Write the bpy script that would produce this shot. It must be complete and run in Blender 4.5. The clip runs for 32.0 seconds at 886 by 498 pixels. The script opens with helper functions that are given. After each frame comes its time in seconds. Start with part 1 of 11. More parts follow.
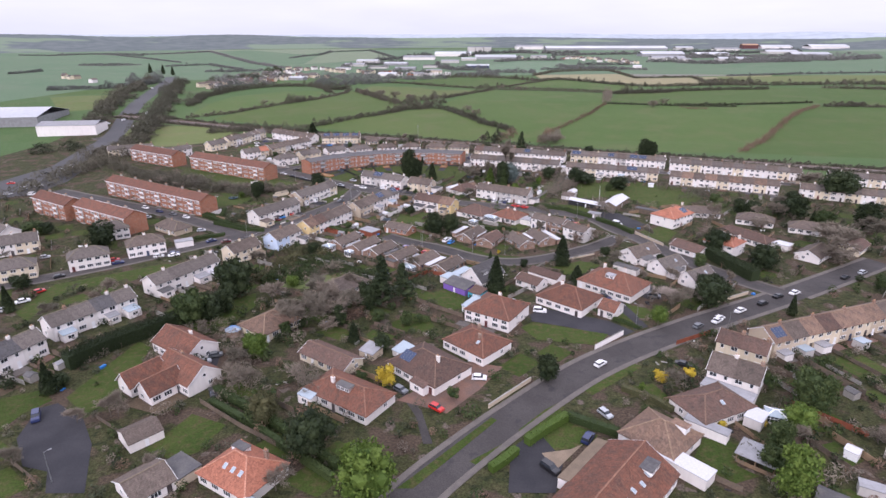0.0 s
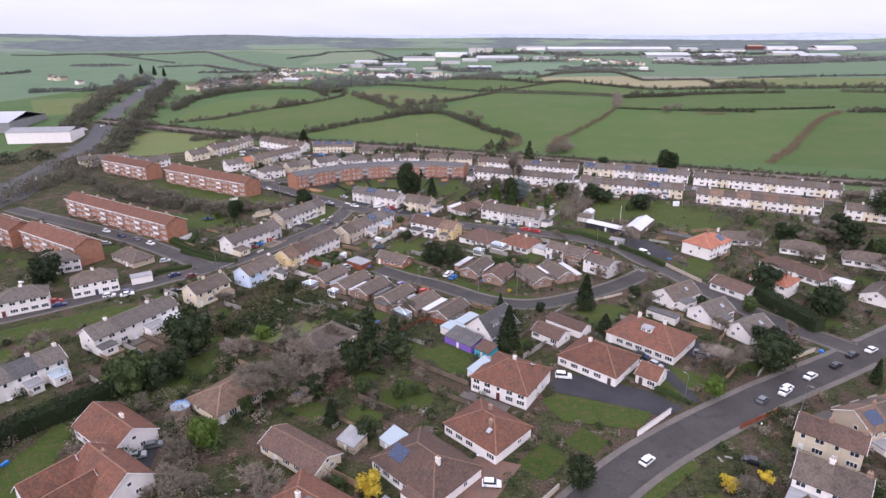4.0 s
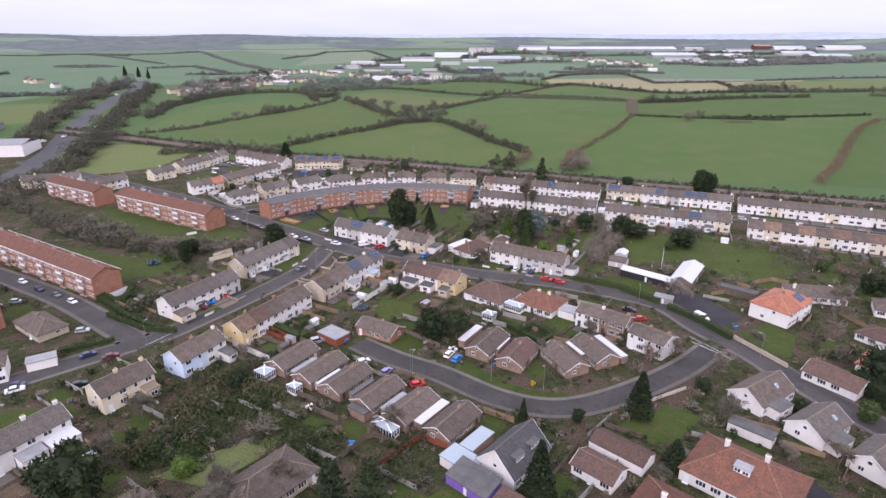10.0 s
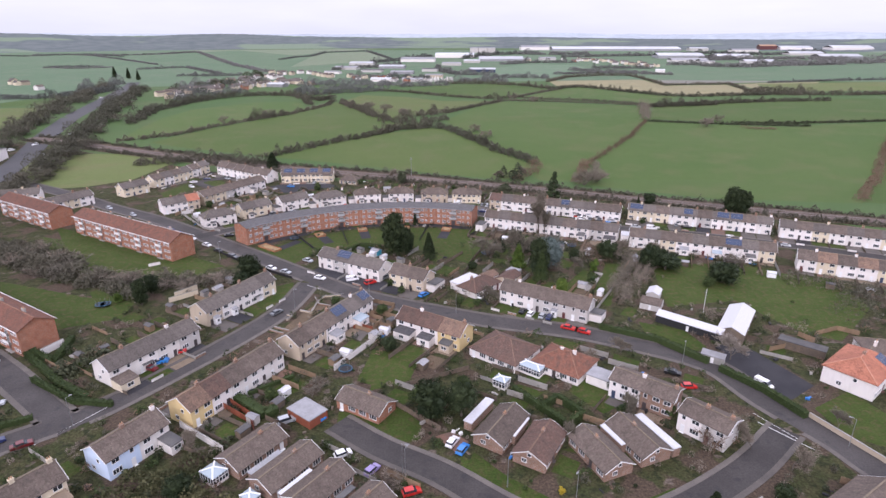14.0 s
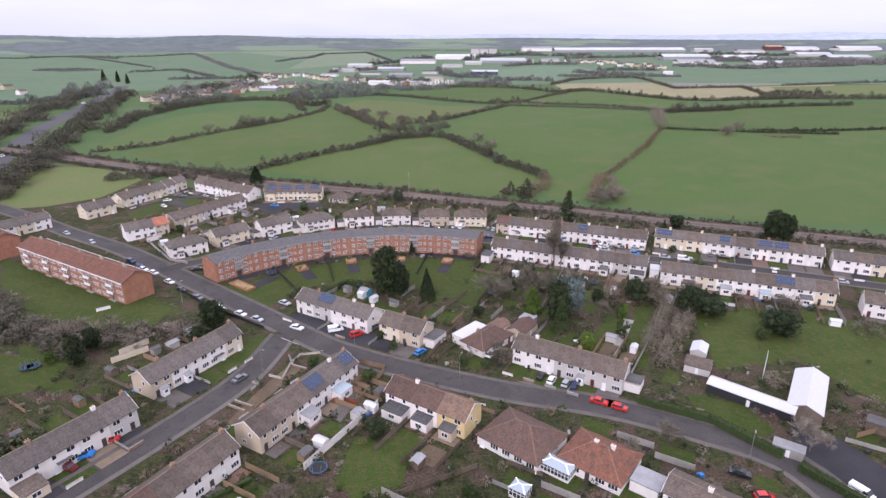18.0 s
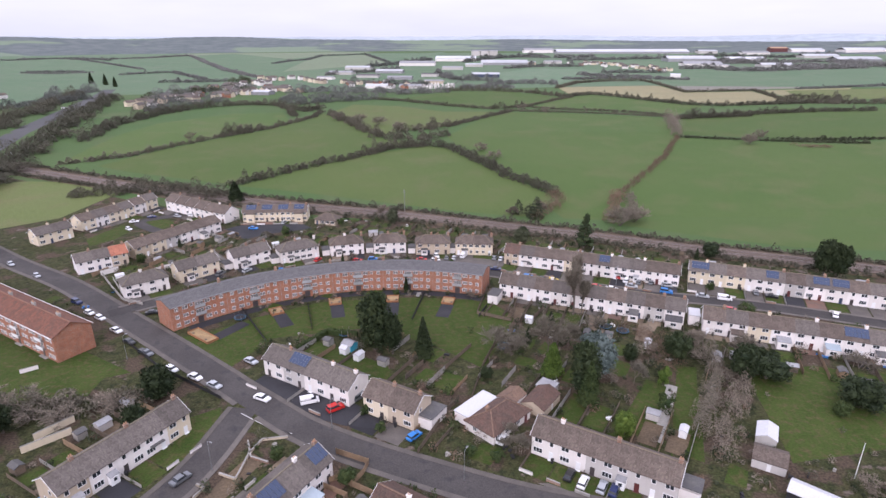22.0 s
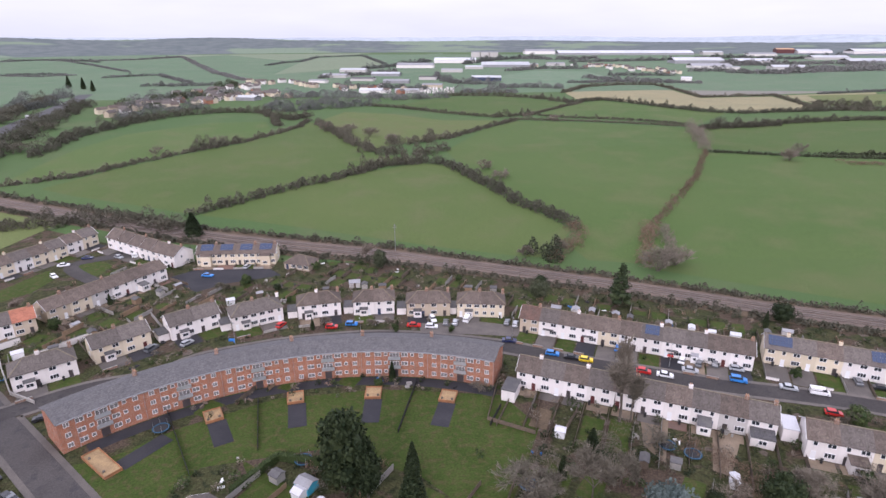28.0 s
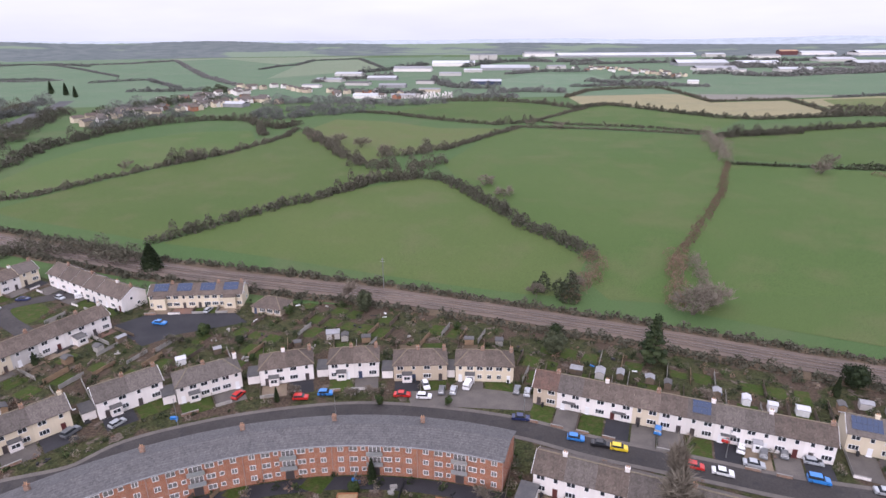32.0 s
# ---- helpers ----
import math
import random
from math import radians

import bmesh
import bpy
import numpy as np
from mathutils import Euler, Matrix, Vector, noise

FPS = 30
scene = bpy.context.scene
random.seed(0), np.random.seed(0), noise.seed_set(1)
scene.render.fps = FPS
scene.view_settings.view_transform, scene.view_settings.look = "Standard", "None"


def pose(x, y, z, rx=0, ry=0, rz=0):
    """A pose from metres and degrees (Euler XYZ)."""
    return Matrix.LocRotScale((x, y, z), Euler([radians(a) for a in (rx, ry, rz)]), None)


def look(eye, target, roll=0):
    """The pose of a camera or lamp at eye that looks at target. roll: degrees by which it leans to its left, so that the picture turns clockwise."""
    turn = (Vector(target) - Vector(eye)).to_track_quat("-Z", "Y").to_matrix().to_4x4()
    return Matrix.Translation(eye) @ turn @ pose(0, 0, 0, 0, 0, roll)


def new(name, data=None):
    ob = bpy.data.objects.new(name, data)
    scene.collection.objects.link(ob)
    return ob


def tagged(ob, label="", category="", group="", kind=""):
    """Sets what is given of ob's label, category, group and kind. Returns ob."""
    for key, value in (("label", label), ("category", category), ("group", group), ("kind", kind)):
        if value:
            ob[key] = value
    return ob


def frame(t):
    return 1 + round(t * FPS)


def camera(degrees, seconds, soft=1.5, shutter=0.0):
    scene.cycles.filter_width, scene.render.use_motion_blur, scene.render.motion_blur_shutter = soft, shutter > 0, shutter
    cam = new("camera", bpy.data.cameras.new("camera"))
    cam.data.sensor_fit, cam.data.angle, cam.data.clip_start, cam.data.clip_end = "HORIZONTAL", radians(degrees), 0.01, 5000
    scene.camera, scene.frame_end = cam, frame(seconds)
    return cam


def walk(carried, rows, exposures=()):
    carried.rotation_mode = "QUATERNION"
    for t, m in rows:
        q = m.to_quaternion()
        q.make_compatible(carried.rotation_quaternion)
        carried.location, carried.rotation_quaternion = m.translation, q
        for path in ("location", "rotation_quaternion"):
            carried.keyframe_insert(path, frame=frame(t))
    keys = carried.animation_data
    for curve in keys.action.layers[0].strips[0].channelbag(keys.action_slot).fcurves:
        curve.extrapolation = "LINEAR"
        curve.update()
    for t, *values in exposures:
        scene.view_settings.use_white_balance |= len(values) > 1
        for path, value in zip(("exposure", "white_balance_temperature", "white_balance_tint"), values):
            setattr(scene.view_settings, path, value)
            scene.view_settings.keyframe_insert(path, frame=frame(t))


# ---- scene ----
cam = camera(75.0, 32.0)
PATH = [
    (0, (0.473, 17.129, 85.886), (0.473, 19.002, 85.185), -0.1),
    (1, (0.341, 26.777, 85.521), (0.341, 28.651, 84.823), -0.1),
    (2, (0.25, 36.129, 85.829), (0.248, 38.003, 85.129), 0.0),
    (3, (0.153, 45.373, 85.879), (0.151, 47.246, 85.178), -0.0),
    (3.5, (0.207, 50.35, 85.902), (0.206, 52.223, 85.202), -0.0),
    (5.5, (0.043, 69.41, 86.114), (0.043, 71.284, 85.414), -0.0),
    (6, (0.139, 73.953, 86.182), (0.139, 75.826, 85.48), -0.1),
    (7, (0.2, 83.392, 86.151), (0.2, 85.266, 85.451), -0.1),
    (8, (0.176, 93.115, 86.118), (0.176, 94.989, 85.418), -0.1),
    (9, (0.021, 102.651, 86.416), (0.022, 104.524, 85.714), -0.1),
    (10, (-0.021, 112.143, 86.664), (-0.02, 114.016, 85.962), -0.0),
    (11, (-0.218, 121.583, 86.635), (-0.217, 123.456, 85.934), -0.0),
    (12, (-0.248, 131.106, 86.414), (-0.248, 132.979, 85.714), -0.0),
    (13, (-0.264, 140.405, 86.561), (-0.264, 142.278, 85.86), -0.0),
    (14, (-0.261, 149.843, 86.827), (-0.262, 151.716, 86.124), -0.0),
    (14.5, (-0.348, 154.622, 86.79), (-0.351, 156.495, 86.089), -0.0),
    (16.5, (-0.266, 173.427, 87.027), (-0.27, 175.3, 86.328), -0.1),
    (17, (-0.269, 178.21, 87.111), (-0.272, 180.083, 86.411), -0.1),
    (18, (-0.203, 187.352, 87.283), (-0.207, 189.225, 86.583), -0.1),
    (19, (-0.261, 196.721, 87.256), (-0.265, 198.594, 86.556), -0.1),
    (20, (-0.191, 206.293, 87.056), (-0.194, 208.168, 86.36), -0.1),
    (21, (0.007, 215.269, 87.191), (0.003, 217.144, 86.494), -0.1),
    (22, (-0.217, 224.443, 87.152), (-0.221, 226.318, 86.456), -0.1),
    (23, (-0.335, 233.853, 87.299), (-0.338, 235.727, 86.602), -0.1),
    (24, (-0.359, 242.919, 86.971), (-0.359, 244.795, 86.277), -0.1),
    (25, (-0.175, 252.401, 86.986), (-0.174, 254.277, 86.294), -0.2),
    (25.5, (-0.201, 256.964, 87.077), (-0.201, 258.841, 86.384), -0.1),
    (27.5, (0.047, 275.259, 87.599), (0.045, 277.135, 86.907), -0.1),
    (28, (0.002, 279.913, 87.735), (0.001, 281.789, 87.041), -0.1),
    (29, (0.088, 288.728, 87.636), (0.086, 290.605, 86.945), -0.1),
    (30, (0.15, 298.142, 87.952), (0.148, 300.018, 87.26), -0.2),
    (31, (0.44, 307.028, 88.36), (0.438, 308.903, 87.667), -0.2),
    (32, (1.258, 317.187, 87.542), (1.259, 319.065, 86.856), -0.3),
]
walk(cam, [(t, look(eye, aim, lean)) for t, eye, aim, lean in PATH], exposures=((0, 0.17, 5930, 26), (32, 0.17, 5930, 26)))

# ---- daylight: an overcast winter sky, brightest overhead ----
world = bpy.data.worlds.new("overcast_sky")
scene.world = world
world.use_nodes = True
wn, wl = world.node_tree.nodes, world.node_tree.links
wn.clear()
w_out = wn.new("ShaderNodeOutputWorld")
w_bg = wn.new("ShaderNodeBackground")
w_sky = wn.new("ShaderNodeTexSky")
w_sky.sky_type = "NISHITA"
w_sky.sun_disc = False
w_sky.sun_elevation, w_sky.sun_rotation = radians(30), radians(195)
w_sky.air_density, w_sky.dust_density = 1.0, 4.0
w_dim = wn.new("ShaderNodeMix")
w_dim.data_type, w_dim.blend_type = "RGBA", "MULTIPLY"
w_dim.inputs["Factor"].default_value = 1.0
w_dim.inputs["B"].default_value = (0.1, 0.1, 0.1, 1)
w_co = wn.new("ShaderNodeTexCoord")
w_sep = wn.new("ShaderNodeSeparateXYZ")
w_ramp = wn.new("ShaderNodeValToRGB")
w_ramp.color_ramp.elements[0].position, w_ramp.color_ramp.elements[0].color = 0.0, (0.84, 0.865, 0.9, 1)
w_ramp.color_ramp.elements[1].position, w_ramp.color_ramp.elements[1].color = 1.0, (1.75, 1.76, 1.8, 1)
w_e = w_ramp.color_ramp.elements.new(0.035)
w_e.color = (0.92, 0.935, 0.96, 1)
w_map = wn.new("ShaderNodeMapping")
w_map.inputs["Scale"].default_value = (1.6, 1.6, 9.0)
w_noise = wn.new("ShaderNodeTexNoise")
w_noise.inputs["Scale"].default_value, w_noise.inputs["Detail"].default_value = 2.2, 5.0
w_band = wn.new("ShaderNodeMapRange")
w_band.inputs["From Min"].default_value, w_band.inputs["From Max"].default_value = 0.3, 0.7
w_band.inputs["To Min"].default_value, w_band.inputs["To Max"].default_value = 0.93, 1.06
w_cloud = wn.new("ShaderNodeMix")
w_cloud.data_type, w_cloud.blend_type = "RGBA", "MULTIPLY"
w_cloud.inputs["Factor"].default_value = 1.0
w_mix = wn.new("ShaderNodeMix")
w_mix.data_type = "RGBA"
w_mix.inputs["Factor"].default_value = 0.88
wl.new(w_co.outputs["Generated"], w_sep.inputs[0])
wl.new(w_sep.outputs["Z"], w_ramp.inputs["Fac"])
wl.new(w_co.outputs["Generated"], w_map.inputs["Vector"])
wl.new(w_map.outputs["Vector"], w_noise.inputs["Vector"])
wl.new(w_noise.outputs["Fac"], w_band.inputs["Value"])
wl.new(w_ramp.outputs["Color"], w_cloud.inputs["A"])
wl.new(w_band.outputs["Result"], w_cloud.inputs["B"])
wl.new(w_sky.outputs["Color"], w_dim.inputs["A"])
wl.new(w_dim.outputs["Result"], w_mix.inputs["A"])
wl.new(w_cloud.outputs["Result"], w_mix.inputs["B"])
wl.new(w_mix.outputs["Result"], w_bg.inputs["Color"])
wl.new(w_bg.outputs["Background"], w_out.inputs["Surface"])
w_bg.inputs["Strength"].default_value = 1.0

sun = new("sun", bpy.data.lights.new("sun", "SUN"))
sun.data.energy, sun.data.angle, sun.data.color = 1.5, radians(30), (1.0, 0.96, 0.9)
sun.matrix_world = pose(0, 0, 300, 60, 0, -15)


# ---- materials ----
def nodes_of(name):
    m = bpy.data.materials.new(name)
    m.use_nodes = True
    t = m.node_tree
    return m, t.nodes, t.links, t.nodes["Principled BSDF"]


def mixed(ns, ls, a, b, fac, kind="MIX"):
    x = ns.new("ShaderNodeMix")
    x.data_type, x.blend_type = "RGBA", kind
    for key, v in (("A", a), ("B", b), ("Factor", fac)):
        if isinstance(v, (tuple, list)):
            x.inputs[key].default_value = (*v[:3], 1)
        elif isinstance(v, (int, float)):
            x.inputs[key].default_value = v
        else:
            ls.new(v, x.inputs[key])
    return x.outputs["Result"]


def speck(ns, ls, scale, lo, hi, detail=4.0, coord="Object", stretch=None):
    co = ns.new("ShaderNodeTexCoord")
    out = co.outputs[coord]
    if stretch:
        mp = ns.new("ShaderNodeMapping")
        mp.inputs["Scale"].default_value = stretch
        ls.new(out, mp.inputs["Vector"])
        out = mp.outputs["Vector"]
    n = ns.new("ShaderNodeTexNoise")
    n.inputs["Scale"].default_value, n.inputs["Detail"].default_value = scale, detail
    ls.new(out, n.inputs["Vector"])
    r = ns.new("ShaderNodeMapRange")
    r.inputs["From Min"].default_value, r.inputs["From Max"].default_value = lo, hi
    ls.new(n.outputs["Fac"], r.inputs["Value"])
    return r.outputs["Result"]


def bumped(ns, ls, p, height, strength, distance=0.05):
    b = ns.new("ShaderNodeBump")
    b.inputs["Strength"].default_value, b.inputs["Distance"].default_value = strength, distance
    ls.new(height, b.inputs["Height"])
    ls.new(b.outputs["Normal"], p.inputs["Normal"])


def stuff_mat(name, base, other, rough=0.8, big=0.25, fine=6.0, vary=0.25, bump=0.2, metal=0.0, third=None):
    """Base and other colour mixed by large patches, darkened by fine grain, shifted a little from object to object."""
    m, ns, ls, p = nodes_of(name)
    c = mixed(ns, ls, base, other, speck(ns, ls, big, 0.38, 0.62))
    if third:
        c = mixed(ns, ls, c, third, speck(ns, ls, big * 3.1, 0.56, 0.7))
    g = speck(ns, ls, fine, 0.25, 0.75)
    c = mixed(ns, ls, c, mixed(ns, ls, (1 - vary,) * 3, (1 + vary,) * 3, g), 1.0, "MULTIPLY")
    info = ns.new("ShaderNodeObjectInfo")
    c = mixed(ns, ls, c, mixed(ns, ls, (0.86,) * 3, (1.12,) * 3, info.outputs["Random"]), 1.0, "MULTIPLY")
    ls.new(c, p.inputs["Base Color"])
    p.inputs["Roughness"].default_value, p.inputs["Metallic"].default_value = rough, metal
    p.inputs["Specular IOR Level"].default_value = 0.25
    if bump:
        bumped(ns, ls, p, g, bump)
    return m


def tile_mat(name, base, other, lichen=0.35, row=0.32, moss=0.45):
    """Interlocking roof tiles: courses down the slope, patchy weathering, yellow lichen and dark moss."""
    m, ns, ls, p = nodes_of(name)
    c = mixed(ns, ls, base, other, speck(ns, ls, 0.5, 0.35, 0.65))
    c = mixed(ns, ls, c, (0.14, 0.13, 0.095), mixed(ns, ls, (0, 0, 0), (lichen * 0.8,) * 3, speck(ns, ls, 1.7, 0.5, 0.72, 6)))
    c = mixed(ns, ls, c, (0.06, 0.052, 0.044), mixed(ns, ls, (0, 0, 0), (moss,) * 3, speck(ns, ls, 0.8, 0.48, 0.72, 8, stretch=(1, 0.6, 0.6))))
    co = ns.new("ShaderNodeTexCoord")
    wv = ns.new("ShaderNodeTexWave")
    wv.bands_direction, wv.wave_profile = "Z", "SAW"
    wv.inputs["Scale"].default_value, wv.inputs["Distortion"].default_value = 0.314 / (row * 0.5), 0.4
    ls.new(co.outputs["Object"], wv.inputs["Vector"])
    cells = ns.new("ShaderNodeTexVoronoi")
    cells.inputs["Scale"].default_value = 3.2
    ls.new(co.outputs["Object"], cells.inputs["Vector"])
    c = mixed(ns, ls, c, mixed(ns, ls, (0.55,) * 3, (1.4,) * 3, cells.outputs["Color"]), 0.7, "MULTIPLY")
    c = mixed(ns, ls, c, mixed(ns, ls, (0.7,) * 3, (1.08,) * 3, wv.outputs["Fac"]), 0.6, "MULTIPLY")
    info = ns.new("ShaderNodeObjectInfo")
    c = mixed(ns, ls, c, mixed(ns, ls, (0.82,) * 3, (1.15,) * 3, info.outputs["Random"]), 1.0, "MULTIPLY")
    ls.new(c, p.inputs["Base Color"])
    p.inputs["Roughness"].default_value, p.inputs["Specular IOR Level"].default_value = 0.8, 0.3
    bumped(ns, ls, p, wv.outputs["Fac"], 0.35, 0.03)
    return m


def brick_mat(name, a, b, mortar):
    m, ns, ls, p = nodes_of(name)
    co = ns.new("ShaderNodeTexCoord")
    sep = ns.new("ShaderNodeSeparateXYZ")
    add = ns.new("ShaderNodeMath")
    com = ns.new("ShaderNodeCombineXYZ")
    ls.new(co.outputs["Object"], sep.inputs[0])
    ls.new(sep.outputs["X"], add.inputs[0])
    ls.new(sep.outputs["Y"], add.inputs[1])
    ls.new(add.outputs[0], com.inputs["X"])
    ls.new(sep.outputs["Z"], com.inputs["Y"])
    bt = ns.new("ShaderNodeTexBrick")
    ls.new(com.outputs[0], bt.inputs["Vector"])
    for key, v in (("Color1", a), ("Color2", b), ("Mortar", mortar)):
        bt.inputs[key].default_value = (*v, 1)
    bt.inputs["Scale"].default_value = 1.0
    bt.inputs["Brick Width"].default_value, bt.inputs["Row Height"].default_value = 0.225, 0.075
    bt.inputs["Mortar Size"].default_value = 0.008
    g = speck(ns, ls, 0.7, 0.3, 0.7)
    c = mixed(ns, ls, bt.outputs["Color"], mixed(ns, ls, (0.8,) * 3, (1.15,) * 3, g), 1.0, "MULTIPLY")
    ls.new(c, p.inputs["Base Color"])
    p.inputs["Roughness"].default_value = 0.85
    bumped(ns, ls, p, bt.outputs["Fac"], 0.3, 0.01)
    return m


def render_mat(name, base, dirt=0.35):
    """Painted pebbledash or smooth render with rain streaks."""
    m, ns, ls, p = nodes_of(name)
    d = tuple(v * 0.72 for v in base)
    c = mixed(ns, ls, base, d, mixed(ns, ls, (0, 0, 0), (dirt,) * 3, speck(ns, ls, 1.1, 0.45, 0.75, 6, stretch=(1, 1, 0.25))))
    info = ns.new("ShaderNodeObjectInfo")
    c = mixed(ns, ls, c, mixed(ns, ls, (0.9, 0.89, 0.87), (1.06, 1.05, 1.05), info.outputs["Random"]), 1.0, "MULTIPLY")
    ls.new(c, p.inputs["Base Color"])
    p.inputs["Roughness"].default_value = 0.85
    bumped(ns, ls, p, speck(ns, ls, 60, 0.3, 0.7), 0.15, 0.01)
    return m


def plain_mat(name, base, rough=0.5, metal=0.0, coat=0.0, vary=0.0):
    m, ns, ls, p = nodes_of(name)
    g = speck(ns, ls, 2.5, 0.3, 0.7)
    v = max(vary, 0.05)
    ls.new(mixed(ns, ls, base, mixed(ns, ls, (1 - v,) * 3, (1 + v,) * 3, g), 1.0, "MULTIPLY"), p.inputs["Base Color"])
    p.inputs["Roughness"].default_value, p.inputs["Metallic"].default_value = rough, metal
    p.inputs["Coat Weight"].default_value = coat
    return m


def leaf_mat(name, a, b, rough=0.7):
    """Foliage: every clump its own tone."""
    m, ns, ls, p = nodes_of(name)
    geo = ns.new("ShaderNodeNewGeometry")
    info = ns.new("ShaderNodeObjectInfo")
    c = mixed(ns, ls, a, b, geo.outputs["Random Per Island"])
    c = mixed(ns, ls, c, mixed(ns, ls, (0.75, 0.78, 0.75), (1.25, 1.2, 1.2), info.outputs["Random"]), 1.0, "MULTIPLY")
    ls.new(c, p.inputs["Base Color"])
    p.inputs["Roughness"].default_value = rough
    p.inputs["Specular IOR Level"].default_value = 0.2
    return m


def grass_mat(name, a, b, worn, big=0.05, wear=0.55):
    m, ns, ls, p = nodes_of(name)
    c = mixed(ns, ls, a, b, speck(ns, ls, big, 0.35, 0.65, 6))
    c = mixed(ns, ls, c, worn, speck(ns, ls, big * 4.3, wear, wear + 0.2, 8))
    c = mixed(ns, ls, c, mixed(ns, ls, (0.75,) * 3, (1.25,) * 3, speck(ns, ls, 2.2, 0.3, 0.7, 6)), 1.0, "MULTIPLY")
    info = ns.new("ShaderNodeObjectInfo")
    c = mixed(ns, ls, c, mixed(ns, ls, (0.88, 0.9, 0.85), (1.1, 1.08, 1.1), info.outputs["Random"]), 1.0, "MULTIPLY")
    ls.new(c, p.inputs["Base Color"])
    p.inputs["Roughness"].default_value, p.inputs["Specular IOR Level"].default_value = 0.9, 0.15
    bumped(ns, ls, p, speck(ns, ls, 5.0, 0.3, 0.7, 6), 0.4, 0.1)
    return m


def garden_mat(name):
    """Plots seen from above: rough grass and low plants, dug soil and bits of paving."""
    m, ns, ls, p = nodes_of(name)
    c = mixed(ns, ls, (0.042, 0.051, 0.019), (0.068, 0.064, 0.03), speck(ns, ls, 0.3, 0.35, 0.65, 6))
    c = mixed(ns, ls, c, (0.03, 0.036, 0.016), speck(ns, ls, 0.55, 0.5, 0.62, 6))
    c = mixed(ns, ls, c, (0.082, 0.06, 0.043), speck(ns, ls, 0.11, 0.51, 0.57, 7))
    c = mixed(ns, ls, c, (0.13, 0.105, 0.085), speck(ns, ls, 0.19, 0.64, 0.67, 3))
    c = mixed(ns, ls, c, mixed(ns, ls, (0.5,) * 3, (1.4,) * 3, speck(ns, ls, 1.9, 0.3, 0.7, 8)), 1.0, "MULTIPLY")
    ls.new(c, p.inputs["Base Color"])
    p.inputs["Roughness"].default_value, p.inputs["Specular IOR Level"].default_value = 0.95, 0.15
    bumped(ns, ls, p, speck(ns, ls, 1.8, 0.3, 0.7, 6), 0.7, 0.3)
    return m


GARDEN = garden_mat("garden_ground")
COUNTRY = grass_mat("country_ground", (0.058, 0.106, 0.035), (0.069, 0.112, 0.04), (0.08, 0.112, 0.046), 0.006, 0.5)
LAWN = grass_mat("lawn", (0.036, 0.06, 0.011), (0.05, 0.072, 0.016), (0.074, 0.066, 0.027), 0.14, 0.48)
PASTURE = grass_mat("pasture", (0.063, 0.106, 0.029), (0.075, 0.113, 0.034), (0.088, 0.113, 0.041), 0.009, 0.48)
MEADOW = grass_mat("meadow", (0.1, 0.132, 0.042), (0.112, 0.136, 0.05), (0.125, 0.13, 0.056), 0.012, 0.5)
MEADOW_GREEN = grass_mat("grazed_pasture", (0.068, 0.104, 0.03), (0.08, 0.11, 0.034), (0.09, 0.11, 0.042), 0.012, 0.5)
# meadow for far fields, with aerial haze mixed into its green
HAZED_MEADOW = grass_mat("hazed_meadow", (0.15, 0.19, 0.12), (0.16, 0.195, 0.125), (0.17, 0.195, 0.13), 0.006, 0.5)
STUBBLE = grass_mat("stubble", (0.24, 0.215, 0.12), (0.22, 0.205, 0.115), (0.2, 0.19, 0.11), 0.01, 0.5)
FALLOW = grass_mat("fallow", (0.17, 0.165, 0.15), (0.19, 0.18, 0.15), (0.18, 0.185, 0.125), 0.01, 0.5)
# pasture for the distance: paler and bluer, haze painted into the base colour
HAZED_GRASS = grass_mat("hazed_grass", (0.105, 0.165, 0.098), (0.122, 0.176, 0.108), (0.138, 0.178, 0.118), 0.006, 0.5)
EARTH = stuff_mat("earth", (0.13, 0.095, 0.06), (0.1, 0.075, 0.05), 0.95, 0.2, 2.0, 0.3, 0.5)
ASPHALT = stuff_mat("asphalt", (0.053, 0.048, 0.046), (0.067, 0.061, 0.058), 0.85, 0.12, 3.0, 0.25, 0.15, third=(0.044, 0.042, 0.043))
TARMAC = stuff_mat("dark_tarmac", (0.028, 0.028, 0.032), (0.038, 0.037, 0.041), 0.8, 0.15, 3.0, 0.15, 0.15)
PAVING = stuff_mat("paving", (0.13, 0.115, 0.102), (0.105, 0.094, 0.085), 0.85, 0.3, 4.0, 0.15, 0.2)
BLOCKS = stuff_mat("block_paving", (0.19, 0.11, 0.08), (0.15, 0.1, 0.08), 0.85, 0.3, 5.0, 0.2, 0.2)
SAND = stuff_mat("play_sand", (0.36, 0.25, 0.13), (0.29, 0.2, 0.11), 0.95, 0.5, 6.0, 0.25, 0.3)
PINKPIPE = plain_mat("faded_pipe", (0.36, 0.27, 0.24), 0.6, vary=0.2)
GRAVEL = stuff_mat("gravel", (0.22, 0.17, 0.12), (0.18, 0.14, 0.1), 0.9, 0.4, 8.0, 0.2, 0.3)
ESTATE = stuff_mat("estate_yards", (0.085, 0.1, 0.066), (0.11, 0.11, 0.092), 0.95, 0.012, 0.08, 0.3, 0.0, third=(0.16, 0.155, 0.145))
BALLAST = stuff_mat("ballast", (0.15, 0.115, 0.092), (0.12, 0.095, 0.08), 0.95, 0.1, 5.0, 0.25, 0.4)
RAILM = plain_mat("rail_steel", (0.3, 0.27, 0.25), 0.4, 0.8)
LINE = plain_mat("road_paint", (0.55, 0.55, 0.53), 0.7, vary=0.3)
WORN = stuff_mat("worn_road", (0.075, 0.075, 0.077), (0.09, 0.088, 0.09), 0.85, 0.02, 0.5, 0.12, 0.1)
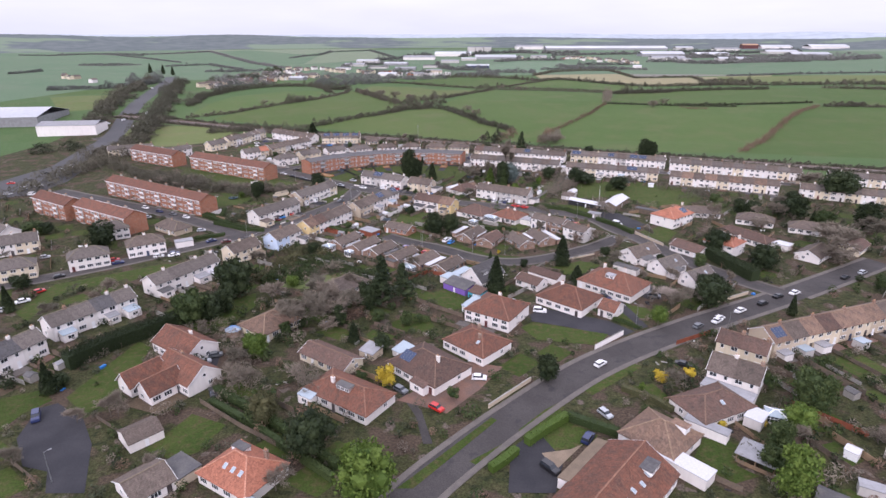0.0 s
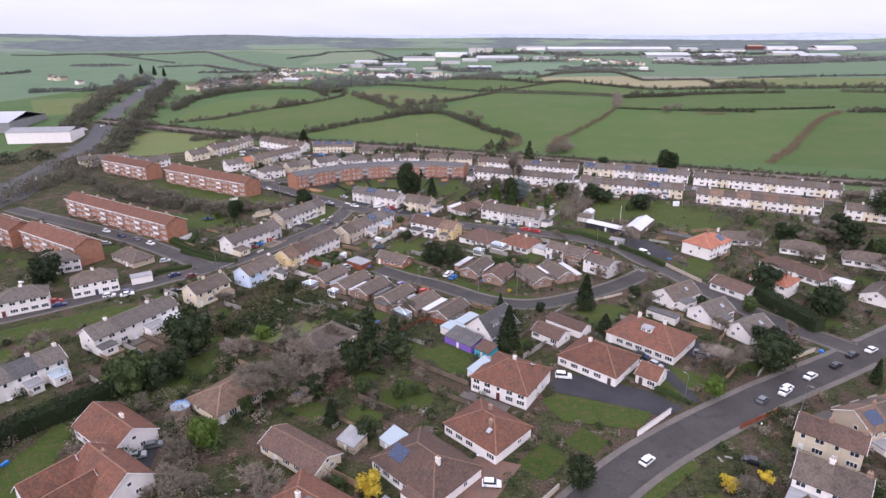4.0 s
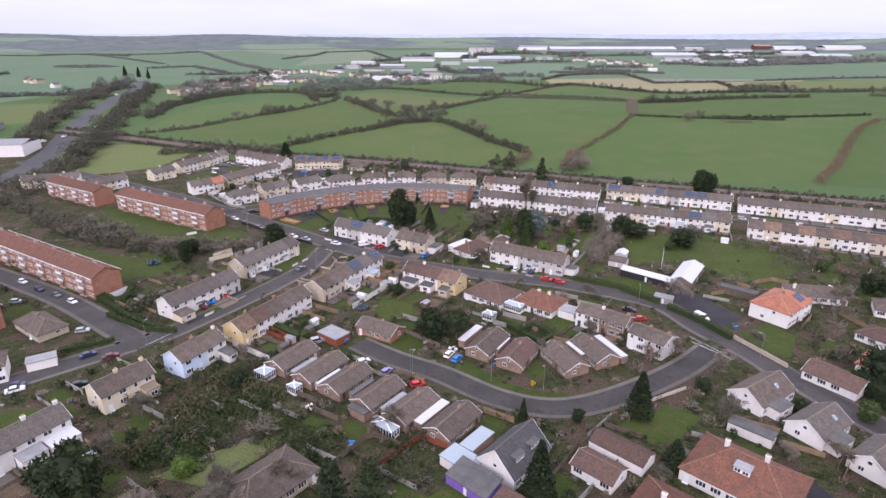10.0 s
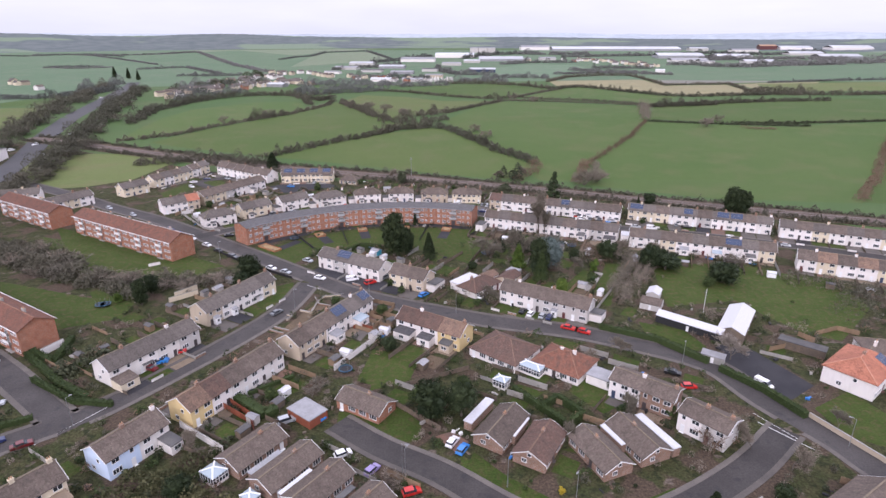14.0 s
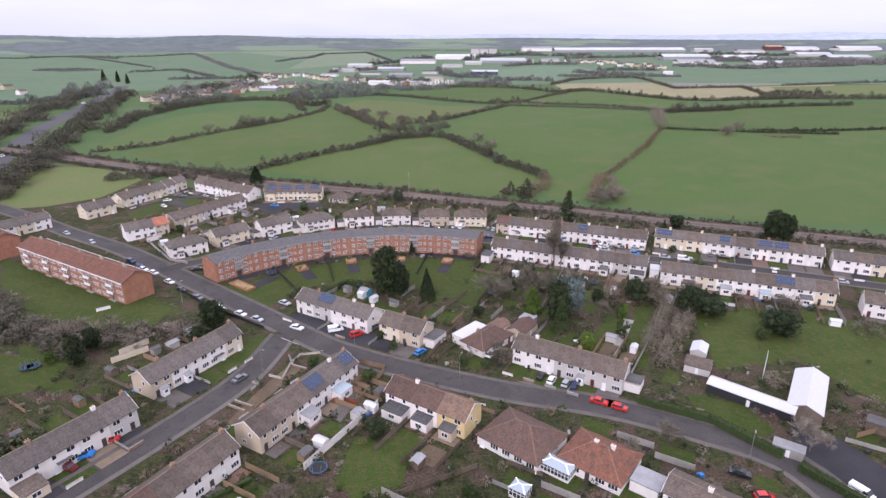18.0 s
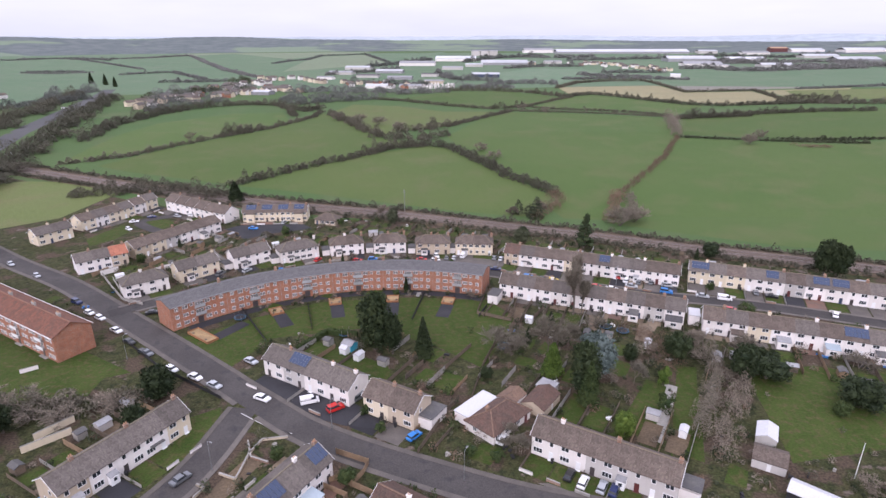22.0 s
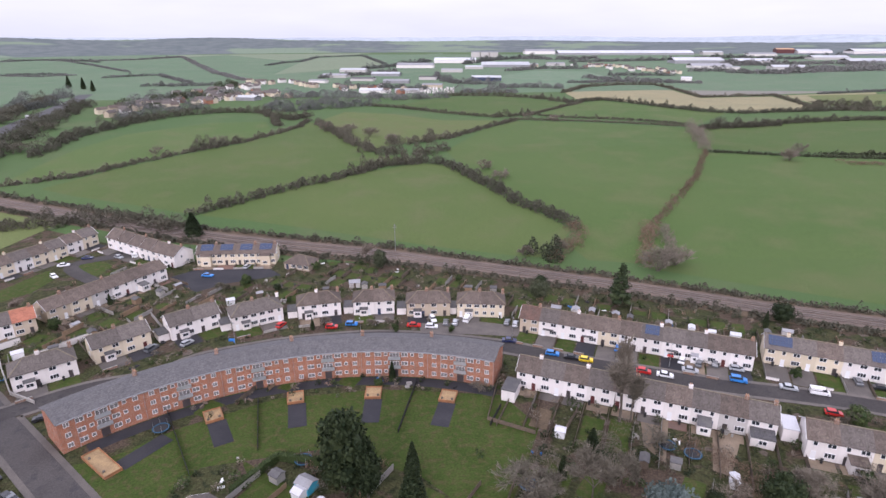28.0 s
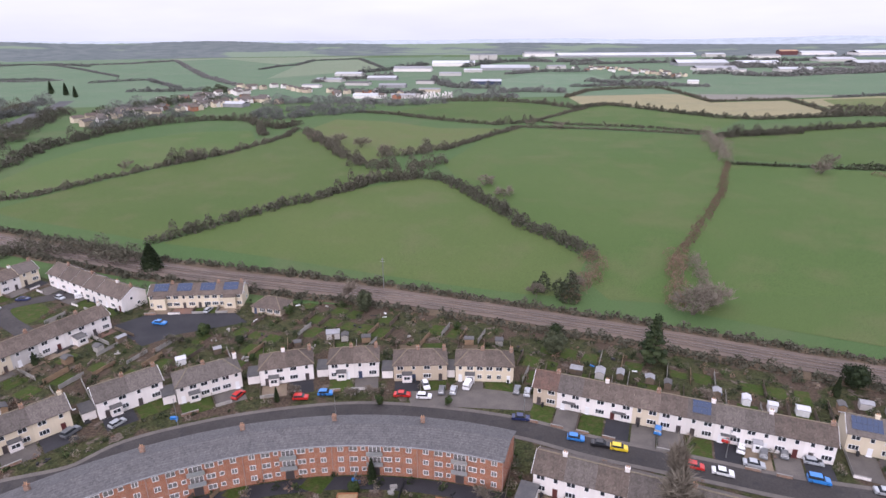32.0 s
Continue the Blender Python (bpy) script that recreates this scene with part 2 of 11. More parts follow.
SHEETING = stuff_mat("grey_sheeting", (0.5, 0.51, 0.52), (0.43, 0.44, 0.46), 0.6, 0.02, 0.3, 0.1, 0.0)
WHITE = render_mat("white_render", (0.76, 0.725, 0.7))
CREAM = render_mat("cream_render", (0.66, 0.58, 0.44))
YELLOW = render_mat("yellow_render", (0.68, 0.53, 0.27))
GREY = render_mat("grey_render", (0.5, 0.48, 0.46))
PALEBLUE = render_mat("pale_blue_render", (0.55, 0.66, 0.82))
TAN = render_mat("tan_render", (0.5, 0.42, 0.32))
BRICK = brick_mat("red_brick", (0.36, 0.135, 0.07), (0.3, 0.112, 0.062), (0.33, 0.25, 0.19))
BROWNBRICK = brick_mat("brown_brick", (0.27, 0.15, 0.1), (0.22, 0.13, 0.09), (0.3, 0.26, 0.22))
WALLS = {"white rendered": WHITE, "cream rendered": CREAM, "yellow painted": YELLOW, "grey rendered": GREY, "pale blue painted": PALEBLUE,
         "tan rendered": TAN, "red brick": BRICK, "brown brick": BROWNBRICK}
ROOFS = {"grey tiled": tile_mat("grey_tiles", (0.118, 0.1, 0.09), (0.138, 0.118, 0.105), 0.4),
         "dark slate": tile_mat("dark_slates", (0.085, 0.082, 0.086), (0.1, 0.096, 0.097), 0.2),
         "brown tiled": tile_mat("brown_tiles", (0.13, 0.076, 0.058), (0.108, 0.068, 0.054), 0.3),
         "grey-brown tiled": tile_mat("grey_brown_tiles", (0.134, 0.104, 0.086), (0.112, 0.086, 0.071), 0.4),
         "red-brown tiled": tile_mat("red_brown_tiles", (0.185, 0.077, 0.048), (0.142, 0.066, 0.045), 0.25),
         "orange tiled": tile_mat("orange_tiles", (0.42, 0.165, 0.1), (0.37, 0.145, 0.09), 0.1, moss=0.2),
         "tan tiled": tile_mat("tan_tiles", (0.205, 0.13, 0.09), (0.172, 0.112, 0.082), 0.25)}
RIDGES = {k: plain_mat("ridge_" + k.replace(" ", "_").replace("-", "_"), v, 0.85, vary=0.35) for k, v in (
    ("grey tiled", (0.165, 0.14, 0.1)), ("dark slate", (0.1, 0.095, 0.09)), ("brown tiled", (0.16, 0.1, 0.068)), ("grey-brown tiled", (0.17, 0.135, 0.095)),
    ("red-brown tiled", (0.215, 0.11, 0.07)), ("orange tiled", (0.42, 0.2, 0.13)), ("tan tiled", (0.24, 0.165, 0.11)))}
FLATS_TILE = tile_mat("slate_grey_tiles", (0.118, 0.114, 0.116), (0.138, 0.132, 0.132), 0.1, moss=0.12)
FELT = stuff_mat("roof_felt", (0.09, 0.088, 0.09), (0.12, 0.115, 0.11), 0.85, 0.4, 3.0, 0.15)
PALEFELT = stuff_mat("pale_felt", (0.3, 0.3, 0.31), (0.25, 0.25, 0.255), 0.7, 0.4, 3.0, 0.12)
UPVC = plain_mat("white_upvc", (0.8, 0.8, 0.8), 0.4)
METAL_WHITE = plain_mat("white_sheet", (0.54, 0.54, 0.56), 0.5, vary=0.08)
GLASS = plain_mat("window_glass", (0.03, 0.035, 0.042), 0.08)
NETS = plain_mat("net_curtained_glass", (0.17, 0.165, 0.16), 0.2, vary=0.5)
POLY = plain_mat("polycarbonate", (0.33, 0.39, 0.43), 0.2)
DOORS = [plain_mat("door_" + n, c, 0.5) for n, c in (("white", (0.75, 0.75, 0.75)), ("dark", (0.06, 0.05, 0.05)), ("red", (0.1, 0.028, 0.026)), ("blue", (0.035, 0.05, 0.095)))]
PV = plain_mat("solar_glass", (0.032, 0.05, 0.1), 0.15)
ALU = plain_mat("aluminium", (0.6, 0.62, 0.65), 0.4, 0.7)
CONCRETE = stuff_mat("concrete", (0.34, 0.32, 0.29), (0.28, 0.27, 0.25), 0.85, 0.4, 4.0, 0.15)
POT = plain_mat("clay_pot", (0.4, 0.24, 0.14), 0.8, vary=0.2)
WOOD = stuff_mat("fence_wood", (0.165, 0.125, 0.09), (0.12, 0.098, 0.078), 0.85, 0.5, 6.0, 0.25)
NEWWOOD = stuff_mat("new_timber", (0.27, 0.185, 0.115), (0.22, 0.155, 0.1), 0.75, 0.5, 6.0, 0.2)
BEDWOOD = stuff_mat("bed_boards", (0.34, 0.16, 0.075), (0.27, 0.13, 0.065), 0.75, 0.5, 6.0, 0.2)
REDWOOD = stuff_mat("red_stained_wood", (0.25, 0.075, 0.04), (0.2, 0.065, 0.038), 0.7, 0.5, 6.0, 0.2)
PURPLE = plain_mat("purple_paint", (0.2, 0.11, 0.42), 0.6, vary=0.1)
TURQ = plain_mat("turquoise_paint", (0.05, 0.36, 0.5), 0.6, vary=0.1)
TRAMP = plain_mat("trampoline_padding", (0.02, 0.075, 0.13), 0.6, vary=0.2)
BLUEPL = plain_mat("blue_plastic", (0.03, 0.18, 0.5), 0.4)
STEEL = plain_mat("lamp_steel", (0.3, 0.31, 0.31), 0.5, 0.6)
RUBBER = plain_mat("rubber", (0.02, 0.02, 0.022), 0.8)
BARK = stuff_mat("bark", (0.13, 0.11, 0.09), (0.1, 0.085, 0.07), 0.95, 1.0, 8.0, 0.25)
TWIG = leaf_mat("bare_twigs", (0.12, 0.104, 0.082), (0.225, 0.195, 0.155))
PALETWIG = leaf_mat("pale_twigs", (0.2, 0.17, 0.145), (0.34, 0.3, 0.26))
REDTWIG = leaf_mat("russet_twigs", (0.11, 0.075, 0.052), (0.2, 0.14, 0.1))
EVERGREEN = leaf_mat("evergreen_leaves", (0.012, 0.022, 0.009), (0.036, 0.05, 0.02))
BLUEGREEN = leaf_mat("blue_cedar_needles", (0.06, 0.085, 0.08), (0.13, 0.165, 0.155))
BUSHLEAF = leaf_mat("shrub_leaves", (0.022, 0.04, 0.013), (0.066, 0.09, 0.03))
OLIVE = leaf_mat("bramble_leaves", (0.055, 0.06, 0.026), (0.105, 0.1, 0.048))
LIMELEAF = leaf_mat("lime_leaves", (0.04, 0.075, 0.012), (0.105, 0.155, 0.03))
GOLDLEAF = leaf_mat("golden_leaves", (0.42, 0.3, 0.025), (0.55, 0.42, 0.05))
HEDGEROW = leaf_mat("hedgerow_twigs", (0.076, 0.073, 0.052), (0.13, 0.122, 0.09))
IVY = leaf_mat("hedgerow_ivy", (0.035, 0.045, 0.025), (0.075, 0.085, 0.048))
# horizon backdrop: the pale blue-grey is haze put straight into the hill colour
HAZED_HILLS = stuff_mat("hazed_hills", (0.36, 0.4, 0.44), (0.39, 0.43, 0.465), 1.0, 0.002, 0.02, 0.15, 0.0)
WATER = plain_mat("estuary_water", (0.62, 0.65, 0.67), 0.3)
# far twigs: greyed and lightened so the colour itself carries the distance haze
HAZED_WOODS = leaf_mat("hazed_wood_twigs", (0.1, 0.106, 0.1), (0.19, 0.19, 0.178))


# ---- small tools ----
def part(name, bm, material, parent=None, label=""):
    """One mesh object from a bmesh, under a thing or a part."""
    me = bpy.data.meshes.new(name)
    bm.to_mesh(me)
    bm.free()
    me.materials.append(material)
    return hang(name, me, parent, label)


def hang(name, me, parent=None, label="", at=None):
    ob = new(name, me)
    ob.parent = parent
    if at is not None:
        ob.matrix_basis = at
    if label:
        ob["label"] = label
    return ob


def thing(name, m, label, category, group=""):
    ob = new(name)
    ob.empty_display_size = 0.5
    ob.matrix_world = m
    ob.matrix_basis = m
    return tagged(ob, label, category, group)


def box(bm, x0, y0, z0, x1, y1, z1):
    v = [bm.verts.new(p) for p in ((x0, y0, z0), (x1, y0, z0), (x1, y1, z0), (x0, y1, z0), (x0, y0, z1), (x1, y0, z1), (x1, y1, z1), (x0, y1, z1))]
    for f in ((3, 2, 1, 0), (4, 5, 6, 7), (0, 1, 5, 4), (1, 2, 6, 5), (2, 3, 7, 6), (3, 0, 4, 7)):
        bm.faces.new([v[i] for i in f])


def beam(bm, a, b, w, h):
    """A bar of width w and height h from a to b."""
    a, b = Vector(a), Vector(b)
    d = (b - a).normalized()
    s = d.cross(Vector((0, 0, 1)))
    s = s.normalized() * w / 2 if s.length > 1e-6 else Vector((w / 2, 0, 0))
    u = s.cross(d).normalized() * h / 2
    v = [bm.verts.new(p) for p in (a - s - u, a + s - u, a + s + u, a - s + u, b - s - u, b + s - u, b + s + u, b - s + u)]
    for f in ((3, 2, 1, 0), (4, 5, 6, 7), (0, 1, 5, 4), (1, 2, 6, 5), (2, 3, 7, 6), (3, 0, 4, 7)):
        bm.faces.new([v[i] for i in f])


def tube(bm, a, b, r0, r1, n=6, caps=True):
    a, b = Vector(a), Vector(b)
    q = (b - a).to_track_quat("Z", "Y")
    rings = []
    for p, r in ((a, r0), (b, r1)):
        rings.append([bm.verts.new(p + q @ Vector((r * math.cos(6.2832 * i / n), r * math.sin(6.2832 * i / n), 0))) for i in range(n)])
    for i in range(n):
        bm.faces.new((rings[0][i], rings[0][(i + 1) % n], rings[1][(i + 1) % n], rings[1][i]))
    if caps:
        bm.faces.new(rings[1])
        bm.faces.new(rings[0][::-1])


def slab(bm, pts, t):
    """A plate of thickness t below a planar outline."""
    top = [bm.verts.new(p) for p in pts]
    low = [bm.verts.new(Vector(p) - Vector((0, 0, t))) for p in pts]
    bm.faces.new(top)
    bm.faces.new(low[::-1])
    for i in range(len(pts)):
        j = (i + 1) % len(pts)
        bm.faces.new((top[j], top[i], low[i], low[j]))


KNOTS = ((-5000, 0), (505, 0), (600, 7), (700, 12), (1300, 15), (2600, 20), (3600, 27), (5200, 46))


def lie(y):
    """Height of the ground: level under the houses, rising beyond the railway."""
    for (a, za), (b, zb) in zip(KNOTS, KNOTS[1:]):
        if y <= b:
            return za + (zb - za) * (y - a) / (b - a)
    return KNOTS[-1][1]


MESHES = {}


def shared(key, name, build, material):
    """A mesh that is made once."""
    if key not in MESHES:
        bm = bmesh.new()
        build(bm)
        me = bpy.data.meshes.new(name)
        bm.to_mesh(me)
        bm.free()
        me.materials.append(material)
        MESHES[key] = me
    return MESHES[key]


# ---- ground, roads, fields ----
def sheet():
    bm = bmesh.new()
    ys = sorted({*range(-4600, 5000, 200), 505, 600, 700, 1300, 2600, 3600, 60, 4965, -4625})
    for y in ys:
        r = math.sqrt(max(0, 4800 ** 2 - (y - 170) ** 2)) + 1
        for i in range(13):
            bm.verts.new((-r + 2 * r * i / 12, y, lie(y)))
    bm.verts.ensure_lookup_table()
    for j in range(len(ys) - 1):
        for i in range(12):
            a = j * 13 + i
            bm.faces.new([bm.verts[k] for k in (a, a + 1, a + 14, a + 13)])
    return tagged(part("ground", bm, COUNTRY), "winter farmland of dull grass and earth to the horizon", "ground", kind="structure")


LAYER = [0]
PATCHES = []


def area(name, pts, material, z, label, category="lawn", kind="structure"):
    """A flat patch that follows the lie of the land."""
    LAYER[0] += 1
    z += 0.004 * (LAYER[0] % 17)
    PATCHES.append((name, pts))
    bm = bmesh.new()
    f = bm.faces.new([bm.verts.new((x, y, 0)) for x, y in pts])
    if f.normal.z < 0:
        f.normal_flip()
    for y, _ in KNOTS[1:-1]:
        bmesh.ops.bisect_plane(bm, geom=bm.verts[:] + bm.edges[:] + bm.faces[:], plane_co=(0, y, 0), plane_no=(0, 1, 0))
    bmesh.ops.triangulate(bm, faces=bm.faces[:])
    for v in bm.verts:
        v.co.z = lie(v.co.y) + z
    bmesh.ops.recalc_face_normals(bm, faces=bm.faces[:])
    if sum(q.normal.z for q in bm.faces) < 0:
        bmesh.ops.reverse_faces(bm, faces=bm.faces[:])
    return tagged(part(name, bm, material), label, category, kind=kind)


def smooth(pts, n=6):
    """A curve through the points."""
    p = [Vector((x, y)) for x, y in pts]
    p = [2 * p[0] - p[1], *p, 2 * p[-1] - p[-2]]
    out = []
    for a, b, c, d in zip(p, p[1:], p[2:], p[3:]):
        for i in range(n):
            t = i / n
            out.append(0.5 * (2 * b + (c - a) * t + (2 * a - 5 * b + 4 * c - d) * t * t + (3 * b - a - 3 * c + d) * t ** 3))
    return out + [p[-2]]


def ribbon(bm, line, lo, hi, z, deep=0.0, skip=None):
    """A strip between the offsets lo and hi, left of the line counted positive."""
    rows = []
    for i, p in enumerate(line):
        d = (line[min(i + 1, len(line) - 1)] - line[max(i - 1, 0)]).normalized()
        n = Vector((-d.y, d.x))
        rows.append((p + n * lo, p + n * hi))
    for (a, b), (c, d) in zip(rows, rows[1:]):
        mid = (a + b + c + d) / 4
        if skip and skip(mid):
            continue
        q = [Vector((v.x, v.y, lie(v.y) + z)) for v in (a, c, d, b)]
        if deep:
            slab(bm, q[::-1], deep)
        else:
            f = bm.faces.new([bm.verts.new(v) for v in q])
            if f.normal.z < 0:
                f.normal_flip()


ROADS = []


def plan_road(name, pts, width, z, label, pave=1.8, material=None):
    ROADS.append((name, smooth(pts), width, z, label, pave, material or ASPHALT))


def near_other(mid, own):
    for r in ROADS:
        if r[0] != own and any((p - mid).length < r[2] / 2 + 0.6 for p in r[1]):
            return True
    return False


def lay_roads():
    for name, line, width, z, label, pave, material in ROADS:
        bm = bmesh.new()
        ribbon(bm, line, -width / 2, width / 2, z)
        bmesh.ops.recalc_face_normals(bm, faces=bm.faces[:])
        for f in bm.faces:
            if f.normal.z < 0:
                f.normal_flip()
        tagged(part(name, bm, material), label, "road", kind="structure")
        if pave:
            fine = []
            for a, b in zip(line, line[1:]):
                k = max(1, int((b - a).length / 2.5))
                fine += [a.lerp(b, i / k) for i in range(k)]
            fine.append(line[-1])
            for side in (-1, 1):
                bm = bmesh.new()
                lo, hi = sorted((side * width / 2, side * (width / 2 + pave * 0.75)))
                ribbon(bm, fine, lo, hi, 0.14, 0.12, lambda m: near_other(m, name))
                if bm.faces:
                    tagged(part("pavement", bm, PAVING), "grey paved footway with a raised kerb along the road", "pavement", kind="structure")
                else:
                    bm.free()


# ---- houses ----
FOOT = []


def win_frame(w, h):
    """Frame and mullions in one piece."""
    def build(bm):
        t, seen = 0.09, {}
        k = 1 if w <= 1.0 else 2 if w < 2 else 3
        xs = [-w / 2, -w / 2 + t]
        for i in range(1, k):
            x = -w / 2 + w * i / k
            xs += [x - t / 2, x + t / 2]
        xs += [w / 2 - t, w / 2]
        zs = [0, t, h - t, h]

        def v(i, j, d):
            if (i, j, d) not in seen:
                seen[i, j, d] = bm.verts.new((xs[i], -0.08 if d == 0 else 0.02, zs[j]))
            return seen[i, j, d]

        def solid(i, j):
            return 0 <= i < len(xs) - 1 and 0 <= j < 3 and not (i % 2 == 1 and j == 1)
        for i in range(len(xs) - 1):
            for j in range(3):
                if not solid(i, j):
                    continue
                bm.faces.new((v(i, j, 0), v(i + 1, j, 0), v(i + 1, j + 1, 0), v(i, j + 1, 0)))
                for q, r, a0, a1 in ((i - 1, j, (i, j + 1), (i, j)), (i + 1, j, (i + 1, j), (i + 1, j + 1)), (i, j - 1, (i, j), (i + 1, j)), (i, j + 1, (i + 1, j + 1), (i, j + 1))):
                    if not solid(q, r):
                        bm.faces.new((v(*a1, 0), v(*a0, 0), v(*a0, 1), v(*a1, 1)))
    return shared(("frame", w, h), "window", build, UPVC)


def win_whole(w, h, glass):
    """Frame with its glass set in, for windows seen from afar."""
    key = ("whole", w, h, glass.name)
    if key not in MESHES:
        me = win_frame(w, h).copy()
        me.materials.append(glass)
        bm = bmesh.new()
        bm.from_mesh(me)
        f = bm.faces.new([bm.verts.new(p) for p in ((-w / 2 + 0.08, -0.03, 0.08), (w / 2 - 0.08, -0.03, 0.08), (w / 2 - 0.08, -0.03, h - 0.08), (-w / 2 + 0.08, -0.03, h - 0.08))])
        f.material_index = 1
        bm.to_mesh(me)
        bm.free()
        MESHES[key] = me
    return MESHES[key]


def win_pane(w, h):
    return shared(("pane", w, h), "pane", lambda bm: box(bm, -w / 2 + 0.08, -0.025, 0.08, w / 2 - 0.08, 0.03, h - 0.08), GLASS)


WHOLE = [False]


def window(parent, w, h, at):
    if WHOLE[0]:
        hang("window", win_whole(w, h, WHOLE[0]), parent, at=at)
        return
    f = hang("window", win_frame(w, h), parent, at=at)
    hang("pane", win_pane(w, h), f)


def door(parent, at, pick):
    def build(bm):
        box(bm, -0.5, -0.06, 0.05, 0.5, 0.05, 2.05)
        box(bm, -0.42, -0.08, 1.35, 0.42, -0.06, 1.9)
        box(bm, -0.6, -0.5, 0, 0.6, 0.0, 0.08)
    hang("door", shared(("door", pick), "door", build, DOORS[pick]), parent, at=at)


def shell(bm, pts, faces, t):
    """A folded plate of thickness t: one closed piece."""
    top = [bm.verts.new(p) for p in pts]
    low = [bm.verts.new(Vector(p) - Vector((0, 0, t))) for p in pts]
    edges = {}
    for f in faces:
        bm.faces.new([top[i] for i in f])
        bm.faces.new([low[i] for i in f[::-1]])
        for i, j in zip(f, f[1:] + f[:1]):
            edges[i, j] = 1
    for i, j in edges:
        if (j, i) not in edges:
            bm.faces.new((top[j], top[i], low[i], low[j]))


def roof_parts(kind, L, W, ze, rise, over=0.35, ends=(True, True)):
    """The roof's plates, and its ridge and hip lines. Ridge along x."""
    bm, rb = bmesh.new(), bmesh.new()
    k = rise / (W / 2)
    h, l0, l1 = W / 2 + over, -L / 2 - (over if ends[0] else 0), L / 2 + (over if ends[1] else 0)
    zl, zr, th = ze - over * k, ze + rise, 0.16
    up = 0.1
    if kind == "flat":
        slab(bm, [(l0, -h, ze + 0.2), (l1, -h, ze + 0.2), (l1, h, ze + 0.2), (l0, h, ze + 0.2)], 0.25)
    elif kind == "mono":
        slab(bm, [(l0, -h, ze), (l1, -h, ze), (l1, h, ze + rise), (l0, h, ze + rise)], 0.2)
    elif kind == "gable":
        shell(bm, [(l0, -h, zl + up), (l1, -h, zl + up), (l1, 0, zr + up), (l0, 0, zr + up), (l1, h, zl + up), (l0, h, zl + up)], ([0, 1, 2, 3], [4, 5, 3, 2]), th)
        beam(rb, (l0, 0, zr + up), (l1, 0, zr + up), 0.32, 0.14)
    else:
        e0 = -L / 2 + W / 2 * 0.92 if ends[0] else l0
        e1 = L / 2 - W / 2 * 0.92 if ends[1] else l1
        if e0 > e1 - 0.2:
            e0 = e1 = (e0 + e1) / 2
            e0, e1 = e0 - 0.1, e1 + 0.1
        z0, z1 = zl + up, zr + up
        faces = [[0, 1, 3, 2], [4, 5, 2, 3]]
        if ends[0]:
            faces.append([5, 0, 2])
            beam(rb, (l0, -h, z0 + 0.03), (e0, 0, z1), 0.3, 0.12)
            beam(rb, (l0, h, z0 + 0.03), (e0, 0, z1), 0.3, 0.12)
        if ends[1]:
            faces.append([1, 4, 3])
            beam(rb, (l1, -h, z0 + 0.03), (e1, 0, z1), 0.3, 0.12)
            beam(rb, (l1, h, z0 + 0.03), (e1, 0, z1), 0.3, 0.12)
        shell(bm, [(l0, -h, z0), (l1, -h, z0), (e0, 0, z1), (e1, 0, z1), (l1, h, z0), (l0, h, z0)], faces, th)
        beam(rb, (e0, 0, z1), (e1, 0, z1), 0.32, 0.14)
    return bm, rb


def chimney(parent, x, y, z0, z1, pots=2, material=None, long=0.9):
    bm = bmesh.new()
    box(bm, x - long / 2, y - 0.3, z0, x + long / 2, y + 0.3, z1)
    box(bm, x - long / 2 - 0.07, y - 0.37, z1 - 0.2, x + long / 2 + 0.07, y + 0.37, z1 - 0.05)
    me = bpy.data.meshes.new("chimney")
    n = len(bm.faces)
    pb = bm
    for i in range(pots):
        px = x + (i - (pots - 1) / 2) * long / max(pots, 1) * 0.9
        tube(pb, (px, y, z1 - 0.02), (px, y, z1 + 0.45), 0.13, 0.1, 7)
    bm.faces.ensure_lookup_table()
    for f in bm.faces[n:]:
        f.material_index = 1
    bm.to_mesh(me)
    bm.free()
    me.materials.append(material or BROWNBRICK)
    me.materials.append(POT)
    hang("chimney", me, parent)


def turned(rz):
    return Matrix.Rotation(radians(rz), 4, "Z")


def slope_at(W, ze, rise, side):
    """A frame on the roof: origin at the eave, y up the slope."""
    a = math.atan2(rise, W / 2)
    m = Matrix.Translation((0, -W / 2 * side, ze + 0.12)) @ turned(0 if side > 0 else 180) @ Matrix.Rotation(a, 4, "X")
    return m, math.hypot(W / 2, rise)


def skylight(parent, W, ze, rise, x, up, side=1):
    m, s = slope_at(W, ze, rise, side)
    bm = bmesh.new()
    box(bm, -0.45, -0.6, -0.05, 0.45, 0.6, 0.09)
    f = part("skylight", bm, ALU, parent, "roof window with a grey frame")
    f.matrix_basis = m @ Matrix.Translation((x * side, s * up, 0.06))
    bm = bmesh.new()
    box(bm, -0.37, -0.52, 0.06, 0.37, 0.52, 0.11)
    part("pane", bm, POLY, f)


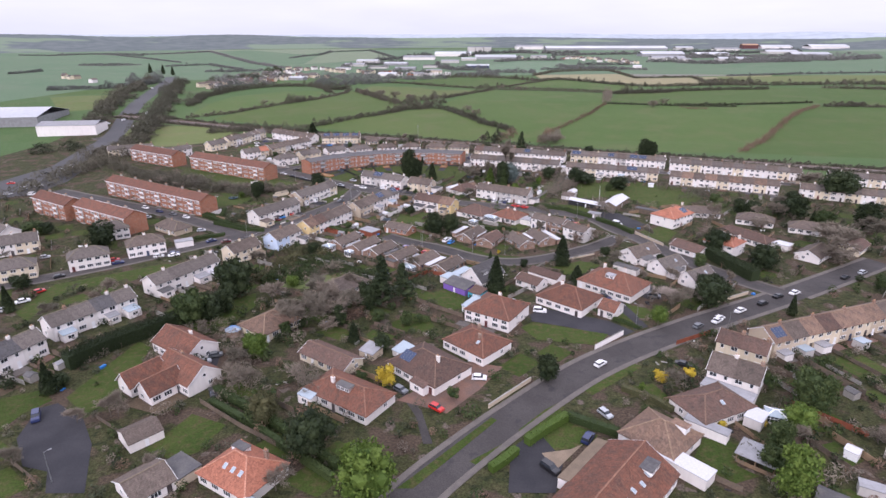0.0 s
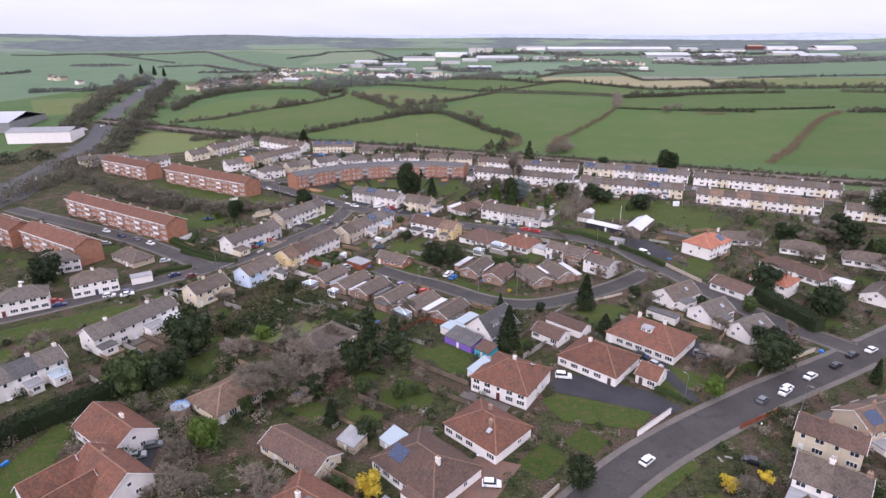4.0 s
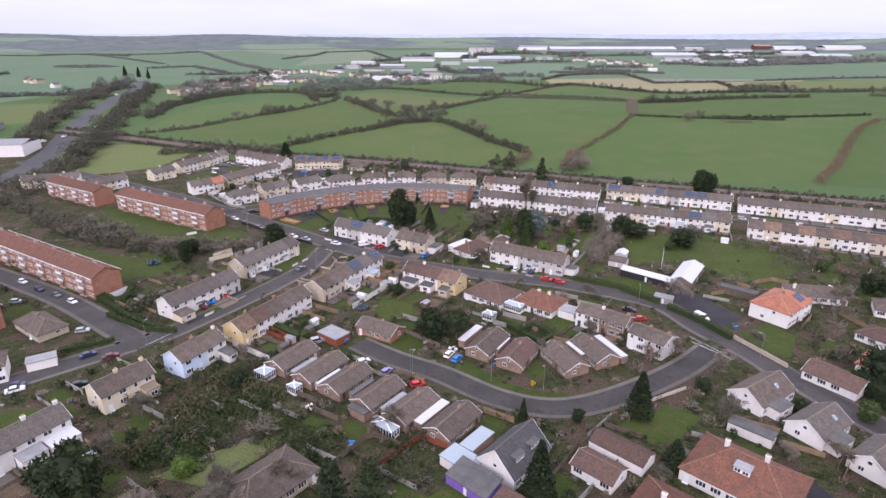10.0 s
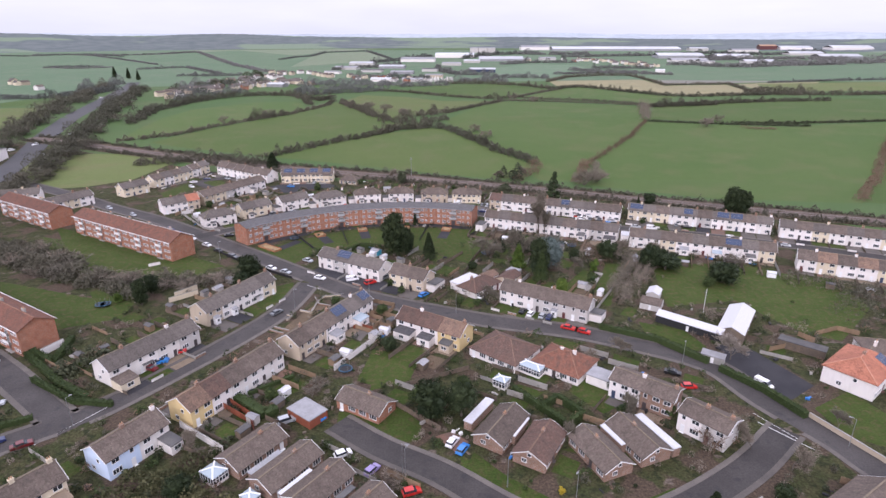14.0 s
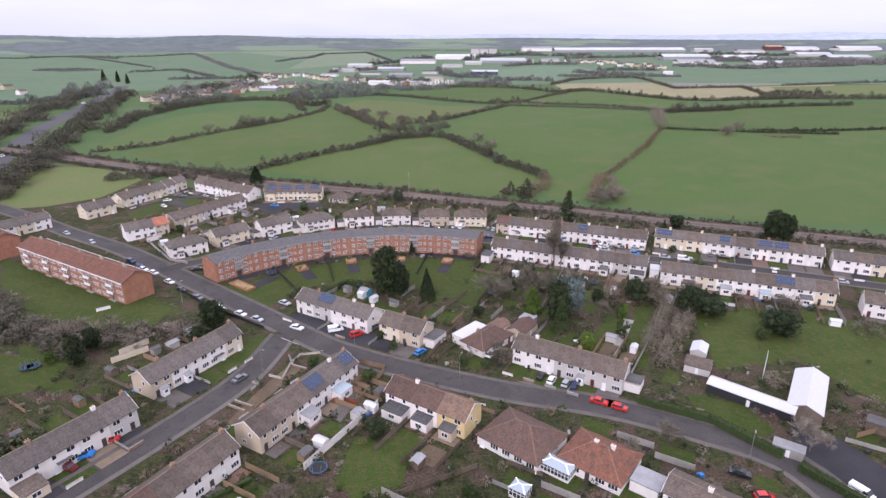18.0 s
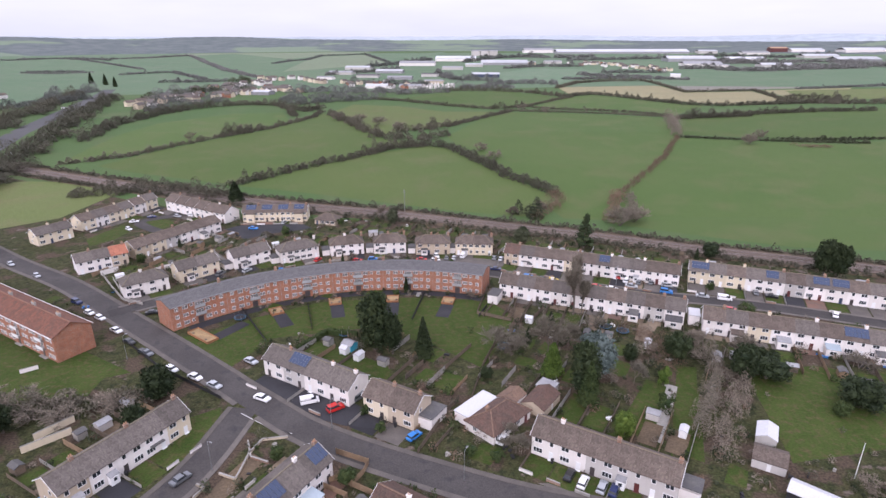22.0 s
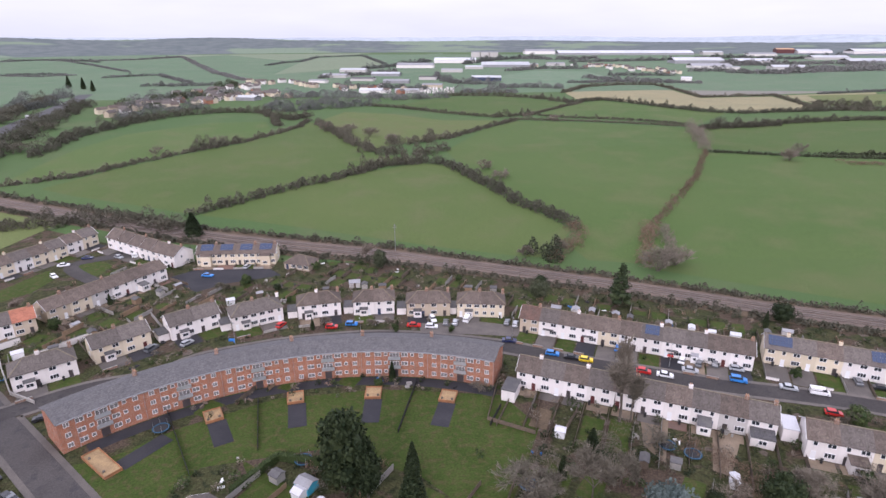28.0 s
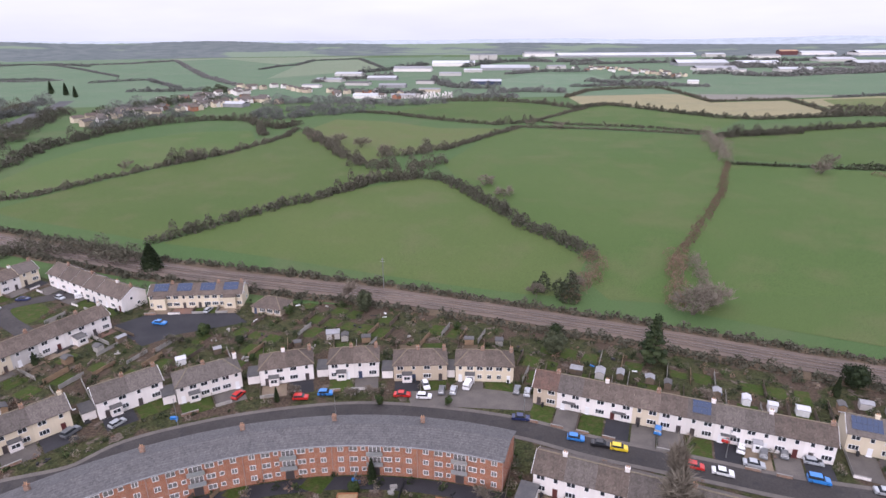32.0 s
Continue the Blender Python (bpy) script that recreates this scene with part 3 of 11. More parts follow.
def solar(parent, W, ze, rise, x, cols, rows, up=0.25, side=1):
    m, s = slope_at(W, ze, rise, side)

    if "pv" not in MESHES:
        bm = bmesh.new()
        box(bm, -0.48, -0.8, 0.0, 0.48, 0.8, 0.05)
        face = max(bm.faces, key=lambda f: f.calc_center_median().z)
        bmesh.ops.inset_individual(bm, faces=[face], thickness=0.05)
        face.material_index = 1
        me = bpy.data.meshes.new("solar_panel")
        bm.to_mesh(me)
        bm.free()
        me.materials.append(ALU)
        me.materials.append(PV)
        MESHES["pv"] = me
    for i in range(cols):
        for j in range(rows):
            hang("solar_panel", MESHES["pv"], parent, "blue solar panel in a pale frame" if i + j == 0 else "",
                     m @ Matrix.Translation(((x + (i - (cols - 1) / 2) * 1.0) * side, s * up + 0.8 + j * 1.64, 0.1)))


def dormer(parent, W, ze, rise, x, up, w, roof, side=1, depth=2.2, face=None):
    """A flat-topped dormer with a window."""
    k = rise / (W / 2)
    y = (-W / 2 + W / 2 * up) * side
    z = ze + rise * up
    bm = bmesh.new()
    y2 = y + depth * side
    box(bm, x - w / 2, min(y, y2), z - 0.3, x + w / 2, max(y, y2), z + 1.25)
    d = part("dormer", bm, face or UPVC, parent)
    bm = bmesh.new()
    y0 = y - 0.2 * side
    slab(bm, [(x - w / 2 - 0.15, min(y0, y2), z + 1.4), (x + w / 2 + 0.15, min(y0, y2), z + 1.4), (x + w / 2 + 0.15, max(y0, y2), z + 1.4), (x - w / 2 - 0.15, max(y0, y2), z + 1.4)], 0.15)
    part("dormer_roof", bm, roof, d)
    n = max(1, round(w / 1.6))
    for i in range(n):
        window(d, 1.2, 0.9, Matrix.Translation((x + (i - (n - 1) / 2) * w / n, y - 0.02 * side, z + 0.2)) @ turned(0 if side > 0 else 180))


def house(x, y, rz, L, W, wall="white rendered", roof="grey tiled", storeys=2, kind="gable", ze=None, pitch=0.62, label="", ends=(True, True),
          chim=(), windows=True, pick=None, group="", over=0.35, category="house", backdoor=True, gwin=True, z=None, name="house", facing=None):
    """A house whose ridge runs along its own x; its front looks to its own -y."""
    ze = ze or (5.0 if storeys == 2 else 2.55)
    rise = W / 2 * pitch
    base = lie(y) if z is None else z
    FOOT.append((x, y, rz, L, W))
    word = {2: "two-storey house", 1: "bungalow"}[storeys]
    h = thing(name, pose(x, y, base, 0, 0, rz), label or f"{wall} {word} with {roof} {kind if kind != 'gable' else 'gabled'} roof", category, group)
    bm = bmesh.new()
    top = 0.0 if kind in ("hip", "flat", "mono") else rise
    v = [bm.verts.new(p) for p in ((-L / 2, -W / 2, -0.3), (L / 2, -W / 2, -0.3), (L / 2, W / 2, -0.3), (-L / 2, W / 2, -0.3),
                                   (-L / 2, -W / 2, ze), (L / 2, -W / 2, ze), (L / 2, W / 2, ze), (-L / 2, W / 2, ze))]
    if top:
        a, b = bm.verts.new((-L / 2, 0, ze + top)), bm.verts.new((L / 2, 0, ze + top))
        for f in ((v[0], v[1], v[5], v[4]), (v[2], v[3], v[7], v[6]), (v[1], v[2], v[6], b, v[5]), (v[3], v[0], v[4], a, v[7]), (v[3], v[2], v[1], v[0])):
            bm.faces.new(f)
    else:
        for f in ((3, 2, 1, 0), (4, 5, 6, 7), (0, 1, 5, 4), (1, 2, 6, 5), (2, 3, 7, 6), (3, 0, 4, 7)):
            bm.faces.new([v[i] for i in f])
    part("wall", bm, WALLS[wall], h)
    if facing:
        bm = bmesh.new()
        box(bm, -L / 2 + 0.02, -W / 2 - 0.04, 0, L / 2 - 0.02, -W / 2, ze * 0.48)
        part("facing", bm, facing, h, "lower front wall in a different finish")
    rm, rb = roof_parts(kind, L, W, ze, rise, over, ends)
    r = part("roof", rm, ROOFS[roof] if roof in ROOFS else {"pale felt": PALEFELT, "white sheet": METAL_WHITE, "dark felt": FELT, "clear polycarbonate": POLY}[roof], h)
    if rb.faces:
        part("ridge_tiles", rb, RIDGES[roof] if roof in RIDGES else UPVC, r)
    else:
        rb.free()
    if kind in ("gable", "hip"):
        zl = ze - over * pitch
        if kind == "gable":
            for e, sx in zip(ends, (-1, 1)):
                if e:
                    bm = bmesh.new()
                    xx, zt = sx * (L / 2 + over + 0.03), ze + rise + 0.1
                    shell(bm, [(xx, -W / 2 - over, zl + 0.1), (xx + 0.06 * sx, -W / 2 - over, zl + 0.1), (xx + 0.06 * sx, 0, zt), (xx, 0, zt), (xx + 0.06 * sx, W / 2 + over, zl + 0.1), (xx, W / 2 + over, zl + 0.1)], ([0, 1, 2, 3], [3, 2, 4, 5]), 0.19)
                    part("bargeboard", bm, UPVC, r)
    for cx, cy, up in chim:
        zc = ze + rise * (1 - abs(cy) / (W / 2))
        chimney(h, cx, cy, zc - 0.6, ze + rise + up, 2, WALLS[wall] if wall in ("white rendered", "cream rendered") and (int(x) % 2) else BROWNBRICK)
    if windows:
        rng = random.Random(int(x * 7 + y * 13))
        pick = rng.choice((0, 0, 0, 0, 1, 1, 1, 1, 2, 3)) if pick is None else pick
        n = max(1, round(L / 3.1))
        for s, turn in ((-1, 0), (1, 180)):
            if s * math.cos(radians(rz)) > 0.05:
                continue
            yy = s * W / 2
            dr = rng.randrange(n) if n > 1 else -1
            for i in range(n):
                wx = (i - (n - 1) / 2) * L / n
                if storeys == 2:
                    ww = 1.75 if i != dr else 0.95
                    window(h, ww, 1.15, Matrix.Translation((wx, yy, ze - 1.55)) @ turned(turn))
                if i == dr and (s < 0 or backdoor):
                    door(h, Matrix.Translation((wx, yy, 0)) @ turned(turn), pick)
                else:
                    window(h, 2.1 if L / n > 2.6 else 1.2, 1.3, Matrix.Translation((wx, yy, 0.85)) @ turned(turn))
        if gwin:
            for e, sx in zip(ends, (-1, 1)):
                if e and sx * math.sin(radians(rz)) < 0.2:
                    at = Matrix.Translation((sx * L / 2, 0.15 * W, 0.95)) @ turned(90 * sx)
                    window(h, 1.2, 1.15, at)
                    if storeys == 2:
                        window(h, 0.95, 1.05, Matrix.Translation((sx * L / 2, -0.12 * W, ze - 1.6)) @ turned(90 * sx))
                    elif kind == "gable" and W > 7:
                        window(h, 0.95, 0.9, Matrix.Translation((sx * L / 2, 0, ze + 0.25)) @ turned(90 * sx))
    return h


def row(x, y, rz, L, W, units, walls, roofs, group, chimneys=True, kind="gable", storeys=2, steps=(), pitch=0.62, word="terraced", hipends=False):
    """A terrace: every unit a house of its own."""
    u = L / units
    WHOLE[0] = GLASS
    c, s = math.cos(radians(rz)), math.sin(radians(rz))
    made = []
    for i in range(units):
        d = (i + 0.5) * u - L / 2
        w, r = walls[i % len(walls)], roofs[i % len(roofs)]
        first, last = i == 0, i == units - 1
        made.append(house(x + c * d, y + s * d, rz, u - 0.005, W, w, r, storeys, "hip" if hipends and (first or last) else kind, ends=(first, last), pitch=pitch,
                          label=f"{w} two-storey {word} house with {r} roof", group=group, chim=((u / 2 - 0.6, 0, 0.9),) if chimneys and (i % 2 == 0 or last) else ()))
    WHOLE[0] = False
    return made


def lean_to(h, x, w, d, hgt, side=-1, W=8.0, wall=None, roofm=None, label=""):
    """A single-storey addition against a long wall."""
    bm = bmesh.new()
    y0 = side * W / 2
    y1 = y0 + side * d
    box(bm, x - w / 2, min(y0, y1), -0.2, x + w / 2, max(y0, y1), hgt)
    a = part("extension", bm, wall or WHITE, h, label)
    bm = bmesh.new()
    lo, hi = (y1 - 0.15, y0) if side < 0 else (y0, y1 + 0.15)
    za, zb = (hgt + 0.05, hgt + 0.55) if side < 0 else (hgt + 0.55, hgt + 0.05)
    slab(bm, [(x - w / 2 - 0.1, lo, za + 0.1), (x + w / 2 + 0.1, lo, za + 0.1), (x + w / 2 + 0.1, hi, zb + 0.1), (x - w / 2 - 0.1, hi, zb + 0.1)], 0.14)
    part("extension_roof", bm, roofm or FELT, a)
    t = 0 if side < 0 else 180
    if w > 2:
        window(a, min(1.75, w - 0.6), 1.15, Matrix.Translation((x, y1, 0.85)) @ turned(t))


def porch(h, x, W=8.0, hood=False):
    bm = bmesh.new()
    if hood:
        box(bm, x - 1.6, -W / 2 - 0.9, 2.3, x + 1.6, -W / 2, 2.48)
        part("canopy", bm, FELT, h, "flat dark canopy over the door")
    else:
        box(bm, x - 0.9, -W / 2 - 1.3, 0, x + 0.9, -W / 2, 2.3)
        p = part("porch", bm, UPVC, h, "white porch")
        bm = bmesh.new()
        slab(bm, [(x - 1.05, -W / 2 - 1.45, 2.35), (x + 1.05, -W / 2 - 1.45, 2.35), (x + 1.05, -W / 2, 2.75), (x - 1.05, -W / 2, 2.75)], 0.12)
        part("porch_roof", bm, PALEFELT, p)
        window(p, 0.95, 1.0, Matrix.Translation((x, -W / 2 - 1.3, 0.9)))


def conservatory(x, y, rz, L, W, label="white framed conservatory with a pale glazed roof"):
    h = thing("conservatory", pose(x, y, lie(y), 0, 0, rz), label, "conservatory")
    bm = bmesh.new()
    box(bm, -L / 2, -W / 2, 0, L / 2, W / 2, 0.6)
    part("dwarf_wall", bm, WHITE, h)
    bm = bmesh.new()
    box(bm, -L / 2 + 0.06, -W / 2 + 0.06, 0.6, L / 2 - 0.06, W / 2 - 0.06, 2.2)
    part("glazing", bm, GLASS, h)
    bm = bmesh.new()
    for i in range(int(L / 0.9) + 2):
        px = -L / 2 + L * i / (int(L / 0.9) + 1)
        for py in (-W / 2, W / 2):
            box(bm, px - 0.05, py - 0.05, 0.6, px + 0.05, py + 0.05, 2.2)
    for px in (-L / 2, L / 2):
        for i in range(1, int(W / 0.9) + 1):
            py = -W / 2 + W * i / (int(W / 0.9) + 1)
            box(bm, px - 0.05, py - 0.05, 0.6, px + 0.05, py + 0.05, 2.2)
    for zz in (1.6, 2.15):
        box(bm, -L / 2 - 0.05, -W / 2 - 0.05, zz, L / 2 + 0.05, -W / 2 + 0.02, zz + 0.1)
        box(bm, -L / 2 - 0.05, W / 2 - 0.02, zz, L / 2 + 0.05, W / 2 + 0.05, zz + 0.1)
    part("frame", bm, UPVC, h)
    rm, rb = roof_parts("hip", L, W, 2.3, W / 2 * 0.4, 0.1)
    r = part("roof", rm, POLY, h)
    part("roof_bars", rb, UPVC, r)
    return h


def shed(x, y, rz, L, W, h=2.0, wall=None, roofm=None, label="small timber garden shed", kind="gable", name="shed", z=None):
    FOOT.append((x, y, rz, L, W))
    s = thing(name, pose(x, y, lie(y) if z is None else z, 0, 0, rz), label, name.replace("_", " "))
    bm = bmesh.new()
    rise = W / 2 * 0.45
    v = [bm.verts.new(p) for p in ((-L / 2, -W / 2, -0.1), (L / 2, -W / 2, -0.1), (L / 2, W / 2, -0.1), (-L / 2, W / 2, -0.1), (-L / 2, -W / 2, h), (L / 2, -W / 2, h), (L / 2, W / 2, h), (-L / 2, W / 2, h))]
    a, b = bm.verts.new((-L / 2, 0, h + (rise if kind == "gable" else 0.01))), bm.verts.new((L / 2, 0, h + (rise if kind == "gable" else 0.01)))
    for f in ((v[0], v[1], v[5], v[4]), (v[2], v[3], v[7], v[6]), (v[1], v[2], v[6], b, v[5]), (v[3], v[0], v[4], a, v[7])):
        bm.faces.new(f)
    part("wall", bm, wall or WOOD, s)
    rm, rb = roof_parts(kind, L, W, h, rise, 0.15)
    part("roof", rm, roofm or FELT, s)
    rb.free()
    if L < 3.4 or kind == "flat":
        return s
    bm = bmesh.new()
    box(bm, -0.4, -W / 2 - 0.05, 0.05, 0.4, -W / 2, min(1.85, h - 0.1))
    part("door", bm, DOORS[0] if L > 4 else WOOD, s)
    return s


# ---- blocks of flats ----
def flats(x, y, rz, L, W, bays, label):
    """Three-storey brick block with a hipped tile roof, balconies in pairs and stair doors."""
    ze, rise = 8.0, W / 2 * 0.5
    WHOLE[0] = NETS
    h = thing("apartment_block", pose(x, y, lie(y), 0, 0, rz), label, "apartment block", "brick flats")
    bm = bmesh.new()
    box(bm, -L / 2, -W / 2, -0.5, L / 2, W / 2, ze)
    part("wall", bm, BRICK, h)
    rm, rb = roof_parts("gable", L, W, ze, rise, 0.4)
    r = part("roof", rm, ROOFS["red-brown tiled"], h)
    part("ridge_tiles", rb, RIDGES["red-brown tiled"], r)
    for sx in (-1, 1):
        bm = bmesh.new()
        vs = [bm.verts.new(p) for p in ((sx * L / 2, -W / 2, ze), (sx * L / 2, W / 2, ze), (sx * L / 2, 0, ze + rise))]
        bm.faces.new(vs if sx > 0 else vs[::-1])
        part("gable_wall", bm, BRICK, h)
    bm = bmesh.new()
    for s in (-1, 1):
        beam(bm, (-L / 2 - 0.4, s * (W / 2 + 0.42), ze - 0.1), (L / 2 + 0.4, s * (W / 2 + 0.42), ze - 0.1), 0.12, 0.25)
    part("fascia", bm, UPVC, r)
    for i in range(bays):
        bx = (i + 0.5) * L / bays - L / 2
        bw = L / bays
        chimney(h, bx, 0.6, ze + rise - 0.8, ze + rise + 0.9, 3, CONCRETE, 1.5)
        for s, turn in ((-1, 0),):
            for k in range(3):
                zz = 0.9 + 2.65 * k
                for dx, ww in ((-bw * 0.4, 1.2), (-bw * 0.26, 1.75), (bw * 0.26, 1.75), (bw * 0.4, 1.2)):
                    window(h, ww, 1.2, Matrix.Translation((bx + dx, s * W / 2, zz)) @ turned(turn))
                if s < 0:
                    bm = bmesh.new()
                    box(bm, bx - 1.9, -W / 2 - 0.9, zz - 0.75, bx + 1.9, -W / 2, zz - 0.6)
                    b = part("balcony", bm, CONCRETE, h) if k else part("entrance_step", bm, CONCRETE, h)
                    if k:
                        bm = bmesh.new()
                        box(bm, bx - 1.9, -W / 2 - 0.95, zz - 0.7, bx + 1.9, -W / 2 - 0.88, zz + 0.35)
                        part("balcony_front", bm, UPVC, b)
                        window(h, 1.75, 1.9, Matrix.Translation((bx, -W / 2, zz - 0.55)))
                    else:
                        door(h, Matrix.Translation((bx, -W / 2, 0)), 1)
    WHOLE[0] = False
    return h


def crescent(cx, cy, r, a0, a1, n, W, label):
    """A long curved three-storey brick block with a shallow dark roof, facing the centre."""
    ze, rise = 8.0, 1.5
    WHOLE[0] = NETS
    h = thing("crescent_block", pose(cx, cy, 0), label, "apartment block", "brick flats")

    def at(a, d, z):
        return Vector(((r + d) * math.cos(a), (r + d) * math.sin(a), z))
    step = (a1 - a0) / n
    wall, up, gut = bmesh.new(), bmesh.new(), bmesh.new()
    for i in range(n):
        a, b = a0 + i * step, a0 + (i + 1) * step
        q = [wall.verts.new(p) for p in (at(a, 0, -0.4), at(b, 0, -0.4), at(b, W, -0.4), at(a, W, -0.4), at(a, 0, ze), at(b, 0, ze), at(b, W, ze), at(a, W, ze))]
        faces = [(0, 4, 5, 1), (2, 6, 7, 3)]
        if i == 0:
            faces.append((3, 7, 4, 0))
        if i == n - 1:
            faces.append((1, 5, 6, 2))
        for f in faces:
            wall.faces.new([q[k] for k in f])
        beam(gut, at(a, -0.52, ze - 0.02), at(b, -0.52, ze - 0.02), 0.12, 0.24)
    pts, faces = [], []
    for i in range(n + 1):
        a = a0 + i * step + (-0.004 if i == 0 else 0.004 if i == n else 0)
        pts += [at(a, -0.5, ze + 0.05), at(a, W / 2, ze + rise), at(a, W + 0.5, ze + 0.05)]
        if i < n:
            k = 3 * i
            faces += [[k, k + 1, k + 4, k + 3], [k + 1, k + 2, k + 5, k + 4]]
    shell(up, pts, faces, 0.16)
    for e, s in ((a0, 1), (a1, -1)):
        vs = [wall.verts.new(p) for p in (at(e, 0, ze), at(e, W, ze), at(e, W / 2, ze + rise))]
        wall.faces.new(vs)
    bmesh.ops.recalc_face_normals(up, faces=up.faces[:])
    part("wall", wall, BRICK, h)
    rf = part("roof", up, FLATS_TILE, h)
    bmesh.ops.remove_doubles(gut, verts=gut.verts[:], dist=0.02)
    part("gutter", gut, PALEFELT, rf)
    for i in range(n):
        a = a0 + (i + 0.5) * step
        side = Matrix.Translation(at(a, 0, 0)) @ turned(math.degrees(a) + 90 + 180)
        back = Matrix.Translation(at(a, W, 0)) @ turned(math.degrees(a) + 90)
        stair = i % 5 == 2
        if i % 5 == 0 and i:
            chimney(h, *(at(a0 + i * step, W * 0.72, 0).xy), ze + 0.5, ze + 2.3, 2, BROWNBRICK, 0.9)
        if i % 5 in (0, 4) or i == n - 1:
            bm = bmesh.new()
            tube(bm, at(a0 + i * step, -0.1, 0), at(a0 + i * step, -0.1, ze - 0.1), 0.06, 0.06, 6)
            part("downpipe", bm, PINKPIPE, h)
        for k in range(3):
            zz = 0.95 + 2.65 * k
            if stair:
                if k:
                    bm = bmesh.new()
                    box(bm, -1.7, -0.9, zz - 0.75, 1.7, 0.0, zz - 0.6)
                    bal = part("balcony", bm, CONCRETE, h)
                    bal.matrix_basis = side
                    bm = bmesh.new()
                    for px in (-1.65, -0.85, 0, 0.85, 1.65):
                        box(bm, px - 0.04, -0.92, zz - 0.6, px + 0.04, -0.86, zz + 0.4)
                    box(bm, -1.7, -0.93, zz + 0.32, 1.7, -0.86, zz + 0.42)
                    box(bm, -1.62, -0.9, zz - 0.55, 1.62, -0.88, zz + 0.3)
                    part("balcony_rail", bm, ALU, bal)
                    window(h, 2.6, 1.7, side @ Matrix.Translation((0, 0, zz - 0.5)))
                else:
                    bm = bmesh.new()
                    box(bm, -0.9, -0.05, 0.05, 0.9, 0.05, 2.2)
                    d = part("entrance", bm, DOORS[1], h, "dark entrance door")
                    d.matrix_basis = side
            else:
                window(h, 1.75 if i % 5 in (1, 3) else 1.2, 1.25, side @ Matrix.Translation((-0.9 if i % 5 in (1, 3) else 0, 0, zz)))
                if i % 5 in (1, 3):
                    window(h, 0.95, 1.0, side @ Matrix.Translation((1.2, 0, zz + 0.2)))
    WHOLE[0] = False
    return h


# ---- cars ----
PAINTS = {}


def paint(c):
    if c not in PAINTS:
        rgb = {"white": (0.78, 0.78, 0.78), "silver": (0.42, 0.44, 0.46), "grey": (0.14, 0.15, 0.16), "black": (0.012, 0.012, 0.014), "red": (0.5, 0.02, 0.015), "blue": (0.03, 0.2, 0.55),
               "dark blue": (0.015, 0.025, 0.09), "yellow": (0.75, 0.55, 0.02), "purple": (0.25, 0.2, 0.4), "maroon": (0.13, 0.012, 0.015), "green": (0.02, 0.1, 0.06)}[c]
        PAINTS[c] = plain_mat("car_paint_" + c.replace(" ", "_"), rgb, 0.28, 0.2 if c in ("silver", "grey") else 0.0, 0.6)
    return PAINTS[c]


CAR_SHAPES = {"hatchback": ((-1.95, 0.78), (-1.85, 0.95), (1.05, 0.95), (1.9, 0.8), (2.0, 0.55), 1.42, (-1.75, -1.45, 0.35, 1.05), 1.75),
              "saloon": ((-2.2, 0.8), (-2.1, 0.95), (1.15, 0.95), (2.1, 0.78), (2.25, 0.55), 1.42, (-1.5, -0.95, 0.45, 1.2), 1.8),
              "suv": ((-2.15, 0.9), (-2.1, 1.08), (1.15, 1.1), (2.05, 0.98), (2.2, 0.6), 1.72, (-2.05, -1.85, 0.4, 1.1), 1.88),
              "van": ((-2.35, 1.1), (-2.35, 1.3), (1.5, 1.2), (2.25, 0.95), (2.4, 0.55), 1.95, (-2.35, -2.3, 0.95, 1.65), 1.9)}


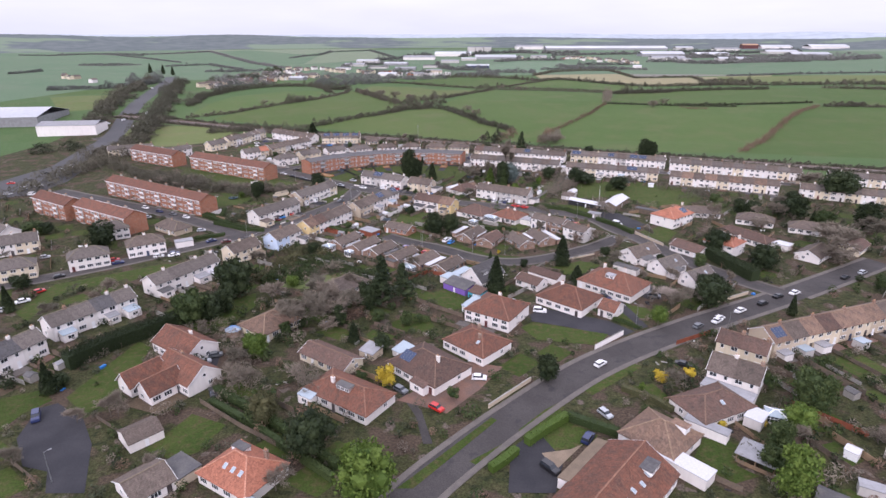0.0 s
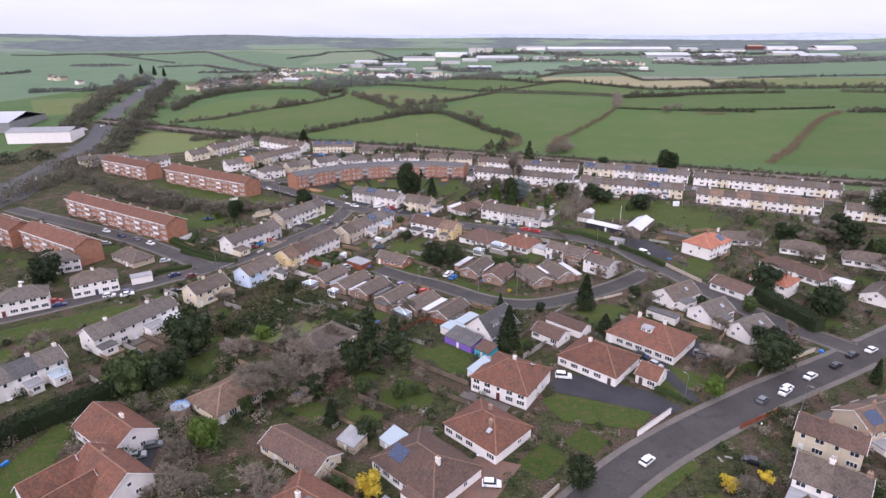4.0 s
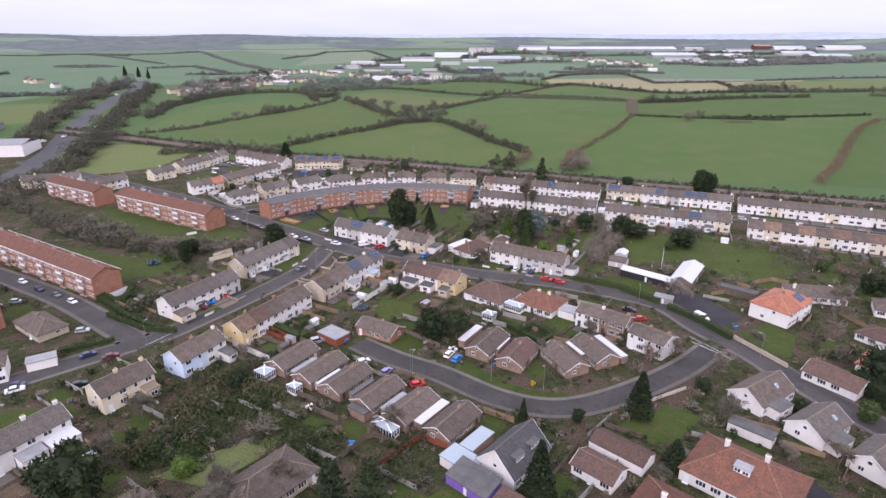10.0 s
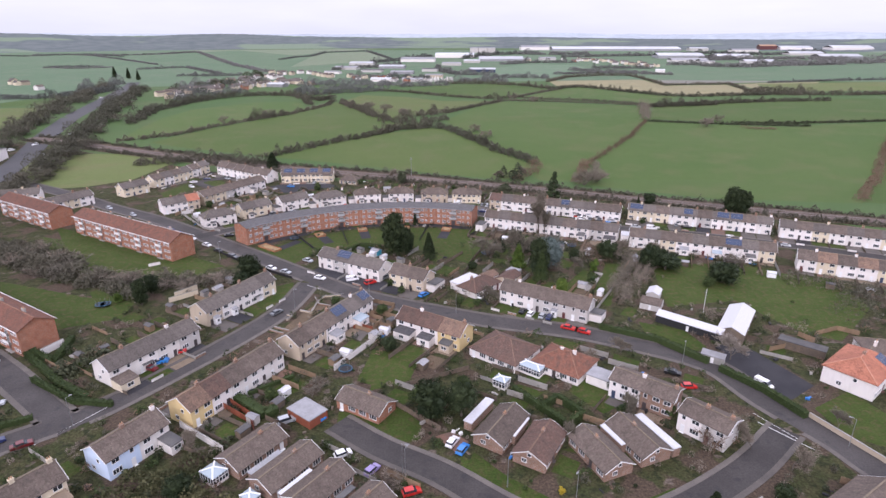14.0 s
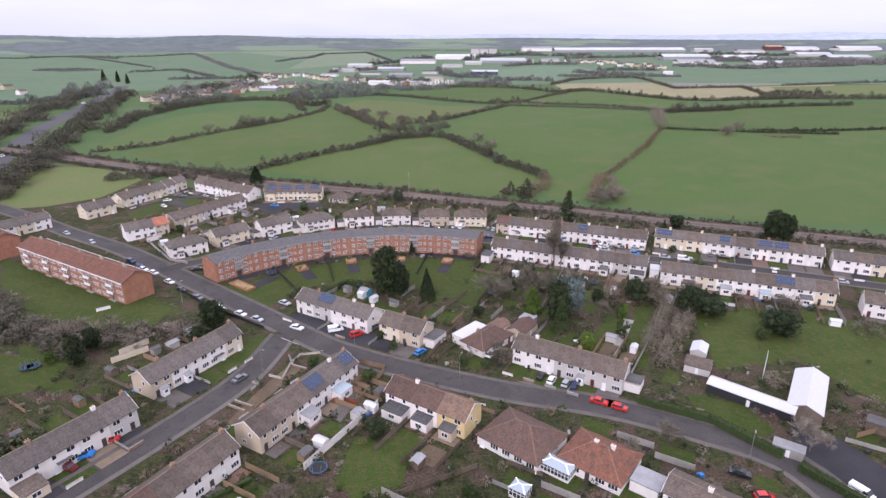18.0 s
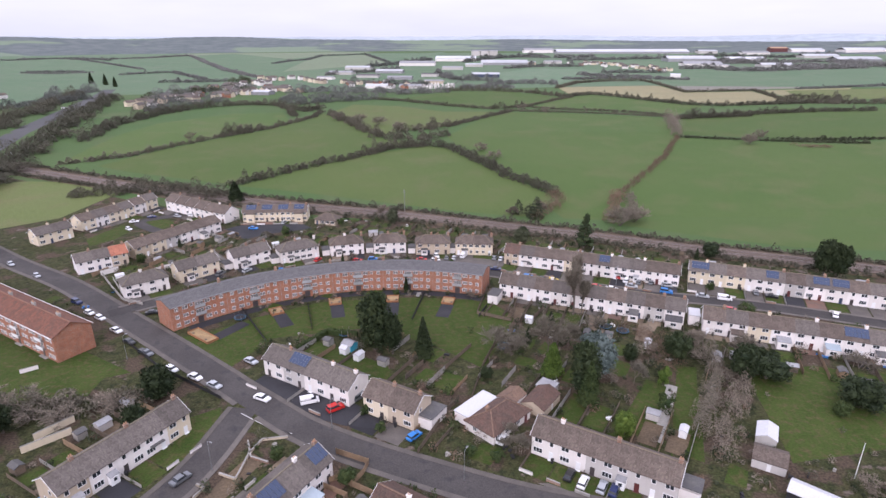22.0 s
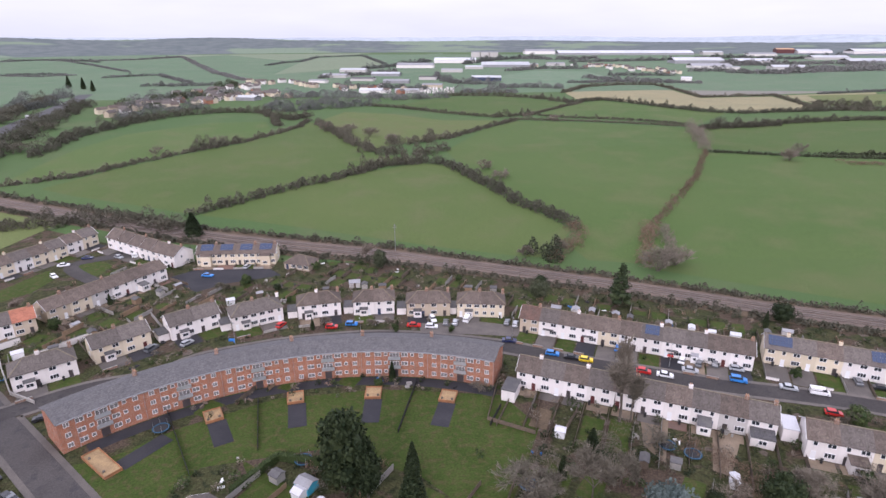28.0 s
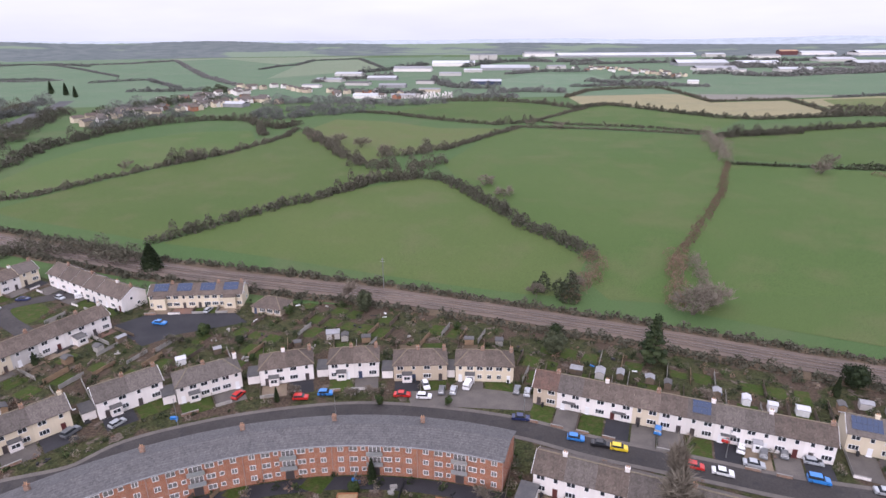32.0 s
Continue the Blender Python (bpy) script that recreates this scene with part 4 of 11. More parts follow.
def car(x, y, rz, colour, shape="hatchback", where="parked at the kerb", z=None):
    a, b, c, d, e, top, (g0, g1, g2, g3), w = CAR_SHAPES[shape]

    def body(bm):
        prof = [(a[0], 0.25), a, b, c, d, e, (e[0], 0.25)]
        rings = []
        for s in (-1, 1):
            rings.append([bm.verts.new((px, s * (w / 2 - (0.08 if pz > 0.9 else 0)), pz)) for px, pz in prof])
        bm.faces.new(rings[0])
        bm.faces.new(rings[1][::-1])
        for i in range(len(prof)):
            j = (i + 1) % len(prof)
            bm.faces.new((rings[0][j], rings[0][i], rings[1][i], rings[1][j]))
        bmesh.ops.bevel(bm, geom=[q for q in bm.edges if q.calc_length() > 0.3], offset=0.07, segments=2, affect="EDGES")
        bmesh.ops.recalc_face_normals(bm, faces=bm.faces[:])

    def glass(bm):
        z0, z1, i = b[1] - 0.04, top - 0.06, 0.14
        p = [(g0, -w / 2 + 0.07, z0), (g3, -w / 2 + 0.07, z0), (g3, w / 2 - 0.07, z0), (g0, w / 2 - 0.07, z0),
             (g1, -w / 2 + 0.07 + i, z1), (g2, -w / 2 + 0.07 + i, z1), (g2, w / 2 - 0.07 - i, z1), (g1, w / 2 - 0.07 - i, z1)]
        v = [bm.verts.new(q) for q in p]
        for f in ((4, 5, 6, 7), (0, 1, 5, 4), (1, 2, 6, 5), (2, 3, 7, 6), (3, 0, 4, 7)):
            bm.faces.new([v[k] for k in f])

    def lid(bm):
        i = 0.2
        slab(bm, [(g1 - 0.05, -w / 2 + i, top), (g2 + 0.05, -w / 2 + i, top), (g2 + 0.05, w / 2 - i, top), (g1 - 0.05, w / 2 - i, top)], 0.08)

    def tyre(bm):
        tube(bm, (0, -0.11, 0), (0, 0.11, 0), 0.32, 0.32, 12)

    def rim(bm):
        tube(bm, (0, -0.12, 0), (0, 0.12, 0), 0.19, 0.19, 8)

    def lamps(bm):
        for s in (-1, 1):
            box(bm, e[0] - 0.22, s * (w / 2 - 0.3) - 0.18, 0.62, e[0] + 0.012, s * (w / 2 - 0.3) + 0.18, 0.76)

    def tails(bm):
        for s in (-1, 1):
            box(bm, a[0] - 0.012, s * (w / 2 - 0.2) - 0.12, 0.68, a[0] + 0.1, s * (w / 2 - 0.2) + 0.12, 0.9)
    name = "van" if shape == "van" else "car"
    h = thing(name, pose(x, y, 0.06 if z is None else z, 0, 0, rz), f"{colour} {shape if shape != 'suv' else 'off-road car'} with dark windows {where}", name, "parked cars")
    hang("body", shared(("body", shape, colour), "body", body, paint(colour)), h)
    hang("glazing", shared(("glass", shape), "glazing", glass, GLASS), h)
    if shape == "van":
        hang("load_body", shared(("load", colour), "load_body", lambda bm: box(bm, g0 + 0.02, -w / 2 + 0.1, b[1] - 0.04, 0.35, w / 2 - 0.1, top - 0.09), paint(colour)), h)
    hang("roof", shared(("lid", shape, colour), "roof", lid, paint(colour)), h)
    for sx in (-1, 1):
        for sy in (-1, 1):
            hang("wheel", shared("tyre", "wheel", tyre, RUBBER), h, at=Matrix.Translation((sx * (e[0] - 0.72), sy * (w / 2 - 0.12), 0.32)))
    return h


# ---- trees, shrubs, hedges ----
def leaf(bm, p, size, rng, thin=1.0):
    q = Euler((rng.uniform(0, 6.3), rng.uniform(0, 6.3), rng.uniform(0, 6.3))).to_matrix()
    a, b = q @ Vector((size, 0, 0)), q @ Vector((0, size * thin * rng.uniform(0.5, 0.9), 0))
    bm.faces.new([bm.verts.new(p + v) for v in (-a - b * 0.4, -b, a + b * 0.3, b)])


def limbs(bm, twigs, p, d, length, r, depth, rng, spread=0.55, up=0.12):
    q = p + d * length
    tube(bm, p, q, r, r * 0.62, 5 if depth > 2 else 3, False)
    if depth <= 2:
        for _ in range(9):
            s = p.lerp(q, rng.uniform(0.1, 1))
            v = (d + Vector((rng.gauss(0, 0.7), rng.gauss(0, 0.7), rng.gauss(0.1, 0.5)))).normalized() * rng.uniform(0.06, 0.16)
            w = v.cross(Vector((rng.gauss(0, 1), rng.gauss(0, 1), rng.gauss(0, 1)))).normalized() * 0.0055
            twigs.append((s, v, w))
    if depth == 0:
        return
    for i in range(3 if depth > 1 else 2):
        n = (d + Vector((rng.gauss(0, spread), rng.gauss(0, spread), rng.gauss(up, spread * 0.6)))).normalized()
        limbs(bm, twigs, p.lerp(q, rng.uniform(0.55, 1.0)), n, length * rng.uniform(0.62, 0.85), r * 0.6, depth - 1, rng, spread, up)


def bare_mesh(kind, k):
    """Trunk with limbs, and a crown of fine twigs, one unit high."""
    key = ("bare", kind, k)
    if key not in MESHES:
        rng = random.Random(50 + k + len(kind))
        bm, twigs = bmesh.new(), []
        spread, up = {"bare": (0.5, 0.12), "poplar": (0.2, 0.5), "thicket": (0.75, 0.05)}[kind]
        if kind == "thicket":
            for _ in range(5):
                limbs(bm, twigs, Vector((rng.gauss(0, 0.07), rng.gauss(0, 0.07), -0.02)), Vector((rng.gauss(0, 0.4), rng.gauss(0, 0.4), 1)).normalized(), 0.28, 0.012, 3, rng, spread, up)
        else:
            limbs(bm, twigs, Vector((0, 0, -0.02)), Vector((0.02, 0.0, 1)), 0.28, 0.015, 5, rng, spread, up)
        a = bpy.data.meshes.new("trunk")
        bm.to_mesh(a)
        bm.free()
        a.materials.append(BARK)
        cb = bmesh.new()
        for s, v, w in twigs:
            cb.faces.new([cb.verts.new(q) for q in (s - w, s + w, s + v)])
        top = max(v.co.z for v in cb.verts)
        c = bpy.data.meshes.new("crown")
        cb.to_mesh(c)
        cb.free()
        MESHES[key] = (a, c, top)
    return MESHES[key]


def lump(bm, c, r, rng, squash=1.0):
    """A small uneven ball of inner foliage."""
    ball = bmesh.ops.create_icosphere(bm, subdivisions=1, radius=1.0)
    for v in ball["verts"]:
        v.co = Vector(c) + Vector((v.co.x * r, v.co.y * r, v.co.z * r * squash)) * rng.uniform(0.8, 1.15)


def leafy_mesh(kind, k):
    """Crown of small leaf clumps round dense lobes, and a short trunk, one unit high."""
    key = ("leafy", kind, k)
    if key not in MESHES:
        rng = random.Random(90 + k + len(kind))
        tb, cb = bmesh.new(), bmesh.new()
        if kind == "cone":
            tube(tb, (0, 0, -0.02), (0, 0, 0.9), 0.025, 0.006, 6)
            for i in range(9):
                h = i / 9
                lump(cb, (0, 0, 0.1 + h * 0.82), (1 - h) * 0.155 + 0.012, rng)
            for i in range(1700):
                h = rng.random() ** 0.75
                r = (1 - h) ** 0.85 * 0.2 * rng.uniform(0.7, 1.1) + 0.01
                a = rng.uniform(0, 6.283)
                leaf(cb, Vector((r * math.cos(a), r * math.sin(a), 0.04 + 0.96 * h)), rng.uniform(0.014, 0.03), rng)
        elif kind == "pine":
            tube(tb, (0, 0, -0.02), (0, 0, 0.95), 0.03, 0.008, 6)
            for i in range(24):
                h = 0.12 + 0.86 * i / 24
                for j in range(4):
                    a, ln = rng.uniform(0, 6.283), (1.08 - h) * rng.uniform(0.2, 0.42)
                    tube(tb, (0, 0, h), (ln * math.cos(a), ln * math.sin(a), h + 0.03), 0.007, 0.003, 3, False)
                    lump(cb, (ln * 0.6 * math.cos(a), ln * 0.6 * math.sin(a), h + 0.02), 0.035 + ln * 0.2, rng, 0.45)
                    for _ in range(15):
                        f = rng.uniform(0.2, 1.08)
                        leaf(cb, Vector((ln * f * math.cos(a) + rng.gauss(0, 0.026), ln * f * math.sin(a) + rng.gauss(0, 0.026), h + 0.03 * f + rng.gauss(0, 0.018))), rng.uniform(0.016, 0.034), rng)
        else:
            flat = {"round": 0.5, "shrub": 0.5, "tall": 0.3}[kind]
            tube(tb, (0, 0, -0.02), (0, 0, 0.5), 0.04, 0.02, 6)
            lobes = []
            for _ in range(8 if kind == "shrub" else 22):
                d = Vector((rng.gauss(0, 1), rng.gauss(0, 1), rng.gauss(0, 1))).normalized() * rng.uniform(0.75, 1.05)
                r = rng.uniform(0.12, 0.22) * (0.78 if kind == "tall" else 1)
                lobes.append((Vector((d.x * flat * 0.6, d.y * flat * 0.6, 0.5 + d.z * 0.36)), r))
                lump(cb, lobes[-1][0], r * 0.66, rng)
            lump(cb, (0, 0, 0.46), flat * 0.55, rng, 0.8 / (flat * 2))
            for _ in range(600 if kind == "shrub" else 2900):
                c, r = rng.choice(lobes)
                d = Vector((rng.gauss(0, 1), rng.gauss(0, 1), rng.gauss(0.25, 1))).normalized()
                p = c + d * r * rng.uniform(0.62, 1.18)
                if p.z > 0.01:
                    leaf(cb, p, rng.uniform(0.016, 0.034) * (1.9 if kind == "shrub" else 1), rng)
            for v in cb.verts:
                v.co.z = max(v.co.z, 0.0)
        a, c = bpy.data.meshes.new("trunk"), bpy.data.meshes.new("crown")
        tb.to_mesh(a)
        cb.to_mesh(c)
        tb.free()
        cb.free()
        a.materials.append(BARK)
        MESHES[key] = (a, c, 1.0)
    return MESHES[key]


TREE_WORDS = {"bare": "leafless winter tree with fine grey-brown twigs", "poplar": "tall narrow leafless poplar with upright twigs", "thicket": "leafless thicket of brown branches",
              "cone": "dark green conical conifer", "pine": "dark green conifer with layered branches", "round": "dense dark evergreen tree with a rounded crown",
              "shrub": "leafy rounded evergreen garden shrub", "tall": "tall dark evergreen tree"}
TREES = {}


def tree(x, y, h, kind="bare", k=None, wide=1.0, foliage=None, label="", name=""):
    """A trunk and a crown; meshes are shared between alike trees."""
    rng = random.Random(int(x * 31 + y * 17))
    k = rng.randrange(3) if k is None else k
    bare = kind in ("bare", "poplar", "thicket")
    a, c, top = (bare_mesh if bare else leafy_mesh)(kind, k)
    mat = foliage or (TWIG if bare else BUSHLEAF if kind == "shrub" else EVERGREEN)
    key = (kind, k, mat.name)
    if key not in TREES:
        TREES[key] = c.copy()
        TREES[key].materials.append(mat)
    if kind == "shrub":
        m = Matrix.LocRotScale((x, y, lie(y) - 0.05), Euler((0, 0, rng.uniform(0, 6.28))), (h * wide, h * wide, h))
        ob = new("shrub", TREES[key])
        ob.matrix_basis = m
        return tagged(ob, label or TREE_WORDS[kind], "shrub", "trees and shrubs")
    nm = name or ("shrub" if kind in ("shrub", "thicket") else "tree")
    s = h / top
    t = new(nm, a)
    t.matrix_basis = Matrix.LocRotScale((x, y, lie(y) - 0.05), Euler((0, 0, rng.uniform(0, 6.28))), (s * wide, s * wide, s))
    tagged(t, label or TREE_WORDS[kind], nm, "trees and shrubs")
    hang("crown", TREES[key], t)
    return t


def hedge(pts, w, h, label="clipped green garden hedge", material=None, per=30, size=0.16, name="hedge"):
    """A clipped hedge: a twig core under a skin of leaves."""
    rng = random.Random(int(pts[0][0] * 11 + pts[0][1] * 5))
    x0, y0 = pts[0]
    hd = thing(name, pose(x0, y0, lie(y0)), label, "hedge")
    line = [Vector((x - x0, y - y0)) for x, y in pts]
    core, skin = bmesh.new(), bmesh.new()
    for a, b in zip(line, line[1:]):
        beam(core, (a.x, a.y, h * 0.45), (b.x, b.y, h * 0.45), w * 0.72, h * 0.86)
        d = (b - a).normalized()
        n = Vector((-d.y, d.x))
        for _ in range(int((b - a).length * per)):
            p = a.lerp(b, rng.random())
            o, z = rng.uniform(-w / 2, w / 2), rng.uniform(0.05, h)
            if rng.random() < 0.5:
                z = h * rng.uniform(0.9, 1.04)
            else:
                o = w / 2 * rng.choice((-1, 1)) * rng.uniform(0.85, 1.08)
            leaf(skin, Vector((p.x + n.x * o, p.y + n.y * o, z)), size * rng.uniform(0.7, 1.3), rng)
    part("core", core, material or BUSHLEAF, hd)
    part("leaves", skin, material or BUSHLEAF, hd)
    return hd


def quads(name, blocks, material):
    """One mesh of loose four-sided leaves or twigs."""
    v = np.concatenate(blocks)
    me = bpy.data.meshes.new(name)
    me.vertices.add(len(v))
    me.vertices.foreach_set("co", v.ravel())
    me.loops.add(len(v))
    me.loops.foreach_set("vertex_index", np.arange(len(v)))
    me.polygons.add(len(v) // 4)
    me.polygons.foreach_set("loop_start", np.arange(0, len(v), 4))
    me.update(calc_edges=True)
    me.materials.append(material)
    return new(name, me)


def clump(rng, c, rx, rz, n, size, slim):
    """Leaves over the skin of a rounded clump; c is the middle of its foot."""
    d = rng.normal(size=(n, 3))
    d /= np.linalg.norm(d, axis=1)[:, None]
    d[:, 2] = np.abs(d[:, 2]) * 1.15 - 0.15
    d *= rng.uniform(0.5, 1.04, n)[:, None] ** 0.5
    p = np.array(c) + d * (rx, rx, rz)
    a = rng.normal(size=(n, 3))
    a /= np.linalg.norm(a, axis=1)[:, None]
    b = np.cross(a, rng.normal(size=(n, 3)))
    b /= np.linalg.norm(b, axis=1)[:, None]
    s = (rng.uniform(0.55, 1.25, n) * size)[:, None]
    a, b = a * s, b * s * slim
    return np.stack((p - a - b * 0.4, p - b, p + a + b * 0.3, p + b), axis=1).reshape(-1, 3)


def hedgerow(name, pts, w, h, size, material, label, gap=0.0, trees=0.06):
    """An unclipped hedge, belt of scrub or wood: rounded clumps packed along a line, some taller."""
    rng = np.random.default_rng(int(abs(pts[0][0] * 3 + pts[0][1])))
    slim, dense = (0.8, 1.5) if material in (IVY, BUSHLEAF, OLIVE) else (0.2, 1.5) if material in (TWIG, REDTWIG, PALETWIG) else (0.5, 1.7)
    blocks = []
    for (ax, ay), (bx, by) in zip(pts, pts[1:]):
        ln = math.hypot(bx - ax, by - ay)
        n = max(1, int(ln / (w * 0.3)))
        for i in range(n):
            if rng.random() < gap:
                continue
            f = (i + rng.random()) / n
            x, y = ax + (bx - ax) * f + rng.normal() * w * 0.17, ay + (by - ay) * f + rng.normal() * w * 0.17
            tall = rng.random() < trees
            ch = h * (rng.uniform(1.25, 1.7) if tall else rng.uniform(0.6, 1.05))
            cw = w * rng.uniform(0.32, 0.5)
            k = int(min(420, dense * (cw * cw + 1.4 * cw * ch) / (size * size)))
            blocks.append(clump(rng, (x, y, lie(y) - 0.1), cw, ch, max(14, k), size, slim))
    return tagged(quads(name, blocks, material), label, "hedgerow", kind="stuff")


# ---- fences, walls, lamps and garden things ----
def fence(pts, h=1.7, material=None, label="weathered timber panel fence", step=1.9):
    mat = material or WOOD
    x0, y0 = pts[0]
    f = thing("fence", pose(x0, y0, lie(y0)), label, "fence", "garden fences")
    for (ax, ay), (bx, by) in zip(pts, pts[1:]):
        ln = math.hypot(bx - ax, by - ay)
        n = max(1, round(ln / step))
        ang = math.degrees(math.atan2(by - ay, bx - ax))
        w = ln / n

        def panel(bm):
            box(bm, 0.05, -0.02, 0.06, w - 0.05, 0.02, h - 0.02)
            box(bm, -0.06, -0.06, -0.1, 0.06, 0.06, h + 0.06)
            for k in range(2):
                box(bm, 0.05, -0.035, 0.15 + (h - 0.4) * k / 2, w - 0.05, 0.035, 0.24 + (h - 0.4) * k / 2)
        me = shared(("panel", round(w, 2), h, mat.name), "panel", panel, mat)
        for i in range(n):
            m = Matrix.Translation((ax - x0 + (bx - ax) * i / n, ay - y0 + (by - ay) * i / n, lie(ay) - lie(y0))) @ turned(ang)
            hang("panel", me, f, at=m)
    return f


def garden_wall(pts, h=1.2, t=0.25, material=None, label="low rendered garden wall"):
    x0, y0 = pts[0]
    g = thing("garden_wall", pose(x0, y0, lie(y0)), label, "wall")
    wb, cb = bmesh.new(), bmesh.new()
    for (ax, ay), (bx, by) in zip(pts, pts[1:]):
        beam(wb, (ax - x0, ay - y0, h / 2 - 0.05), (bx - x0, by - y0, h / 2 - 0.05), t, h)
        beam(cb, (ax - x0, ay - y0, h), (bx - x0, by - y0, h), t + 0.08, 0.08)
    part("wall_body", wb, material or WHITE, g)
    part("coping", cb, CONCRETE, g)
    return g


def street_lamp(x, y, rz, h=7.5):
    def pole(bm):
        tube(bm, (0, 0, 0), (0, 0, 1.3), 0.11, 0.1, 8)
        tube(bm, (0, 0, 1.3), (0, 0, h), 0.07, 0.045, 8)

    def arm(bm):
        tube(bm, (0, 0, h), (0.9, 0, h + 0.25), 0.04, 0.035, 6)

    def head(bm):
        box(bm, 0.75, -0.13, h + 0.18, 1.45, 0.13, h + 0.34)
    s = thing("street_lamp", pose(x, y, lie(y), 0, 0, rz), "grey steel street lamp with one short arm", "street lamp", "street lamps")
    hang("pole", shared(("lp", h), "pole", pole, STEEL), s)
    hang("arm", shared(("la", h), "arm", arm, STEEL), s)
    hang("lamp_head", shared(("lh", h), "lamp_head", head, PALEFELT), s)


def trampoline(x, y, r=1.8):
    t = thing("trampoline", pose(x, y, 0), "round garden trampoline with a blue rim", "trampoline")
    bm = bmesh.new()
    tube(bm, (0, 0, 0.72), (0, 0, 0.75), r * 0.86, r * 0.86, 20)
    part("mat", bm, RUBBER, t)
    bm = bmesh.new()
    for i in range(20):
        a, b = 0.31416 * i, 0.31416 * (i + 1)
        beam(bm, (r * math.cos(a), r * math.sin(a), 0.74), (r * math.cos(b), r * math.sin(b), 0.74), 0.32, 0.1)
    part("rim", bm, TRAMP, t)
    for i in range(6):
        bm = bmesh.new()
        a = 1.047 * i
        tube(bm, (r * math.cos(a), r * math.sin(a), 0), (r * math.cos(a), r * math.sin(a), 2.3), 0.03, 0.03, 5)
        part("leg", bm, STEEL, t)
    return t


def sandpit(x, y, rz, across=4.2, along=4.8):
    """Raised bed of boards, filled with sand, at the head of a paved strip."""
    s = thing("raised_bed", pose(x, y, 0.05, 0, 0, rz), "raised bed of orange-brown boards filled with pale sand", "garden bed", "beds before the flats")
    u, v, w = across / 2, along / 2, 0.16
    bm = bmesh.new()
    box(bm, -u + w, -v + w, 0, u - w, v - w, 0.4)
    part("sand", bm, SAND, s)
    for x0, y0, x1, y1 in ((-u, -v, u, -v + w), (-u, v - w, u, v), (-u, -v + w, -u + w, v - w), (u - w, -v + w, u, v - w)):
        for k in range(2):
            bm = bmesh.new()
            box(bm, x0, y0, 0.36 * k, x1, y1, 0.36 * k + 0.34)
            part("board", bm, BEDWOOD, s)
    for px in (-u * 0.62, u * 0.62):
        bm = bmesh.new()
        tube(bm, (px, -v * 0.55, 0.4), (px, -v * 0.55, 0.75), 0.3, 0.26, 8)
        part("stump", bm, BARK, s)


def wheelie(x, y, rz, k=0):
    def build(bm):
        v = [(-0.22, -0.26, 0.05), (0.22, -0.26, 0.05), (0.22, 0.26, 0.05), (-0.22, 0.26, 0.05), (-0.28, -0.32, 1.0), (0.28, -0.32, 1.0), (0.28, 0.34, 1.05), (-0.28, 0.34, 1.05)]
        q = [bm.verts.new(p) for p in v]
        for f in ((3, 2, 1, 0), (4, 5, 6, 7), (0, 1, 5, 4), (1, 2, 6, 5), (2, 3, 7, 6), (3, 0, 4, 7)):
            bm.faces.new([q[i] for i in f])
        box(bm, -0.3, -0.36, 1.03, 0.3, 0.36, 1.1)
    b = new("wheelie_bin", shared("bin", "wheelie_bin", build, RUBBER))
    b.matrix_basis = pose(x, y, 0.05, 0, 0, rz)
    tagged(b, "black plastic wheeled bin with a hinged lid", "bin", "wheeled bins")


def patch(name, x, y, rz, L, W, material, label, category, z=0.03):
    """A rectangle of surfacing on the ground."""
    c, s = math.cos(radians(rz)), math.sin(radians(rz))
    pts = [(x + c * u - s * v, y + s * u + c * v) for u, v in ((-L / 2, -W / 2), (L / 2, -W / 2), (L / 2, W / 2), (-L / 2, W / 2))]
    return area(name, pts, material, z, label, category)


def far_house(x, y, rz, L, W, ze, wall, roof):
    bm = bmesh.new()
    rise = W * 0.32
    v = [bm.verts.new(p) for p in ((-L / 2, -W / 2, -1), (L / 2, -W / 2, -1), (L / 2, W / 2, -1), (-L / 2, W / 2, -1), (-L / 2, -W / 2, ze), (L / 2, -W / 2, ze), (L / 2, W / 2, ze), (-L / 2, W / 2, ze), (-L / 2, 0, ze + rise), (L / 2, 0, ze + rise))]
    for f in ((0, 1, 5, 4), (2, 3, 7, 6), (1, 2, 6, 9, 5), (3, 0, 4, 8, 7)):
        bm.faces.new([v[i] for i in f])
    h = part("far_house", bm, WALLS[wall])
    h.matrix_basis = pose(x, y, lie(y), 0, 0, rz)
    tagged(h, f"distant {wall} house with {roof} roof", "house", "distant village")
    rm, rb = roof_parts("gable", L, W, ze, rise, 0.3)
    rb.free()
    part("roof", rm, ROOFS[roof], h)


def warehouse(x, y, rz, L, W, ze, wallm, roofm, label):
    h = thing("warehouse", pose(x, y, lie(y), 0, 0, rz), label, "warehouse", "distant trading estate")
    bm = bmesh.new()
    box(bm, -L / 2, -W / 2, -2, L / 2, W / 2, ze)
    part("wall", bm, wallm, h)
    rm, rb = roof_parts("gable", L, W, ze, W * 0.1, 0.3)
    rb.free()
    part("roof", rm, roofm, h)


sheet()
